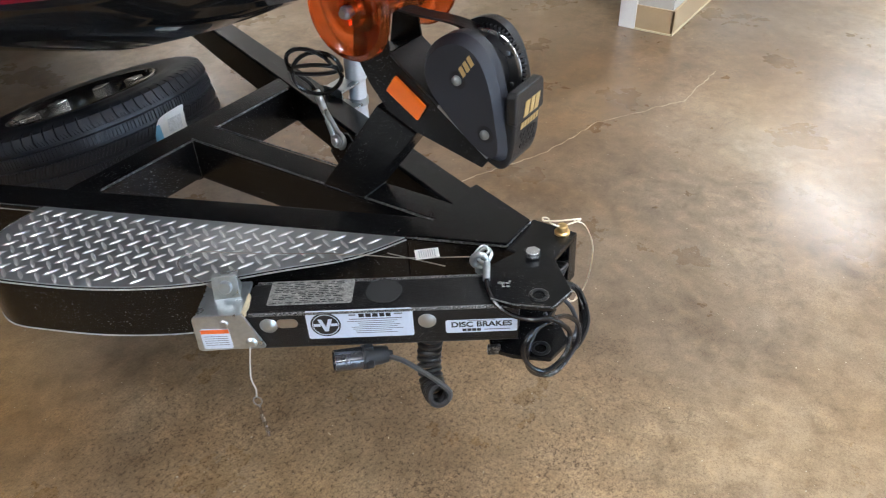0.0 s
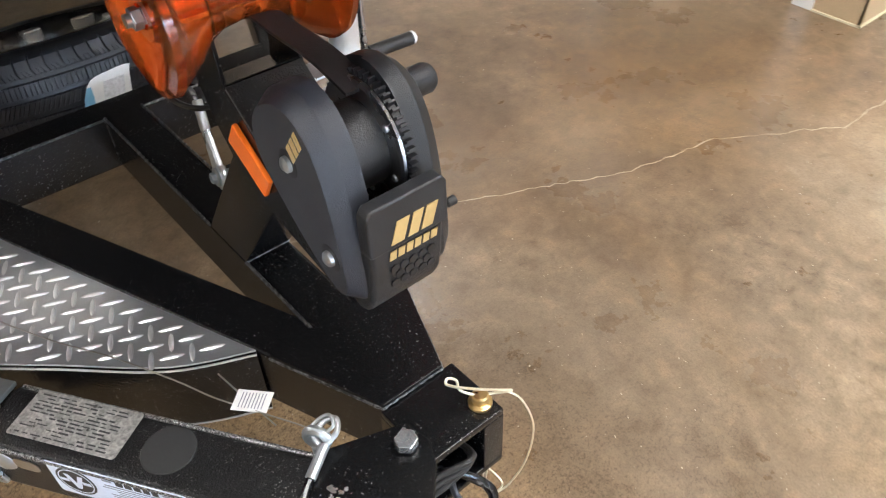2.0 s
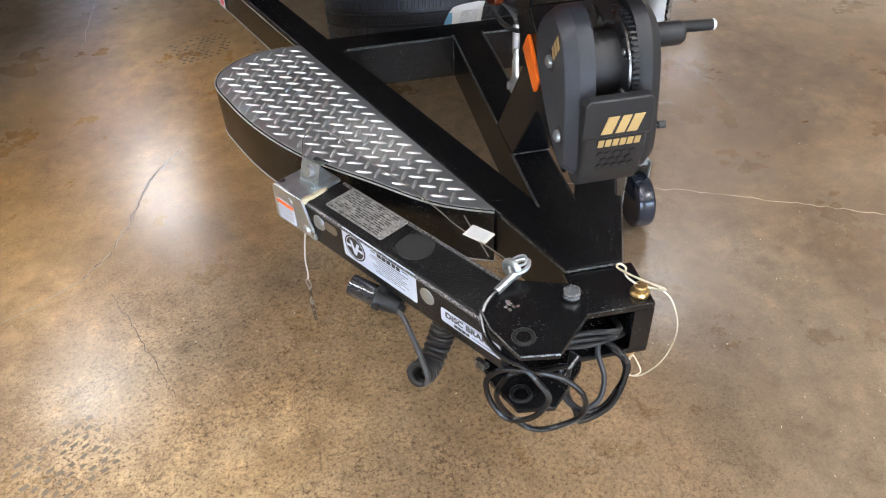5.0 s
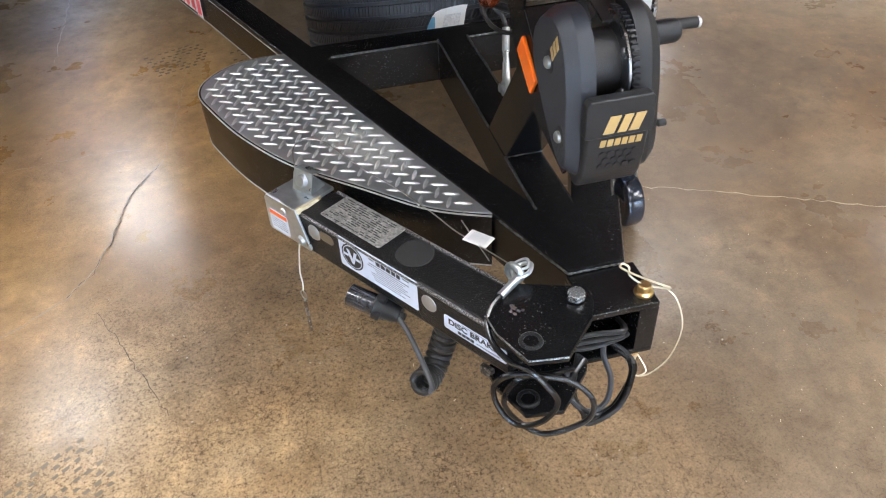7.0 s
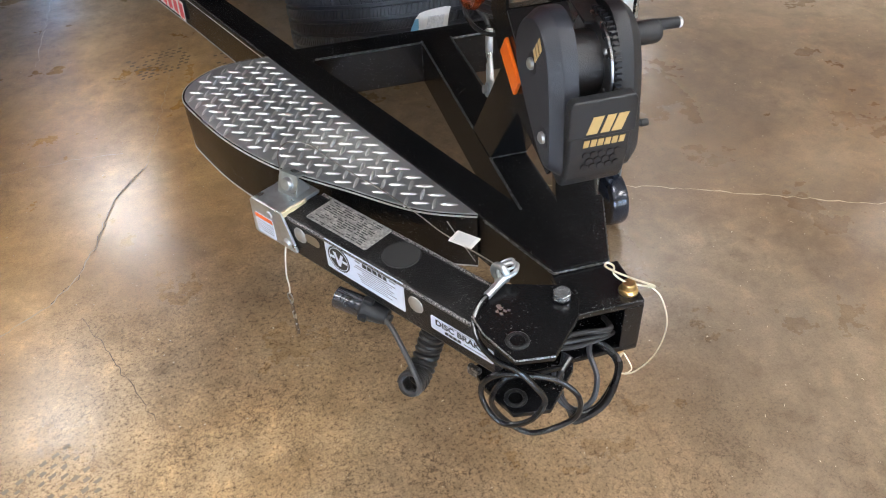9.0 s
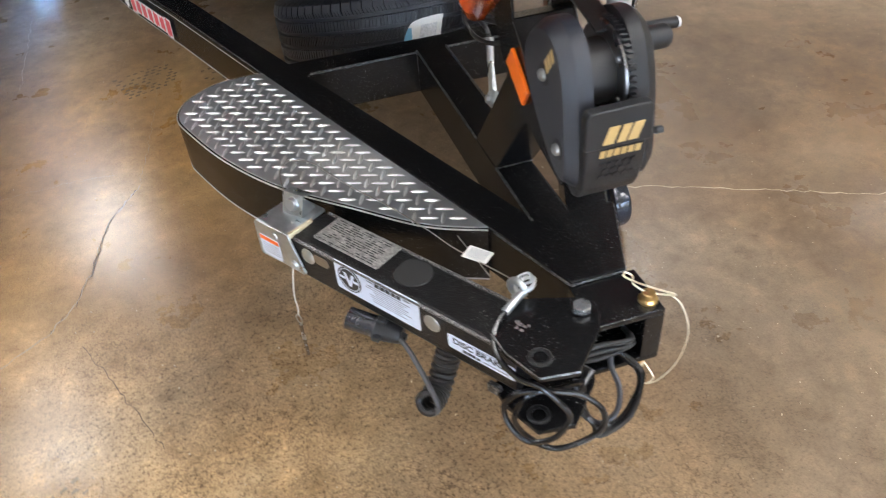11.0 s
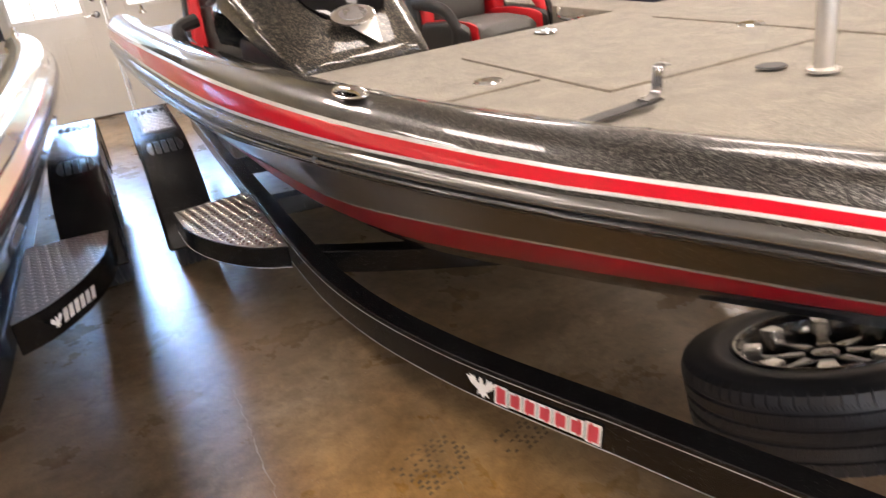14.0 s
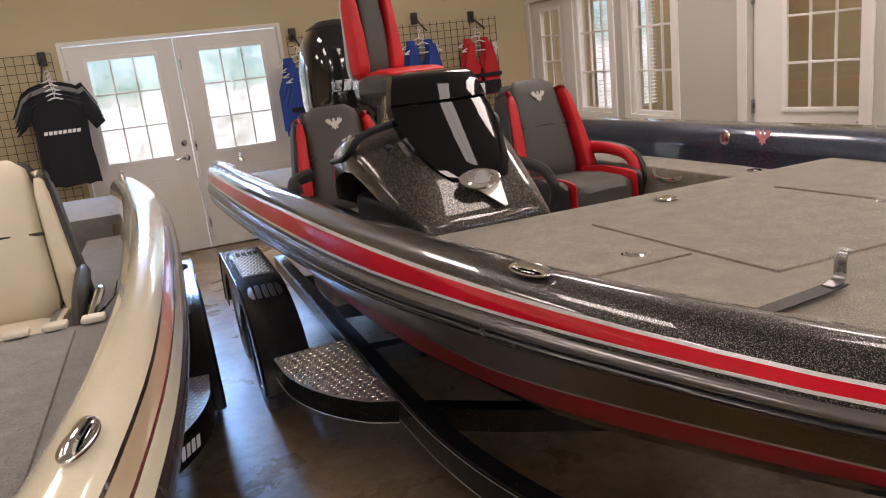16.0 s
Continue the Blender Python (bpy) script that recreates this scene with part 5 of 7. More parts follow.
part("plug", lathe([(0.0, 0.004), (0.017, 0.004), (0.0175, 0.0), (0.020, 0.0), (0.020, 0.050), (0.016, 0.054), (0.0, 0.054)], 28, PLUG), mat("shiny_plug_shell", (0.035, 0.036, 0.042), 0.12, metal=0.3, coat=1.0), tongue, "shiny black seven-pin plug")
part("plug_cap", join(lathe([(0.0, 0.050), (0.0215, 0.050), (0.0225, 0.054), (0.019, 0.060), (0.017, 0.085), (0.014, 0.098), (0.0, 0.098)], 20, PLUG), box((-0.027, -0.006, 0.052), (0.027, 0.006, 0.068), 0.003, PLUG), box((-0.006, -0.026, 0.052), (0.006, 0.026, 0.070), 0.003, PLUG), lathe([(0, 0.086), (0.0085, 0.086), (0.0065, 0.106), (0, 0.106)], 14, PLUG)), PLASTIC, tongue, "black strain-relief cap")
part("lower_lug_edge", box((0.066, 0.108, -0.118), (0.090, 0.118, -0.098), 0.003), WELDED, tongue)

# lock pin with clip and lanyards
PALE_WIRE = mat("pale_zinc_wire", (0.80, 0.72, 0.55), 0.3, metal=0.8)
pin = thing("lock_pin", "brass hinge lock pin with a wire clip on a thin lanyard", "pin", TR)
part("pin", lathe([(0, 0.019), (0.009, 0.018), (0.0105, 0.016), (0.0105, 0.006), (0.0150, 0.004), (0.0150, 0.0), (0.0100, 0.0), (0.0100, -0.128), (0.006, -0.136), (0, -0.136)], 24, pose(0.047, -0.006, 0.001)), BRASS, pin)
part("clip", sweep(smooth_path([(0.074, -0.030, 0.026), (0.056, -0.018, 0.030), (0.036, -0.002, 0.034), (0.022, 0.010, 0.038), (0.016, 0.019, 0.040), (0.022, 0.023, 0.041), (0.029, 0.016, 0.038), (0.027, 0.008, 0.030), (0.040, -0.001, 0.019), (0.052, -0.008, 0.016), (0.066, -0.018, 0.017), (0.076, -0.028, 0.021), (0.074, -0.030, 0.026)], 5), circle(0.0017, 7)), PALE_WIRE, pin, "bent wire safety clip")
part("lanyard", sweep(smooth_path([(0.070, -0.020, 0.020), (0.086, -0.036, 0.004), (0.096, -0.050, -0.045), (0.084, -0.052, -0.105), (0.056, -0.046, -0.145), (0.034, -0.036, -0.149), (0.038, -0.022, -0.136), (0.048, -0.014, -0.130)], 8), circle(0.0013, 6)), PALE_WIRE, pin, "thin steel lanyard")
part("lanyard", sweep(smooth_path([(0.046, -0.02, -0.125), (0.034, -0.030, -0.140), (0.040, -0.040, -0.150), (0.055, -0.040, -0.143), (0.050, -0.02, -0.128), (0.046, -0.02, -0.125)], 8), circle(0.0013, 6)), PALE_WIRE, pin)
pin2 = thing("hanging_pin", "steel coupler pin hanging from a thin cord", "pin", TG)
part("cord", sweep(smooth_path([(0.508, 0.128, -0.066), (0.514, 0.130, -0.095), (0.521, 0.132, -0.140), (0.517, 0.134, -0.165), (0.519, 0.135, -0.184)], 6), circle(0.0015, 6)), mat("pale_cord", (0.62, 0.60, 0.55), 0.8), pin2)
part("ring", sweep([(0.519 + 0.008 * math.cos(a), 0.136, -0.196 + 0.011 * math.sin(a)) for a in [2 * math.pi * i / 20 for i in range(20)]], circle(0.0013, 6), closed=True), WIRE, pin2)
part("pin", sweep([(0.519, 0.136, -0.208), (0.515, 0.139, -0.290)], circle(0.0034, 8)), STEEL, pin2)
tag = thing("cable_tag", "small white printed tag on a thin steel cable", "tag", TG)
part("cable", sweep(smooth_path([(0.108, 0.018, 0.030), (0.130, 0.014, 0.028), (0.188, 0.007, 0.024), (0.242, 0.001, 0.022), (0.30, -0.010, 0.022), (0.399, -0.023, 0.022), (0.481, -0.027, 0.022), (0.560, -0.036, 0.022), (0.609, -0.043, 0.022), (0.642, -0.035, 0.024), (0.653, -0.013, 0.026), (0.640, 0.016, 0.026), (0.600, 0.045, 0.022), (0.574, 0.055, 0.010)], 8), circle(0.0011, 6)), WIRE, tag)
part("cable", sweep([(0.27, -0.05, -0.004), (0.16, 0.008, 0.004)], circle(0.0011, 6)), WIRE, tag)
part("tag", box((-0.022, -0.015, 0), (0.022, 0.015, 0.0008), 0.0, pose(0.192, -0.004, 0.0245, 0, 0, 8)), PAPER, tag, smooth=False)
bars(tag, pose(0.192, -0.004, 0.0246, 0, 0, 98), [(0, 0.014 - 0.004 * k, 0.022, 0.0011) for k in range(8)], GREY_PRINT, z=0.0009)


# ---- winch ----
winch = thing("trailer_winch", "charcoal plastic-covered trailer winch on its post", "winch", TR)
COVER = [(0.222, 0.335), (0.212, 0.364), (0.182, 0.390), (0.142, 0.401), (0.108, 0.387), (0.087, 0.356), (0.074, 0.312), (0.066, 0.26), (0.060, 0.215), (0.064, 0.190), (0.085, 0.182), (0.125, 0.206), (0.178, 0.255), (0.214, 0.299)]
cov = [tuple(p)[:2] for p in smooth_path([(*p, 0) for p in COVER], 5, True)]


def shell(x_out, x_in, grow=0.0):
    """A domed cover: the outline lofted from its rim to a flat face drawn in."""
    cy, cz = 0.138, 0.296
    rows = []
    for f, t in ((1.0, 0.0), (1.0, 0.50), (0.992, 0.57), (0.895, 0.95), (0.875, 1.0)):
        x = x_in + (x_out - x_in) * t
        rows.append([(x, cy + (y - cy) * f, cz + (z - cz) * f) for y, z in cov])
    bm = loft(rows, True)
    bm.faces.new([v for v in list(bm.verts)[-len(cov):]])
    bm.faces.new([v for v in list(bm.verts)[:len(cov)]][::-1])
    return bm


part("side_cover", shell(-0.064, -0.024), PLASTIC_GREY, winch, "charcoal domed side cover", angle=25)
part("side_cover", shell(0.070, 0.038), PLASTIC, winch, "black domed gear cover", angle=25)
part("gear_housing", prism([(0.138 + (y - 0.138) * 1.0, 0.296 + (z - 0.296) * 1.0) for y, z in cov[14:62]] + [(0.138 + (y - 0.138) * 0.9, 0.296 + (z - 0.296) * 0.9) for y, z in cov[14:62]][::-1], 0.0345, 0.040, 0.0, YZ), PLASTIC, winch)
FP = [(0.062, 0.312), (0.052, 0.308), (0.0475, 0.298), (0.0465, 0.257), (0.050, 0.215), (0.056, 0.186), (0.066, 0.168), (0.080, 0.163), (0.102, 0.172), (0.118, 0.196), (0.074, 0.20), (0.068, 0.26), (0.066, 0.30)]
part("front_guard", prism(FP, -0.046, 0.046, 0.006, YZ, 4), PLASTIC, winch, "black front guard with gold marks")
part("guard_panel", prism([(-0.0495, 0.262), (-0.048, 0.257), (0.0475, 0.257), (0.049, 0.262), (0.0485, 0.306), (0.043, 0.314), (-0.043, 0.314), (-0.049, 0.306)], -0.0605, -0.0425, 0.003, basis((0, 0, 0), (1, 0, 0), (0, 0, 1), (0, -1, 0)), 3), PLASTIC, winch)
AXLE = basis((0, 0.140, 0.318), (0, 1, 0), (0, 0, 1), (1, 0, 0))
part("drum", lathe([(0, -0.026), (0.043, -0.026), (0.046, -0.022), (0.046, 0.020), (0, 0.020)], 48, AXLE), VINYL_BLACK, winch, "drum wound with black strap")
part("drum_flange", lathe([(0.044, 0.0195), (0.060, 0.0195), (0.064, 0.0180), (0.0685, 0.0195), (0.0695, 0.0225), (0.066, 0.0240), (0.044, 0.0240)], 64, AXLE), STEEL, winch, "bright steel drum flange")
GEAR = []
for i in range(56):
    a0 = 2 * math.pi * i / 56
    for k, r in ((0, 0.0685), (0.35, 0.0685), (0.45, 0.0745), (0.75, 0.0745), (0.85, 0.0685)):
        a = a0 + 2 * math.pi / 56 * k
        GEAR.append((0.140 + r * math.cos(a), 0.318 + r * math.sin(a)))
part("ring_gear", prism(GEAR, 0.0245, 0.0330, 0.0, YZ), INK, winch, "black toothed ring gear")
for i in range(6):
    a = radians(60 * i + 22)
    part("flange_rivet", lathe([(0, 0.003), (0.0036, 0.002), (0.0045, 0), (0, 0)], 12, basis((0.0195, 0.140 + 0.055 * math.cos(a), 0.318 + 0.055 * math.sin(a)), (0, 1, 0), (0, 0, 1), (-1, 0, 0))), ZINC, winch)
part("winch_base", prism([(0.100, 0.182), (0.200, 0.260), (0.197, 0.264), (0.096, 0.187)], -0.0515, -0.020, 0.0008, YZ), ZINC, winch, "zinc-plated winch base edge")
for (y, z) in ((0.146, 0.326), (0.094, 0.238)):
    # flat black disc painted for the shade in the bolt's recess
    part("bolt_recess", lathe([(0.0, 0.0006), (0.0150, 0.0006), (0.0160, 0.0), (0, 0)], 24, basis((-0.064, y, z), (0, 1, 0), (0, 0, 1), (-1, 0, 0))), INK, winch)
    part("cover_bolt", lathe([(0, 0.007), (0.005, 0.0065), (0.0085, 0.004), (0.009, 0), (0, 0)], 16, basis((-0.0645, y, z), (0, 1, 0), (0, 0, 1), (-1, 0, 0))), ZINC, winch)
# gold marks on the cover and the guard, kept as plain slanted shapes
GF = basis((0.0055, 0.0425, 0.2765), (1, 0, 0), (0, 0, 1), (0, -1, 0))
def slanted(x, w, h, s=0.35):
    return [(x - w / 2 - s * h / 2, -h / 2), (x + w / 2 - s * h / 2, -h / 2), (x + w / 2 + s * h / 2, h / 2), (x - w / 2 + s * h / 2, h / 2)]


for x, w in ((-0.0175, 0.0155), (0.0015, 0.0125), (0.0185, 0.0145)):
    part("gold_mark", prism(slanted(x, w, 0.0255), 0, 0.001, 0, GF), GOLD, winch, smooth=False)
GF2 = basis((0.0055, 0.0472, 0.2465), (1, 0, 0), (0, -0.083, 0.9965), (0, -0.9965, -0.083)) @ pose(0, 0, 0.0006)
for k in range(6):
    part("gold_mark", prism(slanted(-0.026 + 0.0104 * k, 0.0080, 0.0112, 0.12), 0, 0.001, 0, GF2), GOLD, winch, smooth=False)
# solid black hexagons give the dark of the vent holes; nothing is cut
part("vent", join(*[prism([(x + 0.0052 * math.cos(radians(60 * j + 30)), y + 0.0052 * math.sin(radians(60 * j + 30))) for j in range(6)], 0.0, 0.0012, 0, GF2 @ pose(-0.001, -0.0300, -0.0002)) for k in range(3) for x, y in [((i - 2) * 0.0118 + (0.0059 if k % 2 else 0), (1 - k) * 0.0104) for i in range(5 if k % 2 == 0 else 4)]]), INK, winch, "black hexagons standing in for vent holes", smooth=False)
CF = basis((-0.0642, 0.128, 0.352), (0, -0.62, 0.785), (0, 0.785, 0.62), (-1, 0, 0)) @ pose(0, 0, 0.0002) @ pose(0, 0, 0, 0, 0, 180)
for x in (-0.015, -0.002, 0.011):
    part("gold_mark", prism(slanted(x, 0.009, 0.016), 0, 0.0008, 0, CF), GOLD, winch, smooth=False)
part("crank_stub", lathe([(0, 0), (0.021, 0), (0.022, 0.004), (0.018, 0.012), (0.018, 0.075), (0.015, 0.081), (0, 0.081)], 24, basis((0.068, 0.190, 0.322), (0, 1, 0), (0, 0, 1), (1, 0, 0))), PLASTIC, winch)
part("lever", lathe([(0, 0), (0.006, 0), (0.004, 0.02), (0.0055, 0.022), (0.0055, 0.032), (0, 0.034)], 12, basis((0.052, 0.075, 0.245), (0, 1, 0), (0, 0, 1), (1, 0, 0))), PLASTIC, winch)
strap = part("strap", sweep(smooth_path([(0.02, 0.135, 0.378), (0.02, 0.20, 0.392), (0.02, 0.27, 0.395), (0.02, 0.325, 0.40)], 5), rect(0.032, 0.004)), VINYL_BLACK, winch, "black webbing strap")
part("strap_hook", sweep(smooth_path([(0.0, 0.33, 0.402), (-0.016, 0.345, 0.408), (-0.012, 0.362, 0.404), (0.01, 0.356, 0.40), (0.03, 0.345, 0.40)], 5), circle(0.006, 8)), ZINC, winch)

# bow roller
roller = thing("bow_roller", "translucent orange urethane bow roller on the winch post", "roller", TR)
RX_ = basis((0, 0.335, 0.425), (0, 1, 0), (0, 0, 1), (1, 0, 0))
prof = [(0.014, -0.100), (0.026, -0.100), (0.030, -0.092), (0.046, -0.094), (0.074, -0.110), (0.084, -0.107), (0.086, -0.098), (0.064, -0.066), (0.046, -0.046), (0.037, -0.026), (0.034, 0.0)]
part("roller_body", lathe(prof + [(r, -z) for r, z in prof[-2::-1]] + [(0.014, -0.100)], 48, RX_), ORANGE_ROLLER, roller)
part("axle", lathe([(0, -0.117), (0.007, -0.117), (0.007, -0.100), (0.0085, -0.100), (0.0085, 0.100), (0.010, 0.100), (0.010, 0.117), (0, 0.117)], 16, RX_), ZINC, roller)
part("axle_nut", prism(circle(0.012, 6), -0.111, -0.101, 0.001, RX_), ZINC, roller)

# safety cable with hook behind the post
safety = thing("safety_cable", "black coiled bow safety cable with zinc hook", "cable", TR)
pts = []
for i in range(62):
    a = 2 * math.pi * i / 24
    k = i // 24
    pts.append((0.030 * math.cos(a + 0.4 * k) - 0.01, 0.520 - 0.040 * math.cos(a) + 0.008 * k, 0.245 + (0.044 if k % 2 == 0 else 0.014) * math.sin(a) + 0.006 * k))
part("coil", sweep(pts, circle(0.0045, 8)), SOFT_RUBBER, safety)
part("drop", sweep(smooth_path([pts[-1], (0.0, 0.56, 0.215), (0.004, 0.548, 0.195), (0.004, 0.545, 0.185)], 6), circle(0.0048, 8)), SOFT_RUBBER, safety)
part("ferrule", sweep([(0.004, 0.545, 0.198), (-0.003, 0.524, 0.160)], circle(0.0072, 12)), ZINC, safety)
HK = Vector((-0.013, 0.486, 0.104))
hd = (HK - Vector((-0.003, 0.524, 0.160))).normalized()
hs = hd.cross(Vector((-1, 0, 0))).normalized()
eye = [Vector((-0.003, 0.524, 0.160)) - hs * 0.003] + [HK + hd * 0.0165 * math.cos(a) + hs * 0.0165 * math.sin(a) for a in [-2.5 + 5.0 * i / 20 for i in range(21)]] + [Vector((-0.003, 0.524, 0.160)) + hs * 0.003]
part("hook", sweep(eye, circle(0.0052, 8)), GALV, safety)
HB = basis(HK, hd, hs, hd.cross(hs).normalized())
part("hook_bolt", join(lathe([(0, -0.008), (0.014, -0.008), (0.014, 0.008), (0, 0.008)], 20, HB), prism(circle(0.0085, 6), -0.015, -0.008, 0.001, HB), prism(circle(0.0085, 6), 0.008, 0.015, 0.001, HB)), ZINC, safety)
part("tab", prism([(0.505, 0.02), (0.455, 0.085), (0.475, 0.115), (0.497, 0.11), (0.53, 0.06)], 0.002, 0.008, 0.001, YZ), BLACK, safety)

# swing jack on the port rail
jack = thing("tongue_jack", "galvanised swivel trailer jack with a small dark wheel", "trailer jack", Matrix.Translation((0.475, 0.80, 0)))
part("tube", lathe([(0, 0.985), (0.030, 0.985), (0.031, 0.98), (0.031, 0.55), (0.024, 0.54), (0.024, 0.30), (0.021, 0.30), (0.021, 0.17), (0, 0.17)], 28), JACK_WHITE, jack)
part("cap", lathe([(0, 1.005), (0.026, 1.005), (0.033, 0.995), (0.033, 0.965), (0.030, 0.965)], 28), JACK_WHITE, jack)
part("swivel_bracket", join(box((-0.10, -0.032, 0.475), (-0.094, 0.032, 0.555), 0.002), box((-0.10, -0.032, 0.545), (-0.024, 0.032, 0.551), 0.002), box((-0.10, -0.032, 0.478), (-0.020, 0.032, 0.484), 0.002), lathe([(0.024, 0.47), (0.028, 0.47), (0.028, 0.49), (0.024, 0.49)], 24)), GALV, jack)
part("fork", join(box((-0.034, -0.05, 0.06), (-0.029, 0.05, 0.20), 0.002), box((0.029, -0.05, 0.06), (0.034, 0.05, 0.20), 0.002), box((-0.034, -0.04, 0.185), (0.034, 0.04, 0.20), 0.002)), GALV, jack)
part("wheel", lathe([(0, -0.024), (0.05, -0.024), (0.06, -0.026), (0.073, -0.022), (0.076, -0.014), (0.076, 0.014), (0.073, 0.022), (0.06, 0.026), (0.05, 0.024), (0, 0.024)], 32, basis((0.012, -0.045, 0.076), (0, 1, 0), (0, 0, 1), (1, 0, 0))), BLUE_WHEEL, jack)
part("crank", sweep(smooth_path([(0, 0, 1.0), (0.0, -0.01, 1.02), (0.03, -0.10, 1.02), (-0.03, -0.13, 1.01), (-0.045, -0.135, 0.92), (-0.045, -0.137, 0.66), (-0.036, -0.138, 0.632)], 5), circle(0.006, 8)), STEEL, jack)
grip = part("grip", sweep([(-0.036, -0.138, 0.630), (0.062, -0.138, 0.626)], circle(0.013, 14)), PLASTIC, jack)
part("grip_end", lathe([(0, 0.0), (0.0125, 0.0), (0.0125, 0.006), (0.009, 0.009), (0, 0.009)], 16, basis((0.062, -0.138, 0.626), (0, 1, 0), (0, 0, 1), (1, 0, 0))), JACK_WHITE, grip)

# tyre tag
stk = thing("tyre_label", "white and blue paper label on the spare tyre", "label", TR)
LAB = TR @ pose(0.017, 1.456, -0.117, -15.6) @ pose(0, 0, 0.024)


def on_tyre(x, z, r=0.3450):
    """A point on the spare tyre's tread, by its sideways place and height."""
    return (x, -math.sqrt(r * r - x * x), z)


stk.matrix_basis = LAB
rows = []
for i in range(7):
    t = i / 6
    rows.append([on_tyre(-0.048 + 0.100 * t, -0.056 - 0.006 * t, 0.349), on_tyre(-0.039 + 0.097 * t, -0.036 - 0.004 * t), on_tyre(-0.028 + 0.094 * t, -0.014 + 0.002 * t, 0.3455), on_tyre(-0.017 + 0.089 * t, 0.001 + 0.006 * t - 0.004 * (2 * t - 1) ** 4, 0.3470)])
part("paper", loft(rows), PAPER, stk)
part("print", loft([[on_tyre(-0.052 + k * 0.008, -0.060, 0.3505), on_tyre(-0.042 + k * 0.0065, -0.036, 0.3468), on_tyre(-0.030 + k * 0.003, -0.016, 0.3472)] for k in range(4)]), BLUE_PRINT, stk)
part("print", loft([[on_tyre(x, -0.048, 0.3490), on_tyre(x + 0.012, -0.014, 0.3470)] for x in (-0.006, 0.006, 0.018, 0.030, 0.040)]), mat("faded_grey_print", (0.66, 0.67, 0.69), 0.7, var=0.4, scale=160), stk)


# ---- the boats ----
W_A = spline([(0.04, 0.03), (0.12, 0.17), (0.25, 0.315), (0.45, 0.475), (0.7, 0.625), (0.95, 0.745), (1.2, 0.845), (1.5, 0.932), (1.8, 0.998), (2.1, 1.046), (2.5, 1.094), (3.0, 1.136), (3.5, 1.168), (4.0, 1.203), (4.5, 1.232), (5.0, 1.256), (5.6, 1.282), (6.0, 1.29), (6.15, 1.27)])
BAND = spline([(0.0, 0.39), (0.8, 0.42), (1.2, 0.47), (1.6, 0.58), (2.0, 0.72), (2.5, 0.93), (3.2, 1.12), (4.2, 1.22), (6.2, 1.25)])
W_D = spline([(0.04, 0.0), (0.2, 0.15), (0.4, 0.335), (0.8, 0.572), (1.2, 0.755), (1.6, 0.89), (2.0, 0.97), (2.5, 1.013), (3.2, 1.057), (4.2, 1.082), (6.2, 1.08)])
W_E = spline([(0.04, 0.0), (0.25, 0.05), (0.4, 0.174), (0.8, 0.404), (1.2, 0.577), (1.6, 0.705), (2.0, 0.79), (2.5, 0.843), (3.2, 0.88), (4.2, 0.899), (6.2, 0.90)])
Z_D = spline([(0.0, 0.57), (0.4, 0.556), (0.8, 0.546), (1.2, 0.536), (1.6, 0.508), (2.0, 0.467), (2.5, 0.439), (3.2, 0.405), (4.2, 0.375), (6.2, 0.35)])
Z_E = spline([(0.0, 0.565), (0.25, 0.512), (0.4, 0.488), (0.8, 0.451), (1.2, 0.413), (1.6, 0.363), (2.0, 0.303), (2.5, 0.245), (3.2, 0.187), (4.2, 0.145), (6.2, 0.12)])
Z_K = spline([(0.0, 0.56), (0.3, 0.465), (0.5, 0.40), (0.8, 0.290), (1.2, 0.170), (1.6, 0.100), (2.0, 0.060), (3.0, 0.020), (6.2, 0.0)])
RED_PART = spline([(0.0, 0.34), (0.4, 0.40), (0.7, 0.58), (1.0, 0.80), (1.35, 1.0), (6.2, 1.0)])      # how much of its full width the red stripe keeps
KEEP_RED = spline([(0.0, 0.46), (0.4, 0.58), (1.0, 0.80), (2.0, 0.90), (3.5, 0.94), (6.2, 0.95)])  # share of the lower panel that is red
CAP = [(-0.205, 0.632, 9), (-0.190, 0.690, 9), (-0.125, 0.728, 0), (-0.055, 0.742, 0), (-0.014, 0.722, 0), (0.0, 0.701, 1), (0.003, 0.689, 2), (0.009, 0.646, 1), (0.010, 0.635, 3), (0.011, 0.620, 11),
       (0.017, 0.614, 11), (0.022, 0.604, 11), (0.024, 0.592, 11), (0.021, 0.581, 11), (0.014, 0.573, 4), (0.010, 0.569, 4), (0.017, 0.564, 4), (0.019, 0.557, 4), (0.016, 0.550, 4), (0.010, 0.546, 4), (0.013, 0.543, 4), (0.011, 0.537, 4), (0.004, 0.533, 10), (-0.002, 0.518, 10)]
BOW_DROP = spline([(0.0, 0.052), (0.2, 0.047), (0.4, 0.035), (0.6, 0.019), (0.75, 0.009), (0.95, 0.0), (1.2, 0.0), (6.2, 0.0)])   # the sheer dips towards the stem
STATIONS = [0.04, 0.07, 0.12, 0.18, 0.25, 0.34, 0.45, 0.57, 0.7, 0.82, 0.95, 1.08, 1.2, 1.35, 1.5, 1.65, 1.8, 1.95, 2.1, 2.3, 2.5, 2.75, 3.0, 3.3, 3.6, 4.0, 4.5, 5.0, 5.5, 5.9, 6.05, 6.15]


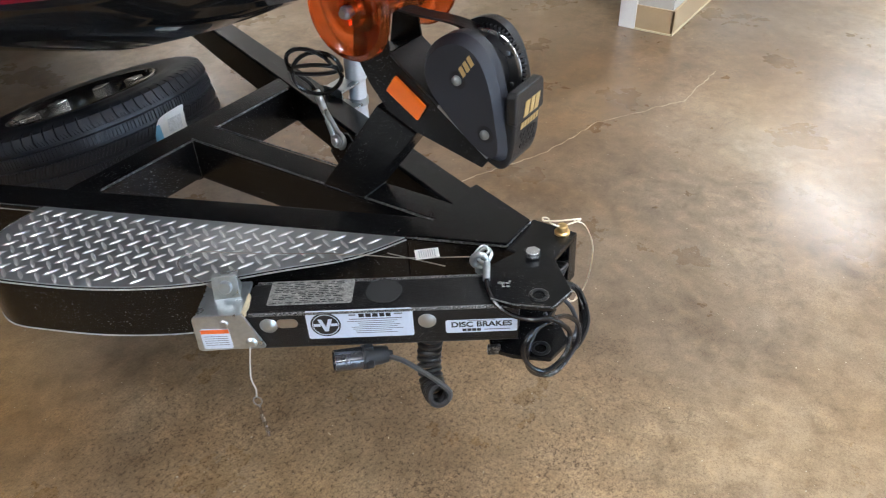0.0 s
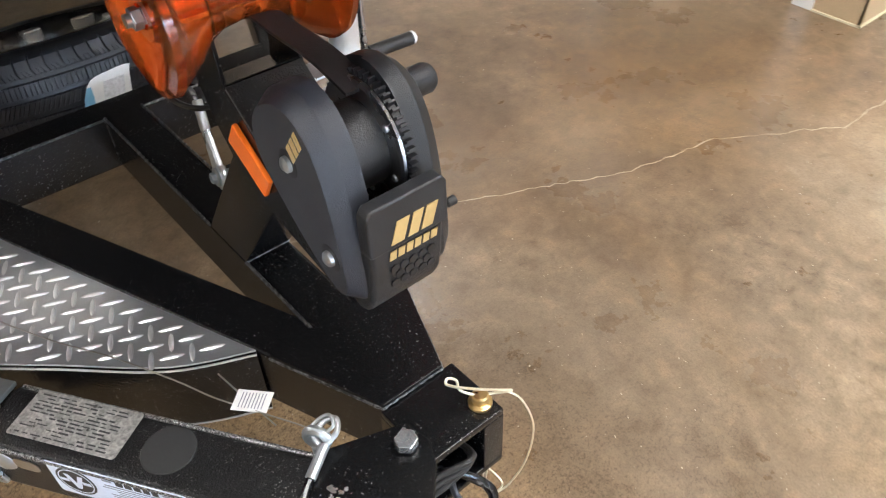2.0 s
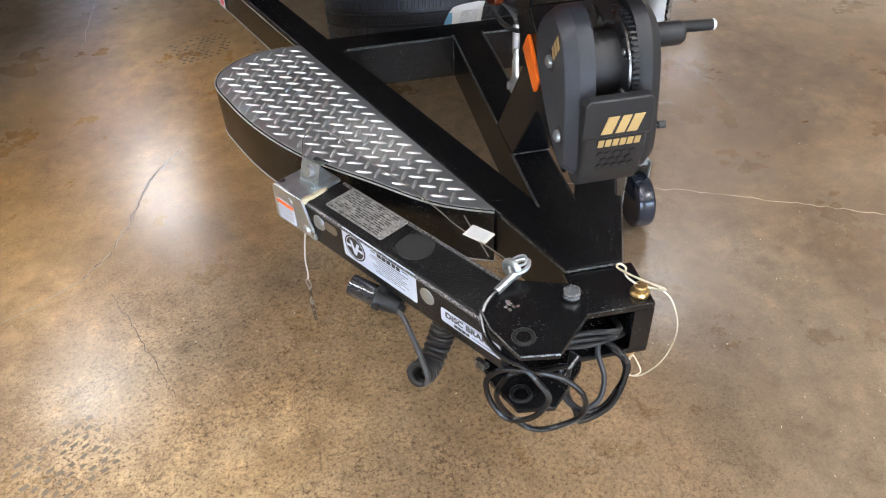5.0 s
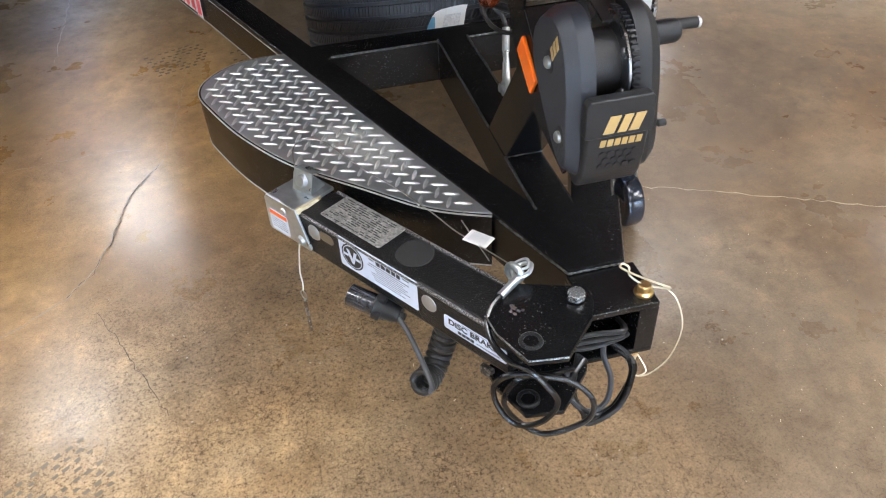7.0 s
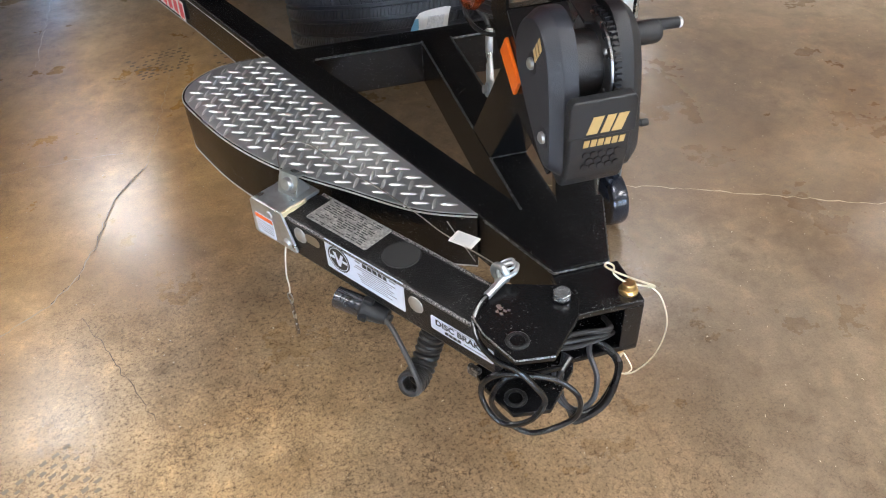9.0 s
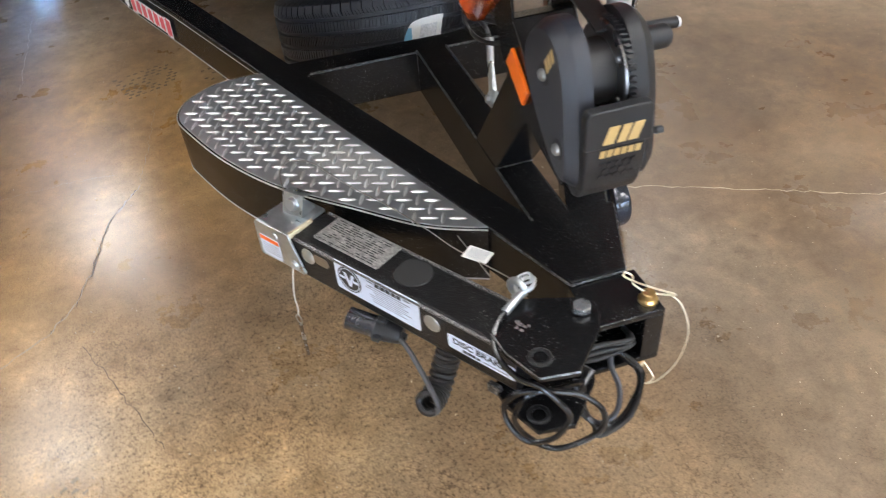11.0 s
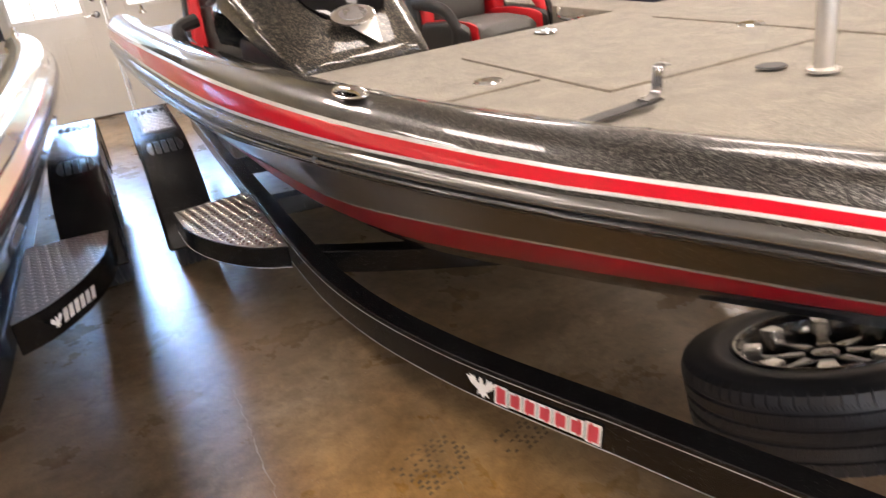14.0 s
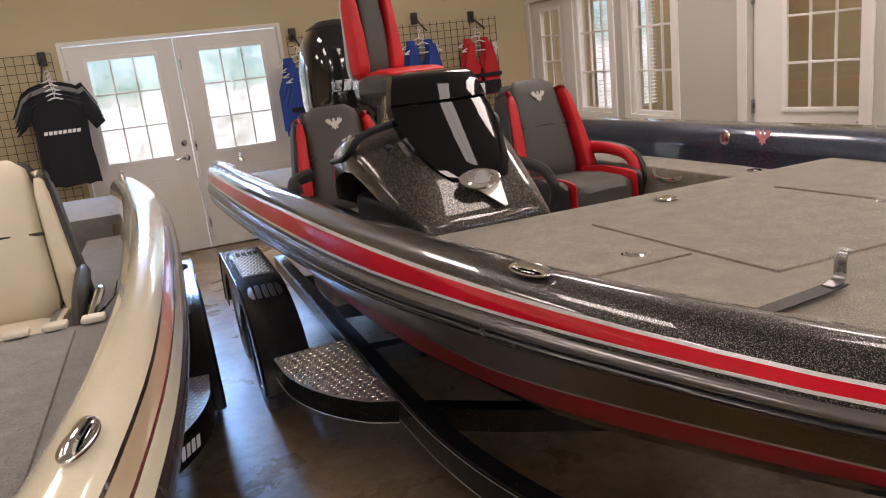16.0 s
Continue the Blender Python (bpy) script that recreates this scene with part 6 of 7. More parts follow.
def hull_row(y, side, wf=None, cap=None):
    w, row = (wf or W_A)(y), []
    for dx, z, _ in cap or CAP:
        if cap and dx < -0.03:
            dx *= 1 + 0.42 * min(1.0, max(0.0, (y - 2.5) / 1.8))
        if z < 0.701 and not cap:
            if dx > -0.01:
                u, k = 0.701 - z, RED_PART(y)
                low = 0.012 + 0.043 * k
                u = u if u <= 0.012 else 0.012 + (u - 0.012) * k if u <= 0.055 else low + (u - 0.055) * (0.183 - low) / 0.128
                z = 0.701 - u * BAND(y)
        row.append((side * max(0.0, w + dx), y, z if cap else z - BOW_DROP(y)))
    wide = w - W_A(y)
    xd, xe = W_D(y) + wide, W_E(y) + wide
    zd, ze, zk = Z_D(y), Z_E(y), Z_K(y)
    row += [(side * xd, y, zd), (side * max(0, xd - 0.005), y, zd - 0.0065), (side * max(0, xd - 0.005 + (xe - xd + 0.005) * KEEP_RED(y)), y, zd - 0.0065 + (ze - zd + 0.0065) * KEEP_RED(y)), (side * xe, y, ze), (side * max(0, xe - 0.03), y, ze - 0.028 * min(1.0, xe / 0.17))]
    xs, zs = max(0, xe - 0.03), (ze - 0.03 - zk) * (1 if xe > 0.03 else 0)
    row += [(side * xs * 0.57, y, zk + zs * 0.62), (side * xs * 0.55, y, zk + zs * 0.62 - 0.012 * min(1.0, xs / 0.2)), (0.0, y, zk)]      # a strake runs along the bottom
    return row


def hull_bm(side, wf=None, cap=None):
    mats = [m for *_, m in cap or CAP] + [7, 8, 5, 5, 5, 5, 5]
    bm = loft([hull_row(y, side, wf, cap) for y in STATIONS], False, False, mats)
    bmesh.ops.remove_doubles(bm, verts=bm.verts, dist=1e-5)
    return bm


def boat_shell(root, mats, deck_mat, hatches, deck_aft=2.79, wf=None, cap=None):
    own = wf or W_A
    inner = -(cap or CAP)[0][0] - 0.005          # from the gunwale's edge in to the deck

    def half(y, more=0.0):
        return own(y) - inner - more

    for side in (-1, 1):
        part("hull_side", hull_bm(side, wf, cap), mats, root, angle=52)
    rows = [hull_row(6.15, 1, wf, cap), hull_row(6.15, -1, wf, cap)]
    bm = loft([[(x, y, min(z, 0.62)) for x, y, z in r] for r in rows])
    part("transom", bm, mats[6], root)
    pts = [(half(y), y) for y in STATIONS if 0.3 <= y < deck_aft] + [(half(deck_aft), deck_aft)]
    pts = pts + [(-x, y) for x, y in pts[::-1]]
    part("front_deck", prism(pts, 0.585, 0.6305, 0.0), deck_mat, root, "carpeted front deck", smooth=False)
    for a, b, c, d in hatches:
        part("hatch", box((a, c, 0.626), (b, d, 0.637), 0.004), deck_mat, root, "carpeted hatch lid")
    back = [(half(y), y) for y in (4.85, 5.2, 5.6, 6.0)]
    part("rear_deck", prism(back + [(-x, y) for x, y in back[::-1]], 0.585, 0.632, 0.004), deck_mat, root, "carpeted rear deck", smooth=False)
    mid = [(half(y, 0.13), y) for y in (deck_aft, 3.2, 3.7, 4.3, 4.85)]
    part("cockpit_floor", prism(mid + [(-x, y) for x, y in mid[::-1]], 0.25, 0.27), deck_mat, root, smooth=False)
    part("bulkhead", box((-half(deck_aft, 0.12), deck_aft - 0.02, 0.27), (half(deck_aft, 0.12), deck_aft, 0.585)), deck_mat, root, smooth=False)
    part("bulkhead", box((-half(4.85, 0.12), 4.85, 0.27), (half(4.85, 0.12), 4.87, 0.585)), deck_mat, root, smooth=False)
    for side in (-1, 1):
        rows = [[(side * half(y, 0.005), y, 0.632), (side * half(y, 0.03), y, 0.42), (side * half(y, 0.13), y, 0.25)] for y in (deck_aft, 3.2, 3.7, 4.3, 4.86)]
        part("cockpit_side", loft(rows), mats[9] if len(mats) > 9 else mats[0], root)


def cleat(root, m, name="cleat", s=1.0):
    """A flush chrome pull-up cleat: an oval dish with a raised bar."""
    rim = [(0.062 * s * math.cos(a), 0.024 * s * math.sin(a)) for a in [2 * math.pi * i / 28 for i in range(28)]]
    c = part(name, prism(rim, 0, 0.006, 0.002, m), CHROME, root, "polished oval deck cleat")
    part("cleat_bar", sweep(smooth_path([Vector((-0.055 * s, 0, 0.006)), Vector((-0.03 * s, 0, 0.013)), Vector((0.03 * s, 0, 0.013)), Vector((0.055 * s, 0, 0.006))], 5), [(0.010 * a, 0.007 * b) for a, b in circle(1.0, 10)]), CHROME, c, m=m)


BM = TR
boat = thing("bass_boat", "black and red metal-flake bass boat on its trailer", "boat", BM)
HULL_MATS = [FLAKE_BLACK, FLAKE_WHITE, FLAKE_RED, FLAKE_GREY, RUB, GEL_BLACK, GEL_BLACK, LINE_GREY, DARK_RED, FLAKE_BLUE, HULL_BAND, SILVER_BAND]
boat_shell(boat, HULL_MATS, CARPET, [(-0.385, 0.32, 1.742, 2.50), (0.34, 0.76, 1.55, 2.5), (-0.78, -0.405, 2.0, 2.55), (-0.60, 0.60, 0.98, 1.395)])
cleat(boat, basis((-0.955, 1.80, 0.741), (0.21, -0.975, 0), (0.95, 0.2, 0.22), (-0.2, 0, 0.98)))
part("bow_light", lathe([(0, 0.017), (0.30, 0.0155), (0.62, 0.011), (0.88, 0.004), (1.0, 0.0), (0, 0)], 32, basis((-0.650, 0.727, 0.688), (0.47, -0.88, 0), (0.10, 0.05, 0.99), (-0.87, -0.47, 0.11)) @ Matrix.Diagonal((0.040, 0.0165, 1, 1))), CHROME, boat, "polished domed bow light")
part("strap", sweep(smooth_path([(-0.70, 1.545, 0.640), (-0.55, 1.555, 0.643), (-0.42, 1.57, 0.645), (-0.395, 1.573, 0.647)], 4), rect(0.040, 0.003)), VINYL_BLACK, boat, "black webbing rod strap")
part("strap_buckle", sweep(smooth_path([(-0.43, 1.57, 0.648), (-0.395, 1.575, 0.655), (-0.388, 1.577, 0.69), (-0.380, 1.579, 0.708), (-0.362, 1.58, 0.708)], 5), rect(0.026, 0.003)), STEEL, boat, "small upright steel strap hook")
for x, y in ((-0.503, 2.097), (0.0, 2.631), (0.33, 2.05)):
    lt = part("hatch_latch", lathe([(0, 0.006), (0.026, 0.006), (0.028, 0.003), (0.036, 0.0035), (0.040, 0.0), (0, 0)], 28, pose(x, y, 0.637)), CHROME, boat, "round chrome hatch latch")
ped = part("seat_post", lathe([(0, 0.60), (0.021, 0.60), (0.021, 0.004), (0.034, 0.0), (0.034, -0.006), (0, -0.006)], 28, pose(-0.03, 1.49, 0.643)), mat("polished_tube", (0.7, 0.68, 0.64), 0.25, metal=0.7), boat, "bare seat pedestal post on the front deck")
part("deck_socket", lathe([(0, 0.003), (0.03, 0.003), (0.034, 0.0), (0, 0)], 24, pose(-0.05, 1.61, 0.637)), INK, boat)
part("foot_recess", prism([(0.17 + 0.24 * math.cos(a), 0.93 + 0.11 * math.sin(a)) for a in [2 * math.pi * i / 28 for i in range(28)]], 0.6302, 0.6385, 0.003), mat("dark_recess", (0.03, 0.028, 0.026), 0.8), boat, "dark recessed foot pedal tray")


# ---- helm console, seats, motor ----
def ring_points(x0, x1, y, top, zl, zr, n=26):
    """A rounded cross-section: up from zl at x0, over the top and down to zr at x1."""
    out = []
    for i in range(n + 1):
        a = math.pi * (1 - i / n)
        c, s = math.cos(a), math.sin(a)
        k = math.copysign(abs(c) ** 0.42, c)
        base_z = zl + (zr - zl) * (k + 1) / 2
        out.append(((x0 + x1) / 2 + (x1 - x0) / 2 * k, y, base_z + (top - base_z) * (s ** 0.42) * (1 - 0.10 * max(0.0, -k) ** 2)))
    return out


console = thing("helm_console", "black metal-flake helm console with smoked windshield", "console", BM)
rows = [ring_points(*r) for r in ((-0.80, -0.36, 2.795, 0.642, 0.61, 0.60), (-0.835, -0.355, 2.82, 0.690, 0.635, 0.585), (-0.875, -0.35, 2.88, 0.765, 0.675, 0.57), (-0.915, -0.345, 2.96, 0.850, 0.735, 0.55), (-0.945, -0.335, 3.05, 0.925, 0.80, 0.52), (-0.965, -0.33, 3.13, 0.968, 0.84, 0.48), (-0.97, -0.33, 3.22, 0.985, 0.84, 0.45), (-0.96, -0.33, 3.42, 0.982, 0.80, 0.45), (-0.95, -0.34, 3.52, 0.94, 0.75, 0.45), (-0.94, -0.35, 3.55, 0.80, 0.70, 0.45))]
part("console_body", loft(rows, False, True), FLAKE_COARSE, console, angle=30)
ws = []
for t, y, z, x0, x1, dy in ((0.0, 2.872, 0.782, -0.668, -0.470, 0.02), (0.15, 2.893, 0.83, -0.722, -0.440, 0.035), (0.4, 2.950, 0.92, -0.775, -0.425, 0.05), (0.65, 3.010, 1.01, -0.800, -0.425, 0.06), (0.78, 3.035, 1.050, -0.800, -0.435, 0.06), (0.80, 3.026, 1.058, -0.800, -0.435, 0.06), (0.9, 3.055, 1.110, -0.785, -0.445, 0.06), (0.97, 3.085, 1.143, -0.768, -0.455, 0.055), (1.0, 3.13, 1.158, -0.752, -0.470, 0.05), (1.02, 3.26, 1.165, -0.742, -0.480, 0.04)):
    row = []
    for i in range(11):
        a = i / 10
        row.append((x0 + (x1 - x0) * a, y + dy * (2 * a - 1) ** 2, z))
    row += [(x1 + 0.010, y + dy + 0.07 * min(1, t * 3), z - 0.01)]
    row = [(x0 - 0.004, y + dy + 0.05 * min(1, t * 3), z - 0.01)] + row
    ws.append(row)
part("windshield", loft(ws), TINT, console, "smoked acrylic windshield")
part("console_base", prism([(-0.86, 2.86), (-0.40, 2.86), (-0.38, 3.5), (-0.88, 3.5)], 0.275, 0.72, 0.03), VINYL_BLACK, console)
part("console_vee", prism([(-0.662, 0.022), (-0.512, 0.022), (-0.528, -0.118), (-0.540, -0.122)], 0, 0.006, 0.002, Matrix.Translation((0, 2.868, 0.776)) @ pose(0, 0, 0, 48)), mat("silver_nose_panel", (0.80, 0.78, 0.72), 0.25, metal=0.35), console, "white nose panel")
part("nose_badge", lathe([(0, 0.012), (0.050, 0.012), (0.056, 0.008), (0.056, 0.0), (0, 0)], 36, Matrix.Translation((-0.598, 2.843, 0.782)) @ pose(0, 0, 0, 40) @ Matrix.Diagonal((1.35, 0.8, 1, 1))), CHROME, console, "oval chrome badge")
part("badge_face", lathe([(0, 0.014), (0.036, 0.014), (0.036, 0.011), (0, 0.011)], 36, Matrix.Translation((-0.598, 2.843, 0.782)) @ pose(0, 0, 0, 40) @ Matrix.Diagonal((1.35, 0.8, 1, 1))), STEEL, console)
part("visor_edge", sweep(smooth_path([(-0.955, 3.45, 0.86), (-0.968, 3.22, 0.885), (-0.962, 3.13, 0.915), (-0.935, 3.10, 0.955), (-0.88, 3.10, 0.978), (-0.80, 3.11, 0.992)], 6), [(0.016 * a, 0.011 * b) for a, b in circle(1, 10)]), PLASTIC, console)
part("screw_cap", lathe([(0, 0.010), (0.011, 0.009), (0.014, 0.0), (0, 0)], 16, Matrix.Translation((-0.845, 3.035, 0.918)) @ pose(0, 0, 0, 46)), INK, console)
part("grab_edge", sweep(smooth_path([(-0.36, 3.20, 0.93), (-0.335, 3.26, 0.955), (-0.33, 3.40, 0.955), (-0.35, 3.50, 0.92)], 6), circle(0.022, 8)), PLASTIC, console)


def pad(w, d, h, r, m, taper=1.0, crown=0.02):
    """A soft cushion: a rounded slab with a crowned top."""
    rows = []
    for t in (0.0, 0.06, 0.16, 0.5, 0.84, 0.94, 1.0):
        k = 1 - (2 * t - 1) ** 2
        inset = r * (1 - min(1, math.sqrt(max(0, 1 - (max(0, abs(2 * t - 1) - 0.68) / 0.32) ** 2))))
        ww = (w + (taper - 1) * w * t) / 2 - inset
        hh = h / 2 - inset * 0.8
        row = []
        for i in range(20):
            a = 2 * math.pi * i / 20
            c, s = math.cos(a), math.sin(a)
            x = ww * math.copysign(abs(c) ** 0.45, c)
            z = hh * math.copysign(abs(s) ** 0.55, s) + (crown * k if s > 0 else 0)
            row.append((x, d * (t - 0.5), z))
        rows.append(row)
    bm = loft(rows, True, True)
    bm.transform(m)
    return bm


def emblem(m, s, parent, material):
    """A plain spread-wing shape."""
    pts = [(0, -1.0), (0.22, -0.62), (0.55, -0.80), (0.36, -0.40), (0.62, -0.22), (1.0, 0.05), (1.30, 0.62), (1.02, 0.50), (1.0, 0.80), (0.74, 0.58), (0.62, 0.80), (0.46, 0.42), (0.30, 0.18), (0.16, 0.30), (0.20, 0.55), (0.0, 0.78)]
    pts = pts + [(-x, y) for x, y in pts[-2:0:-1]]
    return part("emblem", prism([(x * s, y * s) for x, y in pts], 0, 0.0015, 0, m), material, parent, smooth=False)


def boat_seat(name, label, m, main, side, group, arm=1, mark=True):
    root = thing(name, label, "boat seat", m, group)
    part("seat_box", box((-0.24, -0.20, -0.28), (0.24, 0.24, -0.05), 0.02), CARPET_GREY, root)
    part("cushion", pad(0.37, 0.48, 0.16, 0.05, pose(0, -0.04, 0.03)), main, root, "padded seat cushion")
    dark = VINYL_BLACK
    for s in (-1, 1):
        part("cushion_side", pad(0.075, 0.46, 0.19, 0.035, pose(s * 0.235, -0.03, 0.03)), dark, root)
        part("cushion_stripe", pad(0.030, 0.47, 0.185, 0.012, pose(s * 0.192, -0.036, 0.034)), side, root)
    back = pose(0, 0.20, 0.08, 90 - 16)
    part("backrest", pad(0.36, 0.58, 0.12, 0.05, back @ pose(0, 0.29, -0.02), 0.80), main, root, "padded backrest")
    part("back_seam", sweep([(-0.17, 0.30, 0.045), (0, 0.305, 0.058), (0.17, 0.30, 0.045)], circle(0.006, 6)), VINYL_BLACK, root, m=back)
    for s in (-1, 1):
        part("back_wing", pad(0.085, 0.54, 0.15, 0.04, back @ pose(s * 0.202, 0.25, 0.004, 0, 0, s * 6), 0.50), side, root, "coloured side bolster")
        part("back_edge", pad(0.040, 0.54, 0.13, 0.018, back @ pose(s * 0.236, 0.25, -0.012, 0, 0, s * 8), 0.6), dark, root)
    part("back_shell", pad(0.47, 0.60, 0.06, 0.03, back @ pose(0, 0.28, -0.075), 0.70), VINYL_BLACK, root)
    for s in (-1, 1):
        part("armrest", sweep(smooth_path([(s * 0.26, 0.20, 0.23), (s * 0.265, 0.04, 0.225), (s * 0.265, -0.12, 0.195), (s * 0.26, -0.19, 0.11), (s * 0.255, -0.16, 0.02)], 6), [(0.024 * a, 0.032 * b) for a, b in circle(1, 12)]), side if s == arm else VINYL_BLACK, root, "curved armrest")
        if s == arm:
            part("armrest_shell", sweep(smooth_path([(s * 0.285, 0.20, 0.225), (s * 0.292, 0.04, 0.222), (s * 0.292, -0.13, 0.188), (s * 0.288, -0.205, 0.10), (s * 0.282, -0.17, 0.0)], 6), [(0.022 * a, 0.036 * b) for a, b in circle(1, 12)]), VINYL_BLACK, root)
    if mark:
        emblem(back @ pose(0, 0.47, 0.062), 0.036, root, mat("silver_thread", (0.55, 0.53, 0.47), 0.6))
    return root


S1 = boat_seat("driver_seat", "charcoal and red vinyl boat seat behind the console", BM @ pose(-0.72, 4.10, 0.42), VINYL_GREY, VINYL_RED, "cockpit seats", arm=0)
part("throttle_pad", sweep(smooth_path([(-0.33, -0.22, 0.10), (-0.335, -0.25, 0.28), (-0.33, -0.24, 0.34), (-0.25, -0.22, 0.36)], 6), circle(0.030, 10)), VINYL_BLACK, S1)
S2 = boat_seat("passenger_seat", "charcoal and red vinyl passenger boat seat", BM @ pose(0.44, 4.00, 0.42, 0, 0, 6), VINYL_GREY, VINYL_RED, "cockpit seats", arm=1)
pro = thing("pedestal_seat", "red and charcoal fishing seat on a post", "boat seat", BM @ pose(-0.07, 5.24, 1.12, 0, 0, 13))
part("cushion", pad(0.46, 0.40, 0.13, 0.05, pose(0, -0.04, 0.0)), VINYL_GREY, pro)
part("cushion_edge", pad(0.42, 0.36, 0.05, 0.02, pose(0.02, -0.05, 0.060)), VINYL_RED, pro)
part("backrest", pad(0.19, 0.62, 0.11, 0.04, pose(-0.06, 0.15, 0.06, 84) @ pose(0, 0.31, 0.01), 0.8), VINYL_GREY, pro)
for s in (-1, 1):
    part("back_wing", pad(0.11, 0.56, 0.14, 0.05, pose(-0.06, 0.15, 0.06, 84) @ pose(s * 0.128, 0.27, 0.02), 0.45), VINYL_RED, pro)
part("back_shell", pad(0.37, 0.62, 0.06, 0.03, pose(-0.06, 0.15, 0.06, 84) @ pose(0, 0.31, -0.06), 0.7), mat("pale_grey_shell", (0.30, 0.36, 0.37), 0.4), pro)
part("post", lathe([(0, 0.0), (0.03, 0.0), (0.03, -0.50), (0, -0.50)], 20), STEEL, pro)

motor = thing("outboard_motor", "gloss black outboard motor on the transom", "outboard motor", BM @ pose(-0.06, 6.55, 0.0))
rows = []
for z, w, y0, y1 in ((0.55, 0.20, 0.02, 0.34), (0.70, 0.25, -0.02, 0.46), (0.85, 0.30, -0.06, 0.56), (1.05, 0.325, -0.08, 0.62), (1.30, 0.32, -0.08, 0.62), (1.50, 0.285, -0.06, 0.58), (1.62, 0.22, -0.02, 0.50), (1.67, 0.14, 0.06, 0.38), (1.68, 0.04, 0.14, 0.26)):
    rows.append([(w * math.copysign(abs(math.cos(a)) ** 0.7, math.cos(a)), (y0 + y1) / 2 + (y1 - y0) / 2 * math.copysign(abs(math.sin(a)) ** 0.7, math.sin(a)), z) for a in [2 * math.pi * i / 28 for i in range(28)]])
part("cowl", loft(rows, True, True), COWL, motor, angle=45)
part("cowl_cap", loft([[(x * 1.01, y * 1.0, z + 0.004) for x, y, z in r] for r in rows[6:]], True, True), PLASTIC, motor)
part("mid_section", box((-0.10, 0.02, -0.2), (0.10, 0.30, 0.56), 0.03), COWL, motor)
part("skeg", prism([(0.04, -0.18), (0.26, -0.18), (0.20, -0.322), (0.12, -0.322)], -0.012, 0.012, 0.004, YZ), COWL, motor)
part("bracket", box((-0.16, -0.42, 0.18), (0.16, 0.06, 0.62), 0.03), COWL, motor)
part("cowl_mark", join(*[prism(slanted(-0.05 + 0.075 * k, 0.055, 0.085, 0.25), 0, 0.002, 0, basis((-0.06, -0.088, 1.16), (1, 0, 0), (0, 0, 1), (0, -1, 0))) for k in range(3)]), STEEL, motor, smooth=False)

part("side_shelf", prism([(0.70, 2.83), (0.90, 2.83), (0.955, 3.3), (0.985, 4.0), (0.99, 4.84), (0.80, 4.84)], 0.28, 0.56, 0.02), CARPET, boat, "carpeted side shelf")
part("shelf_latch", lathe([(0, 0.006), (0.022, 0.006), (0.024, 0.003), (0.030, 0.0035), (0.033, 0.0), (0, 0)], 28, pose(0.86, 3.15, 0.561)), CHROME, boat)
# stern light, rail grips and side marks
part("stern_light", lathe([(0, 0.055), (0.010, 0.05), (0.012, 0.02), (0.022, 0.014), (0.024, 0.0), (0, 0)], 16, pose(-1.06, 5.95, 0.735)), CHROME, boat)
part("grab_handle", sweep(smooth_path([(0.742, 3.72, 0.550), (0.715, 3.67, 0.518), (0.712, 3.56, 0.508), (0.733, 3.48, 0.522)], 6), circle(0.011, 8)), CHROME, boat, "curved chrome grab handle")
emblem(basis((0.941, 3.18, 0.70), (0, -1, 0), (0.12, 0, 0.99), (-0.99, 0, 0.12)), 0.04, boat, mat("pink_decal", (0.75, 0.30, 0.32), 0.4))
part("drain_fitting", lathe([(0, 0.005), (0.03, 0.004), (0.036, 0.0), (0, 0)], 20, basis((0.938, 3.42, 0.69), (0, -1, 0), (0.12, 0, 0.99), (-0.99, 0, 0.12))), CHROME, boat)

# decal on the starboard rail: bird shape and letter-like blocks in white and red
rd = Vector((-0.745 + 0.60, 1.85 - 1.49, 0)).normalized()
DEC = TR @ basis((-0.678, 1.68, -0.060), -rd, (0, 0, 1), (-rd.y, rd.x, 0)) @ pose(0, 0, 0.004)
decal = thing("rail_decal", "red and white decal on the black trailer rail", "decal", DEC)
PINK = mat("pink_red_print", (0.66, 0.07, 0.09), 0.45)
for k in range(7):
    tall = 0.060 if k in (0, 6) else 0.050
    part("outline", prism(slanted(-0.110 + 0.0445 * k, 0.0425, tall, 0.14), 0, 0.0004), PAPER, decal, smooth=False)
    part("mark", join(prism(slanted(-0.110 + 0.0445 * k, 0.029, tall - 0.014, 0.14), 0.0005, 0.0009), prism(slanted(-0.110 + 0.0445 * k + (0.006 if k % 2 else -0.006), 0.007, tall - 0.002, 0.14), 0.0005, 0.0009)), PINK, decal, smooth=False)
emblem(pose(-0.172, 0.006, 0), 0.036, decal, PAPER)


# ---- neighbouring cream boat on its trailer ----
WB = Matrix.Translation((-2.768, 0.0, 0)) @ TR
W_C = spline([(0.04, 0.03), (0.12, 0.20), (0.25, 0.42), (0.6, 0.76), (1.0, 0.94), (1.36, 1.043), (1.55, 1.072), (1.8, 1.103), (2.2, 1.132), (2.8, 1.152), (3.6, 1.165), (4.6, 1.155), (5.4, 1.115), (6.15, 1.04)])
CAP_C = [(-0.152, 0.632, 0), (-0.148, 0.664, 0), (-0.134, 0.700, 1), (-0.130, 0.7045, 0), (-0.107, 0.722, 0), (-0.076, 0.728, 0), (-0.050, 0.7205, 0), (-0.034, 0.708, 0), (-0.0255, 0.698, 1), (-0.0215, 0.6925, 2), (-0.004, 0.668, 1), (-0.001, 0.6625, 0), (0.006, 0.65, 0), (0.012, 0.632, 4), (0.020, 0.622, 4), (0.021, 0.600, 5), (0.010, 0.585, 5), (0.004, 0.54, 5)]
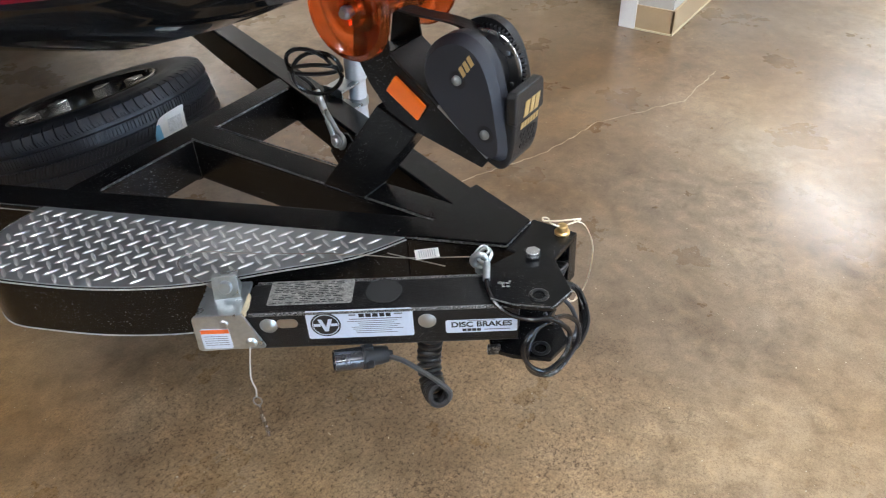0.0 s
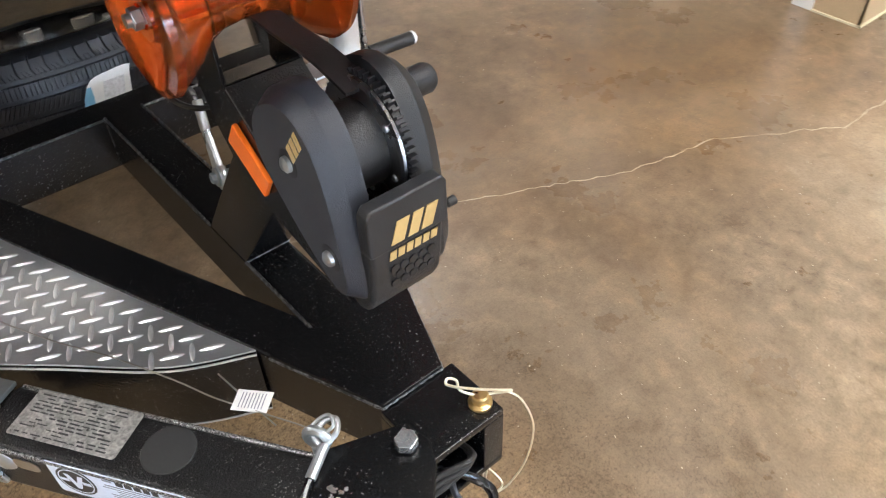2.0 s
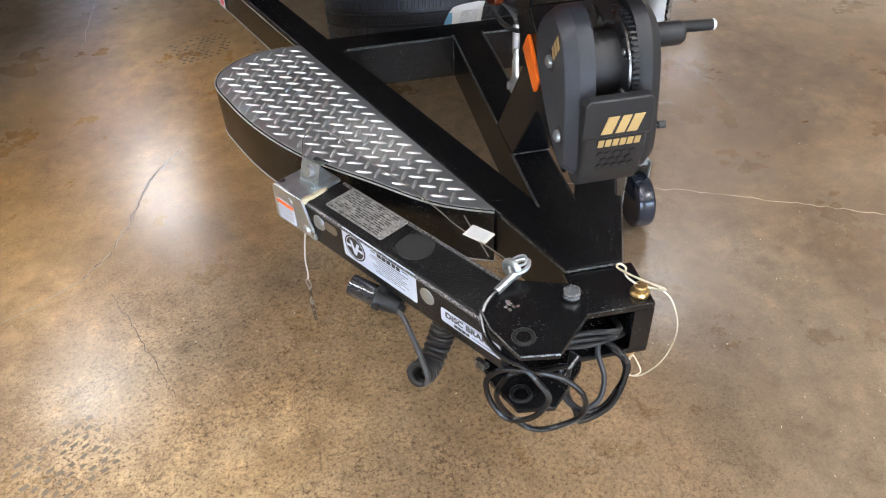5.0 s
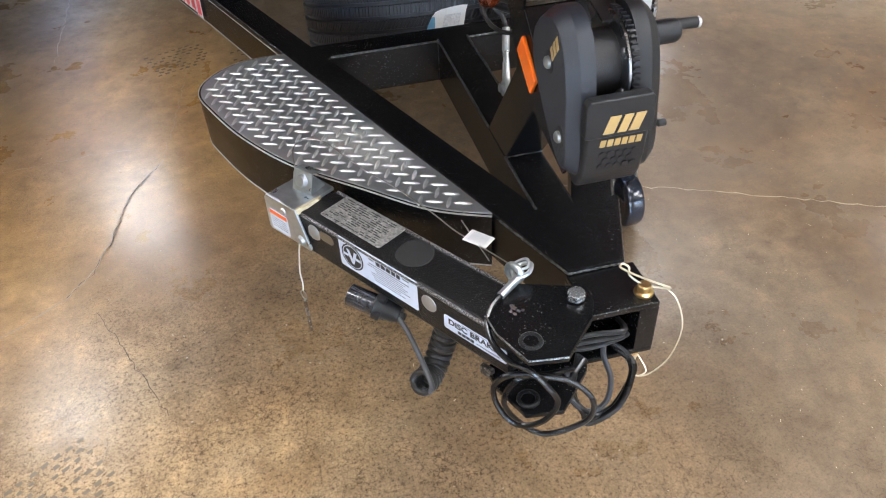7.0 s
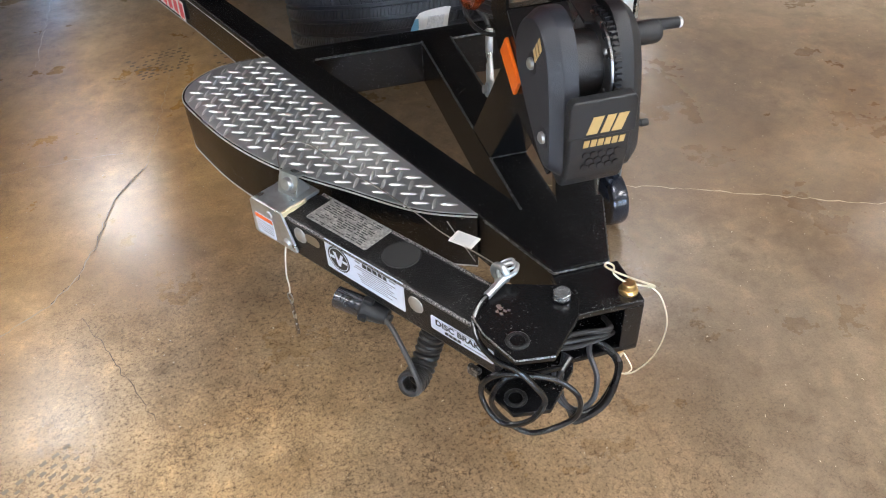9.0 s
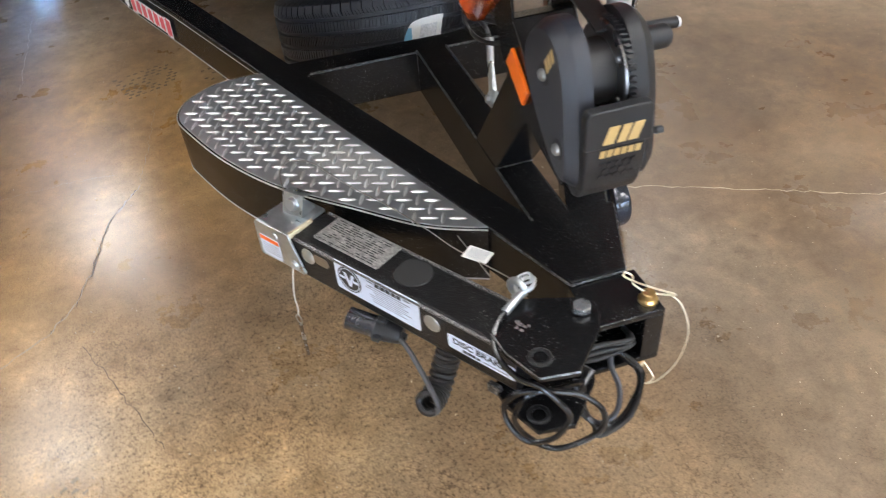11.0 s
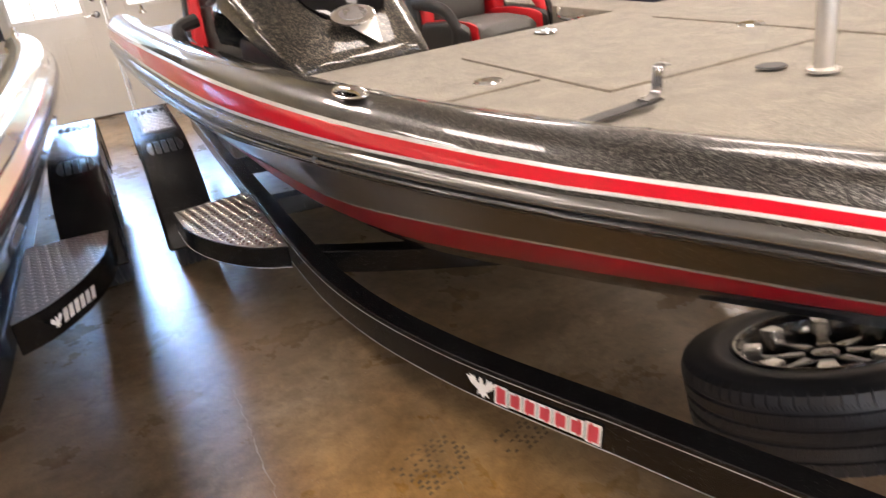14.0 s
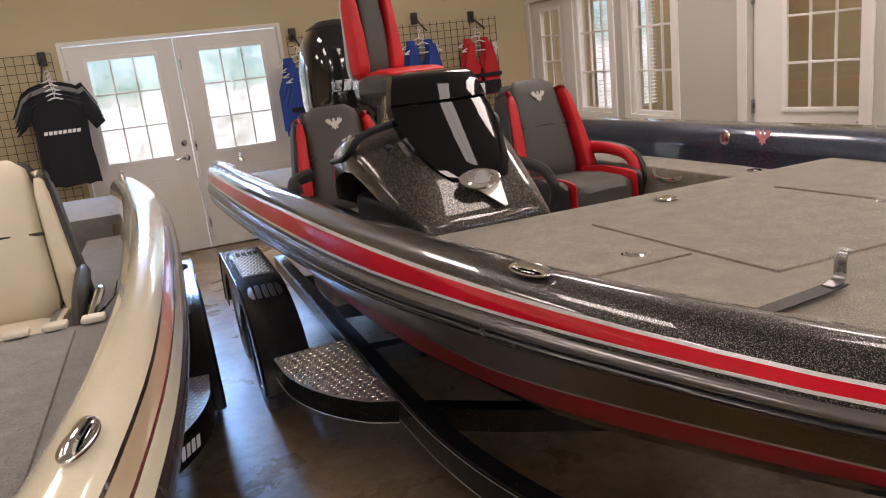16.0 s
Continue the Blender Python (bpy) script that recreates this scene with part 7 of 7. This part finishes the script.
boat2 = thing("cream_bass_boat", "cream bass boat with brown stripes on a black trailer", "boat", WB)
GREY_GEL = mat("dark_grey_gelcoat", (0.045, 0.045, 0.05), 0.2, var=0.06, coat=1.0, bump=0)
boat_shell(boat2, [GEL_CREAM, GEL_BROWN, GEL_TAN, GEL_CREAM, RUB, GREY_GEL, GEL_TAN, GREY_GEL, GREY_GEL, CARPET_GREY], CARPET_GREY, [(0.28, 0.90, 1.2, 2.53), (-0.25, 0.26, 1.2, 2.5)], 2.58, W_C, CAP_C)
cleat(boat2, basis((1.005, 1.535, 0.729), (0.16, 0.987, 0), (-0.97, 0.15, -0.12), (-0.10, 0.02, 0.99)), s=1.05)
for x in (0.40, 0.49, 0.58, 0.67, 0.76, 0.85, 0.94):
    part("edge_pad", box((x - 0.030, 2.55, 0.634), (x + 0.030, 2.60, 0.650), 0.007), mat("cream_pad", (0.66, 0.62, 0.52), 0.5), boat2)
part("side_locker", box((0.74, 2.64, 0.28), (0.96, 4.86, 0.52), 0.012), CARPET_GREY, boat2, "grey carpeted side locker")
cleat(boat2, basis((0.86, 3.05, 0.521), (1, 0, 0), (0, 1, 0), (0, 0, 1)))
part("cord", sweep(smooth_path([(0.89, 3.05, 0.53), (0.92, 3.12, 0.54), (0.95, 3.20, 0.56), (0.97, 3.22, 0.60)], 5), circle(0.005, 7)), SOFT_RUBBER, boat2)
S3 = boat_seat("cream_boat_seat", "cream vinyl seat with black edging in the cream boat", WB @ pose(0.60, 3.12, 0.40), VINYL_CREAM, VINYL_CREAM, "cockpit seats", arm=0, mark=False)
part("grab_handle", sweep(smooth_path([(0.90, 3.15, 0.56), (0.93, 3.05, 0.62), (0.93, 2.9, 0.63), (0.90, 2.8, 0.57)], 6), circle(0.012, 8)), CHROME, boat2)
part("stern_light", lathe([(0, 0.055), (0.010, 0.05), (0.012, 0.02), (0.022, 0.014), (0.024, 0.0), (0, 0)], 16, pose(0.93, 6.0, 0.725)), CHROME, boat2)
tr2 = thing("neighbour_trailer", "black trailer under the cream boat", "boat trailer", Matrix.Translation((-0.085, 0, 0)) @ WB)
part("side_rail", sweep([(-x, y, 0) for x, y in edge], rounded(-0.076, 0, -RAIL_H, 0)), BLACK, tr2)
part("fender", fender_bm(1.09, 1.325), BLACK, tr2)
pcurve = [(-x, y) for x, y in rcurve][::-1]
ps = part("step_plate", prism(pcurve, -0.006, -0.001), PLATE, tr2, smooth=False)
cx0, cy0 = 1.1, 3.5
part("tread_lug", lugs(pcurve, -0.001, 0.0375, 0.1), LUG, ps, kind="stuff")
part("step_skirt", sweep([(-x, y, -0.002) for x, y in rcurve[:25]], rounded(0.0, 0.006, -RH, 0, 0.002)), BLACK, tr2)
part("crossmember", sweep([(-0.88, 2.6, -0.03), (0.88, 2.6, -0.03)], rounded(-0.038, 0.038, -0.09, 0)), BLACK, tr2)
SK = basis((1.122, 3.185, -0.062), (0.555, 0.832, 0), (0, 0, 1), (0.832, -0.555, 0)) @ pose(0, 0, 0.014)
for k in range(6):
    part("skirt_mark", prism(slanted(-0.055 + 0.034 * k, 0.024, 0.046, 0.2), 0, 0.001, 0, SK), PAPER, tr2, smooth=False)
emblem(SK @ pose(-0.105, 0, 0), 0.026, tr2, PAPER)
for y in (4.31, 5.10):
    o = copy_thing(spare, Matrix.Translation((1.215 + 0.06 - 2.768 - 0.085, y, 0.301)) @ pose(0, 0, 0, 0, 90) @ Matrix.Scale(0.95, 4))
    o.name = "road_wheel"
    tagged(o, "black alloy trailer wheel under the fender on the floor")

# ---- clothing on wall grids ----
def wire_grid(name, x0, x1, z0, z1, label):
    root = thing(name, label, "wire grid", pose(0, YB - 0.03, 0))
    n, k = int((x1 - x0) / 0.076), int((z1 - z0) / 0.076)
    bms = [box((x0 + i * 0.076 - 0.0025, -0.0025, z0), (x0 + i * 0.076 + 0.0025, 0.0025, z1)) for i in range(n + 1)]
    bms += [box((x0, -0.0075, z0 + i * 0.076 - 0.0025), (x0 + n * 0.076, -0.0025, z0 + i * 0.076 + 0.0025)) for i in range(k + 1)]
    part("grid_wire", join(*bms), GRID_WIRE, root, kind="stuff", smooth=False)
    return root


wire_grid("wire_grid", -4.6, -2.24, 0.5, 2.02, "black wire display grid on the tan wall")
wire_grid("wire_grid", -0.13, 2.20, 0.5, 1.97, "black wire display grid on the tan wall")


def arm_rod(root, l=0.42, drop=0.20):
    part("rod", join(sweep([(0, 0, 0), (0, -l, -drop)], circle(0.009, 8)), box((-0.035, -0.01, -0.06), (0.035, 0.02, 0.06), 0.01)), GRID_WIRE, root, "black slanted display rod")


def shirt_bm(w, h, sag=0.0, sleeve=True):
    rows = []
    for t in (0.0, 0.04, 0.10, 0.2, 0.35, 0.55, 0.78, 1.0):
        z = -h * t
        half = w / 2 * (0.34 if t == 0 else 0.72 if t == 0.04 else 0.98 if t == 0.10 else 0.90 - 0.05 * math.sin(t * 3))
        row = []
        for i in range(24):
            a = 2 * math.pi * i / 24
            c, s = math.cos(a), math.sin(a)
            fold = 0.010 * math.sin(5 * a + 9 * t) * t
            row.append((half * math.copysign(abs(c) ** 0.8, c) + fold, (0.035 + 0.03 * t) * s + 0.012 * math.sin(7 * c + 4 * t), z + 0.01 * math.sin(8 * a) * (t == 1)))
        rows.append(row)
    bm = loft(rows, True)
    if sleeve:
        for s in (-1, 1):
            q = [[(s * (w * 0.40 + 0.115 * d) + 0.055 * math.cos(a) * (1 - 0.2 * d), 0.036 * math.sin(a), -h * 0.07 - 0.20 * d + s * 0.030 * math.cos(a) * s) for a in [2 * math.pi * i / 14 for i in range(14)]] for d in (0.0, 0.35, 0.7, 1.0)]
            bm = join(bm, loft(q, True))
    return bm


def hanger(root, m):
    part("hanger", join(sweep(smooth_path([(-0.21, 0, -0.10), (-0.1, 0, -0.045), (0, 0, 0), (0.1, 0, -0.045), (0.21, 0, -0.10)], 4), circle(0.007, 7)), sweep(smooth_path([(0, 0, 0), (0.0, 0, 0.04), (0.02, 0, 0.065), (0, 0, 0.085), (-0.02, 0, 0.07)], 4), circle(0.004, 6)), sweep([(-0.21, 0, -0.10), (0.21, 0, -0.10)], circle(0.006, 7))), HANGER, root, m=m)


def garment(name, label, m, bm, material, mark=None):
    root = thing(name, label, "clothing", m, "hanging clothes")
    part("cloth", bm, material, root)
    hanger(root, pose(0, 0, 0.02))
    if mark:
        mark(root)
    return root


rod1 = thing("display_rod", "slanted black display rod on the wire grid", "display rod", pose(-2.32, YB - 0.05, 1.98))
arm_rod(rod1)
for i in range(5):
    y, z = YB - 0.12 - 0.075 * i, 1.83 - 0.038 * i
    mk = (lambda r: part("print", join(*[prism(slanted(-0.13 + 0.037 * k, 0.028, 0.03, 0.2), 0, 0.002, 0, basis((0, -0.062, -0.27), (1, 0, 0), (0, 0, 1), (0, -1, 0))) for k in range(8)]), PAPER, r, smooth=False)) if i == 4 else None
    garment("t_shirt", "black cotton shirt with a pale chest print on a hanger" if i == 4 else "folded-in dark cotton shirt on a hanger", pose(-2.30 + 0.012 * i, y, z - 0.06, 0, 0, -4 + 2 * i), shirt_bm(0.50, 0.74), CLOTH_BLACK if i != 1 else CLOTH_GREY, mk)


def vest_bm(w=0.40, h=0.55):
    bms = []
    for s in (-1, 1):
        rows = []
        for t in (0, 0.08, 0.25, 0.45, 0.7, 1.0):
            x0, x1 = (0.05 + 0.02 * t, 0.14 + 0.06 * min(1, t * 2.2)) if t < 0.3 else (0.015, w / 2)
            row = []
            for i in range(12):
                a = 2 * math.pi * i / 12
                row.append((s * ((x0 + x1) / 2 + (x1 - x0) / 2 * math.cos(a)), 0.05 * math.sin(a) * (0.5 + t * 0.5), -h * t))
            rows.append(row)
        bms.append(loft(rows, True, True))
    return join(*bms)


for cx, z, material, n, lab in ((-0.07, 1.86, CLOTH_BLUE, 4, "blue nylon life vest on a hanger"), (1.22, 1.90, CLOTH_BLUE, 2, "blue nylon life vest on a hanger"), (1.86, 1.86, CLOTH_RED, 2, "red and black life vest with a paper tag")):
    r = thing("display_rod", "slanted black display rod on the wire grid", "display rod", pose(cx, YB - 0.05, z + 0.12))
    arm_rod(r, 0.32, 0.14)
    for i in range(n):
        g = garment("life_vest", lab, pose(cx + 0.01 * i, YB - 0.12 - 0.07 * i, z - 0.05 * i - 0.10), vest_bm(0.46, 0.70) if n == 4 else vest_bm(), material)
        part("belt", box((-0.205, -0.062, -0.36), (0.205, -0.045, -0.32), 0.004), CLOTH_BLACK, g)
        if material is CLOTH_RED:
            part("lower_panel", box((-0.19, -0.07, -0.54), (0.19, -0.03, -0.40), 0.02), CLOTH_BLACK, g)
            if i == n - 1:
                part("paper_tag", box((-0.14, -0.085, -0.62), (-0.02, -0.08, -0.42), 0), PAPER, g, smooth=False)
outlet = tagged(part("wall_plate", box((2.07, YB - 0.008, 1.56), (2.17, YB, 1.70), 0.003), TRIM_WHITE), "white wall plate", "switch plate", kind="structure")

# ---- floor marks ----
def ribbon(pts, w, seed):
    rng = random.Random(seed)
    path = []
    for (x0, y0), (x1, y1) in zip(pts, pts[1:]):
        n = max(2, int(math.hypot(x1 - x0, y1 - y0) / 0.02))
        for i in range(n):
            t = i / n
            path.append((x0 + (x1 - x0) * t + rng.uniform(-0.006, 0.006), y0 + (y1 - y0) * t + rng.uniform(-0.006, 0.006)))
    path.append(pts[-1])
    verts, faces = [], []
    for i, (x, y) in enumerate(path):
        a, b = path[max(i - 1, 0)], path[min(i + 1, len(path) - 1)]
        d = Vector((b[0] - a[0], b[1] - a[1], 0)).normalized()
        k = w * rng.uniform(0.25, 1.0) / 2
        verts += [(x - d.y * k, y + d.x * k, 0.0015), (x + d.y * k, y - d.x * k, 0.0015)]
        if i:
            faces.append((2 * i - 2, 2 * i - 1, 2 * i + 1, 2 * i))
    me = bpy.data.meshes.new("crack")
    me.from_pydata(verts, [], faces)
    return me


CRACK = mat("pale_crack_filler", (0.52, 0.43, 0.31), 0.6, var=0.4, scale=12)
CRACK_FAINT = mat("worn_crack_filler", (0.36, 0.29, 0.20), 0.6, var=0.4, scale=12)
CRACK_DARK = mat("dark_hairline", (0.085, 0.058, 0.036), 0.6, var=0.3)
part("floor_crack", ribbon([(-1.62, 0.48), (-1.35, 0.66), (-1.132, 0.785), (-1.023, 0.861), (-0.964, 0.945), (-0.924, 1.068), (-0.882, 1.27), (-0.785, 1.442)], 0.0050, 1), CRACK_FAINT, floor, "pale repaired floor crack")
part("floor_crack", ribbon([(-1.02, 0.866), (-0.961, 0.949), (-0.921, 1.070), (-0.879, 1.272), (-0.80, 1.42)], 0.003, 5), CRACK_DARK, floor)
part("floor_crack", ribbon([(-0.785, 1.442), (-0.75, 1.70), (-0.71, 2.05), (-0.66, 2.4)], 0.0016, 6), CRACK_FAINT, floor)
part("floor_crack", ribbon([(-0.86, 1.532), (-1.0, 1.54), (-1.141, 1.534), (-1.5, 1.50)], 0.002, 7), CRACK_FAINT, floor)
part("floor_crack", ribbon([(-1.213, 2.241), (-1.22, 2.6), (-1.224, 2.893)], 0.003, 8), CRACK, floor)
part("floor_crack", ribbon([(0.30, 0.98), (0.683, 0.843), (1.0, 0.698), (1.228, 0.586), (1.55, 0.52), (1.9, 0.30), (2.25, 0.28)], 0.0048, 2), CRACK, floor)
part("floor_crack", ribbon([(-0.934, 0.792), (-0.752, 0.413)], 0.0022, 3), CRACK_DARK, floor)


def tread_print(cx, cy, turn, nx, ny, seed):
    rng = random.Random(seed)
    c, s = math.cos(turn), math.sin(turn)
    verts, faces = [], []
    for i in range(nx):
        for k in range(ny):
            if rng.random() < 0.30:
                continue
            x, y = (i - nx / 2) * 0.027 + (0.013 if k % 2 else 0), (k - ny / 2) * 0.021
            b = len(verts)
            for dx, dy in ((-0.0100, -0.0065), (0.0100, -0.0065), (0.0100, 0.0065), (-0.0100, 0.0065)):
                u, v = x + dx * rng.uniform(0.4, 1.05), y + dy * rng.uniform(0.4, 1.05)
                verts.append((cx + u * c - v * s, cy + u * s + v * c, 0.0012))
            faces.append((b, b + 1, b + 2, b + 3))
    me = bpy.data.meshes.new("print")
    me.from_pydata(verts, [], faces)
    return me


TREAD = mat("rubber_scuff", (0.190, 0.142, 0.092), 0.55, var=0.35, scale=14)
TREAD_DARK = mat("dark_rubber_scuff", (0.110, 0.074, 0.042), 0.55, var=0.35, scale=14)
for i, (x, y, a, nx, ny) in enumerate(((-0.74, 2.14, 0.35, 8, 9), (-0.46, 2.10, 0.35, 6, 6), (-0.97, 0.30, 0.6, 7, 8))):
    part("tyre_print", tread_print(x, y, a, nx, ny, i), TREAD_DARK if y > 1.2 else TREAD, floor, kind="stuff", smooth=False)


def flecks(count, seed):
    """Small pale chips and drag marks scattered over the floor round the nose."""
    rng = random.Random(seed)
    verts, faces = [], []
    for _ in range(count):
        x, y, a = rng.uniform(-1.7, 1.6), rng.uniform(-1.3, 0.9), rng.uniform(0, math.pi)
        l, w = rng.uniform(0.002, 0.011) * (2.2 if rng.random() < 0.12 else 1.0), rng.uniform(0.0010, 0.0030)
        n, b = 6, len(verts)
        for k in range(n):
            t = 2 * math.pi * k / n
            u, v = l / 2 * math.cos(t) * rng.uniform(0.5, 1.1), w / 2 * math.sin(t) * rng.uniform(0.5, 1.2)
            verts.append((x + u * math.cos(a) - v * math.sin(a), y + u * math.sin(a) + v * math.cos(a), 0.0014))
        faces.append(tuple(range(b, b + n)))
    me = bpy.data.meshes.new("flecks")
    me.from_pydata(verts, [], faces)
    return me


part("pale_fleck", flecks(190, 4), mat("pale_floor_fleck", (0.60, 0.50, 0.36), 0.6, var=0.3, scale=30), floor, kind="stuff", smooth=False)
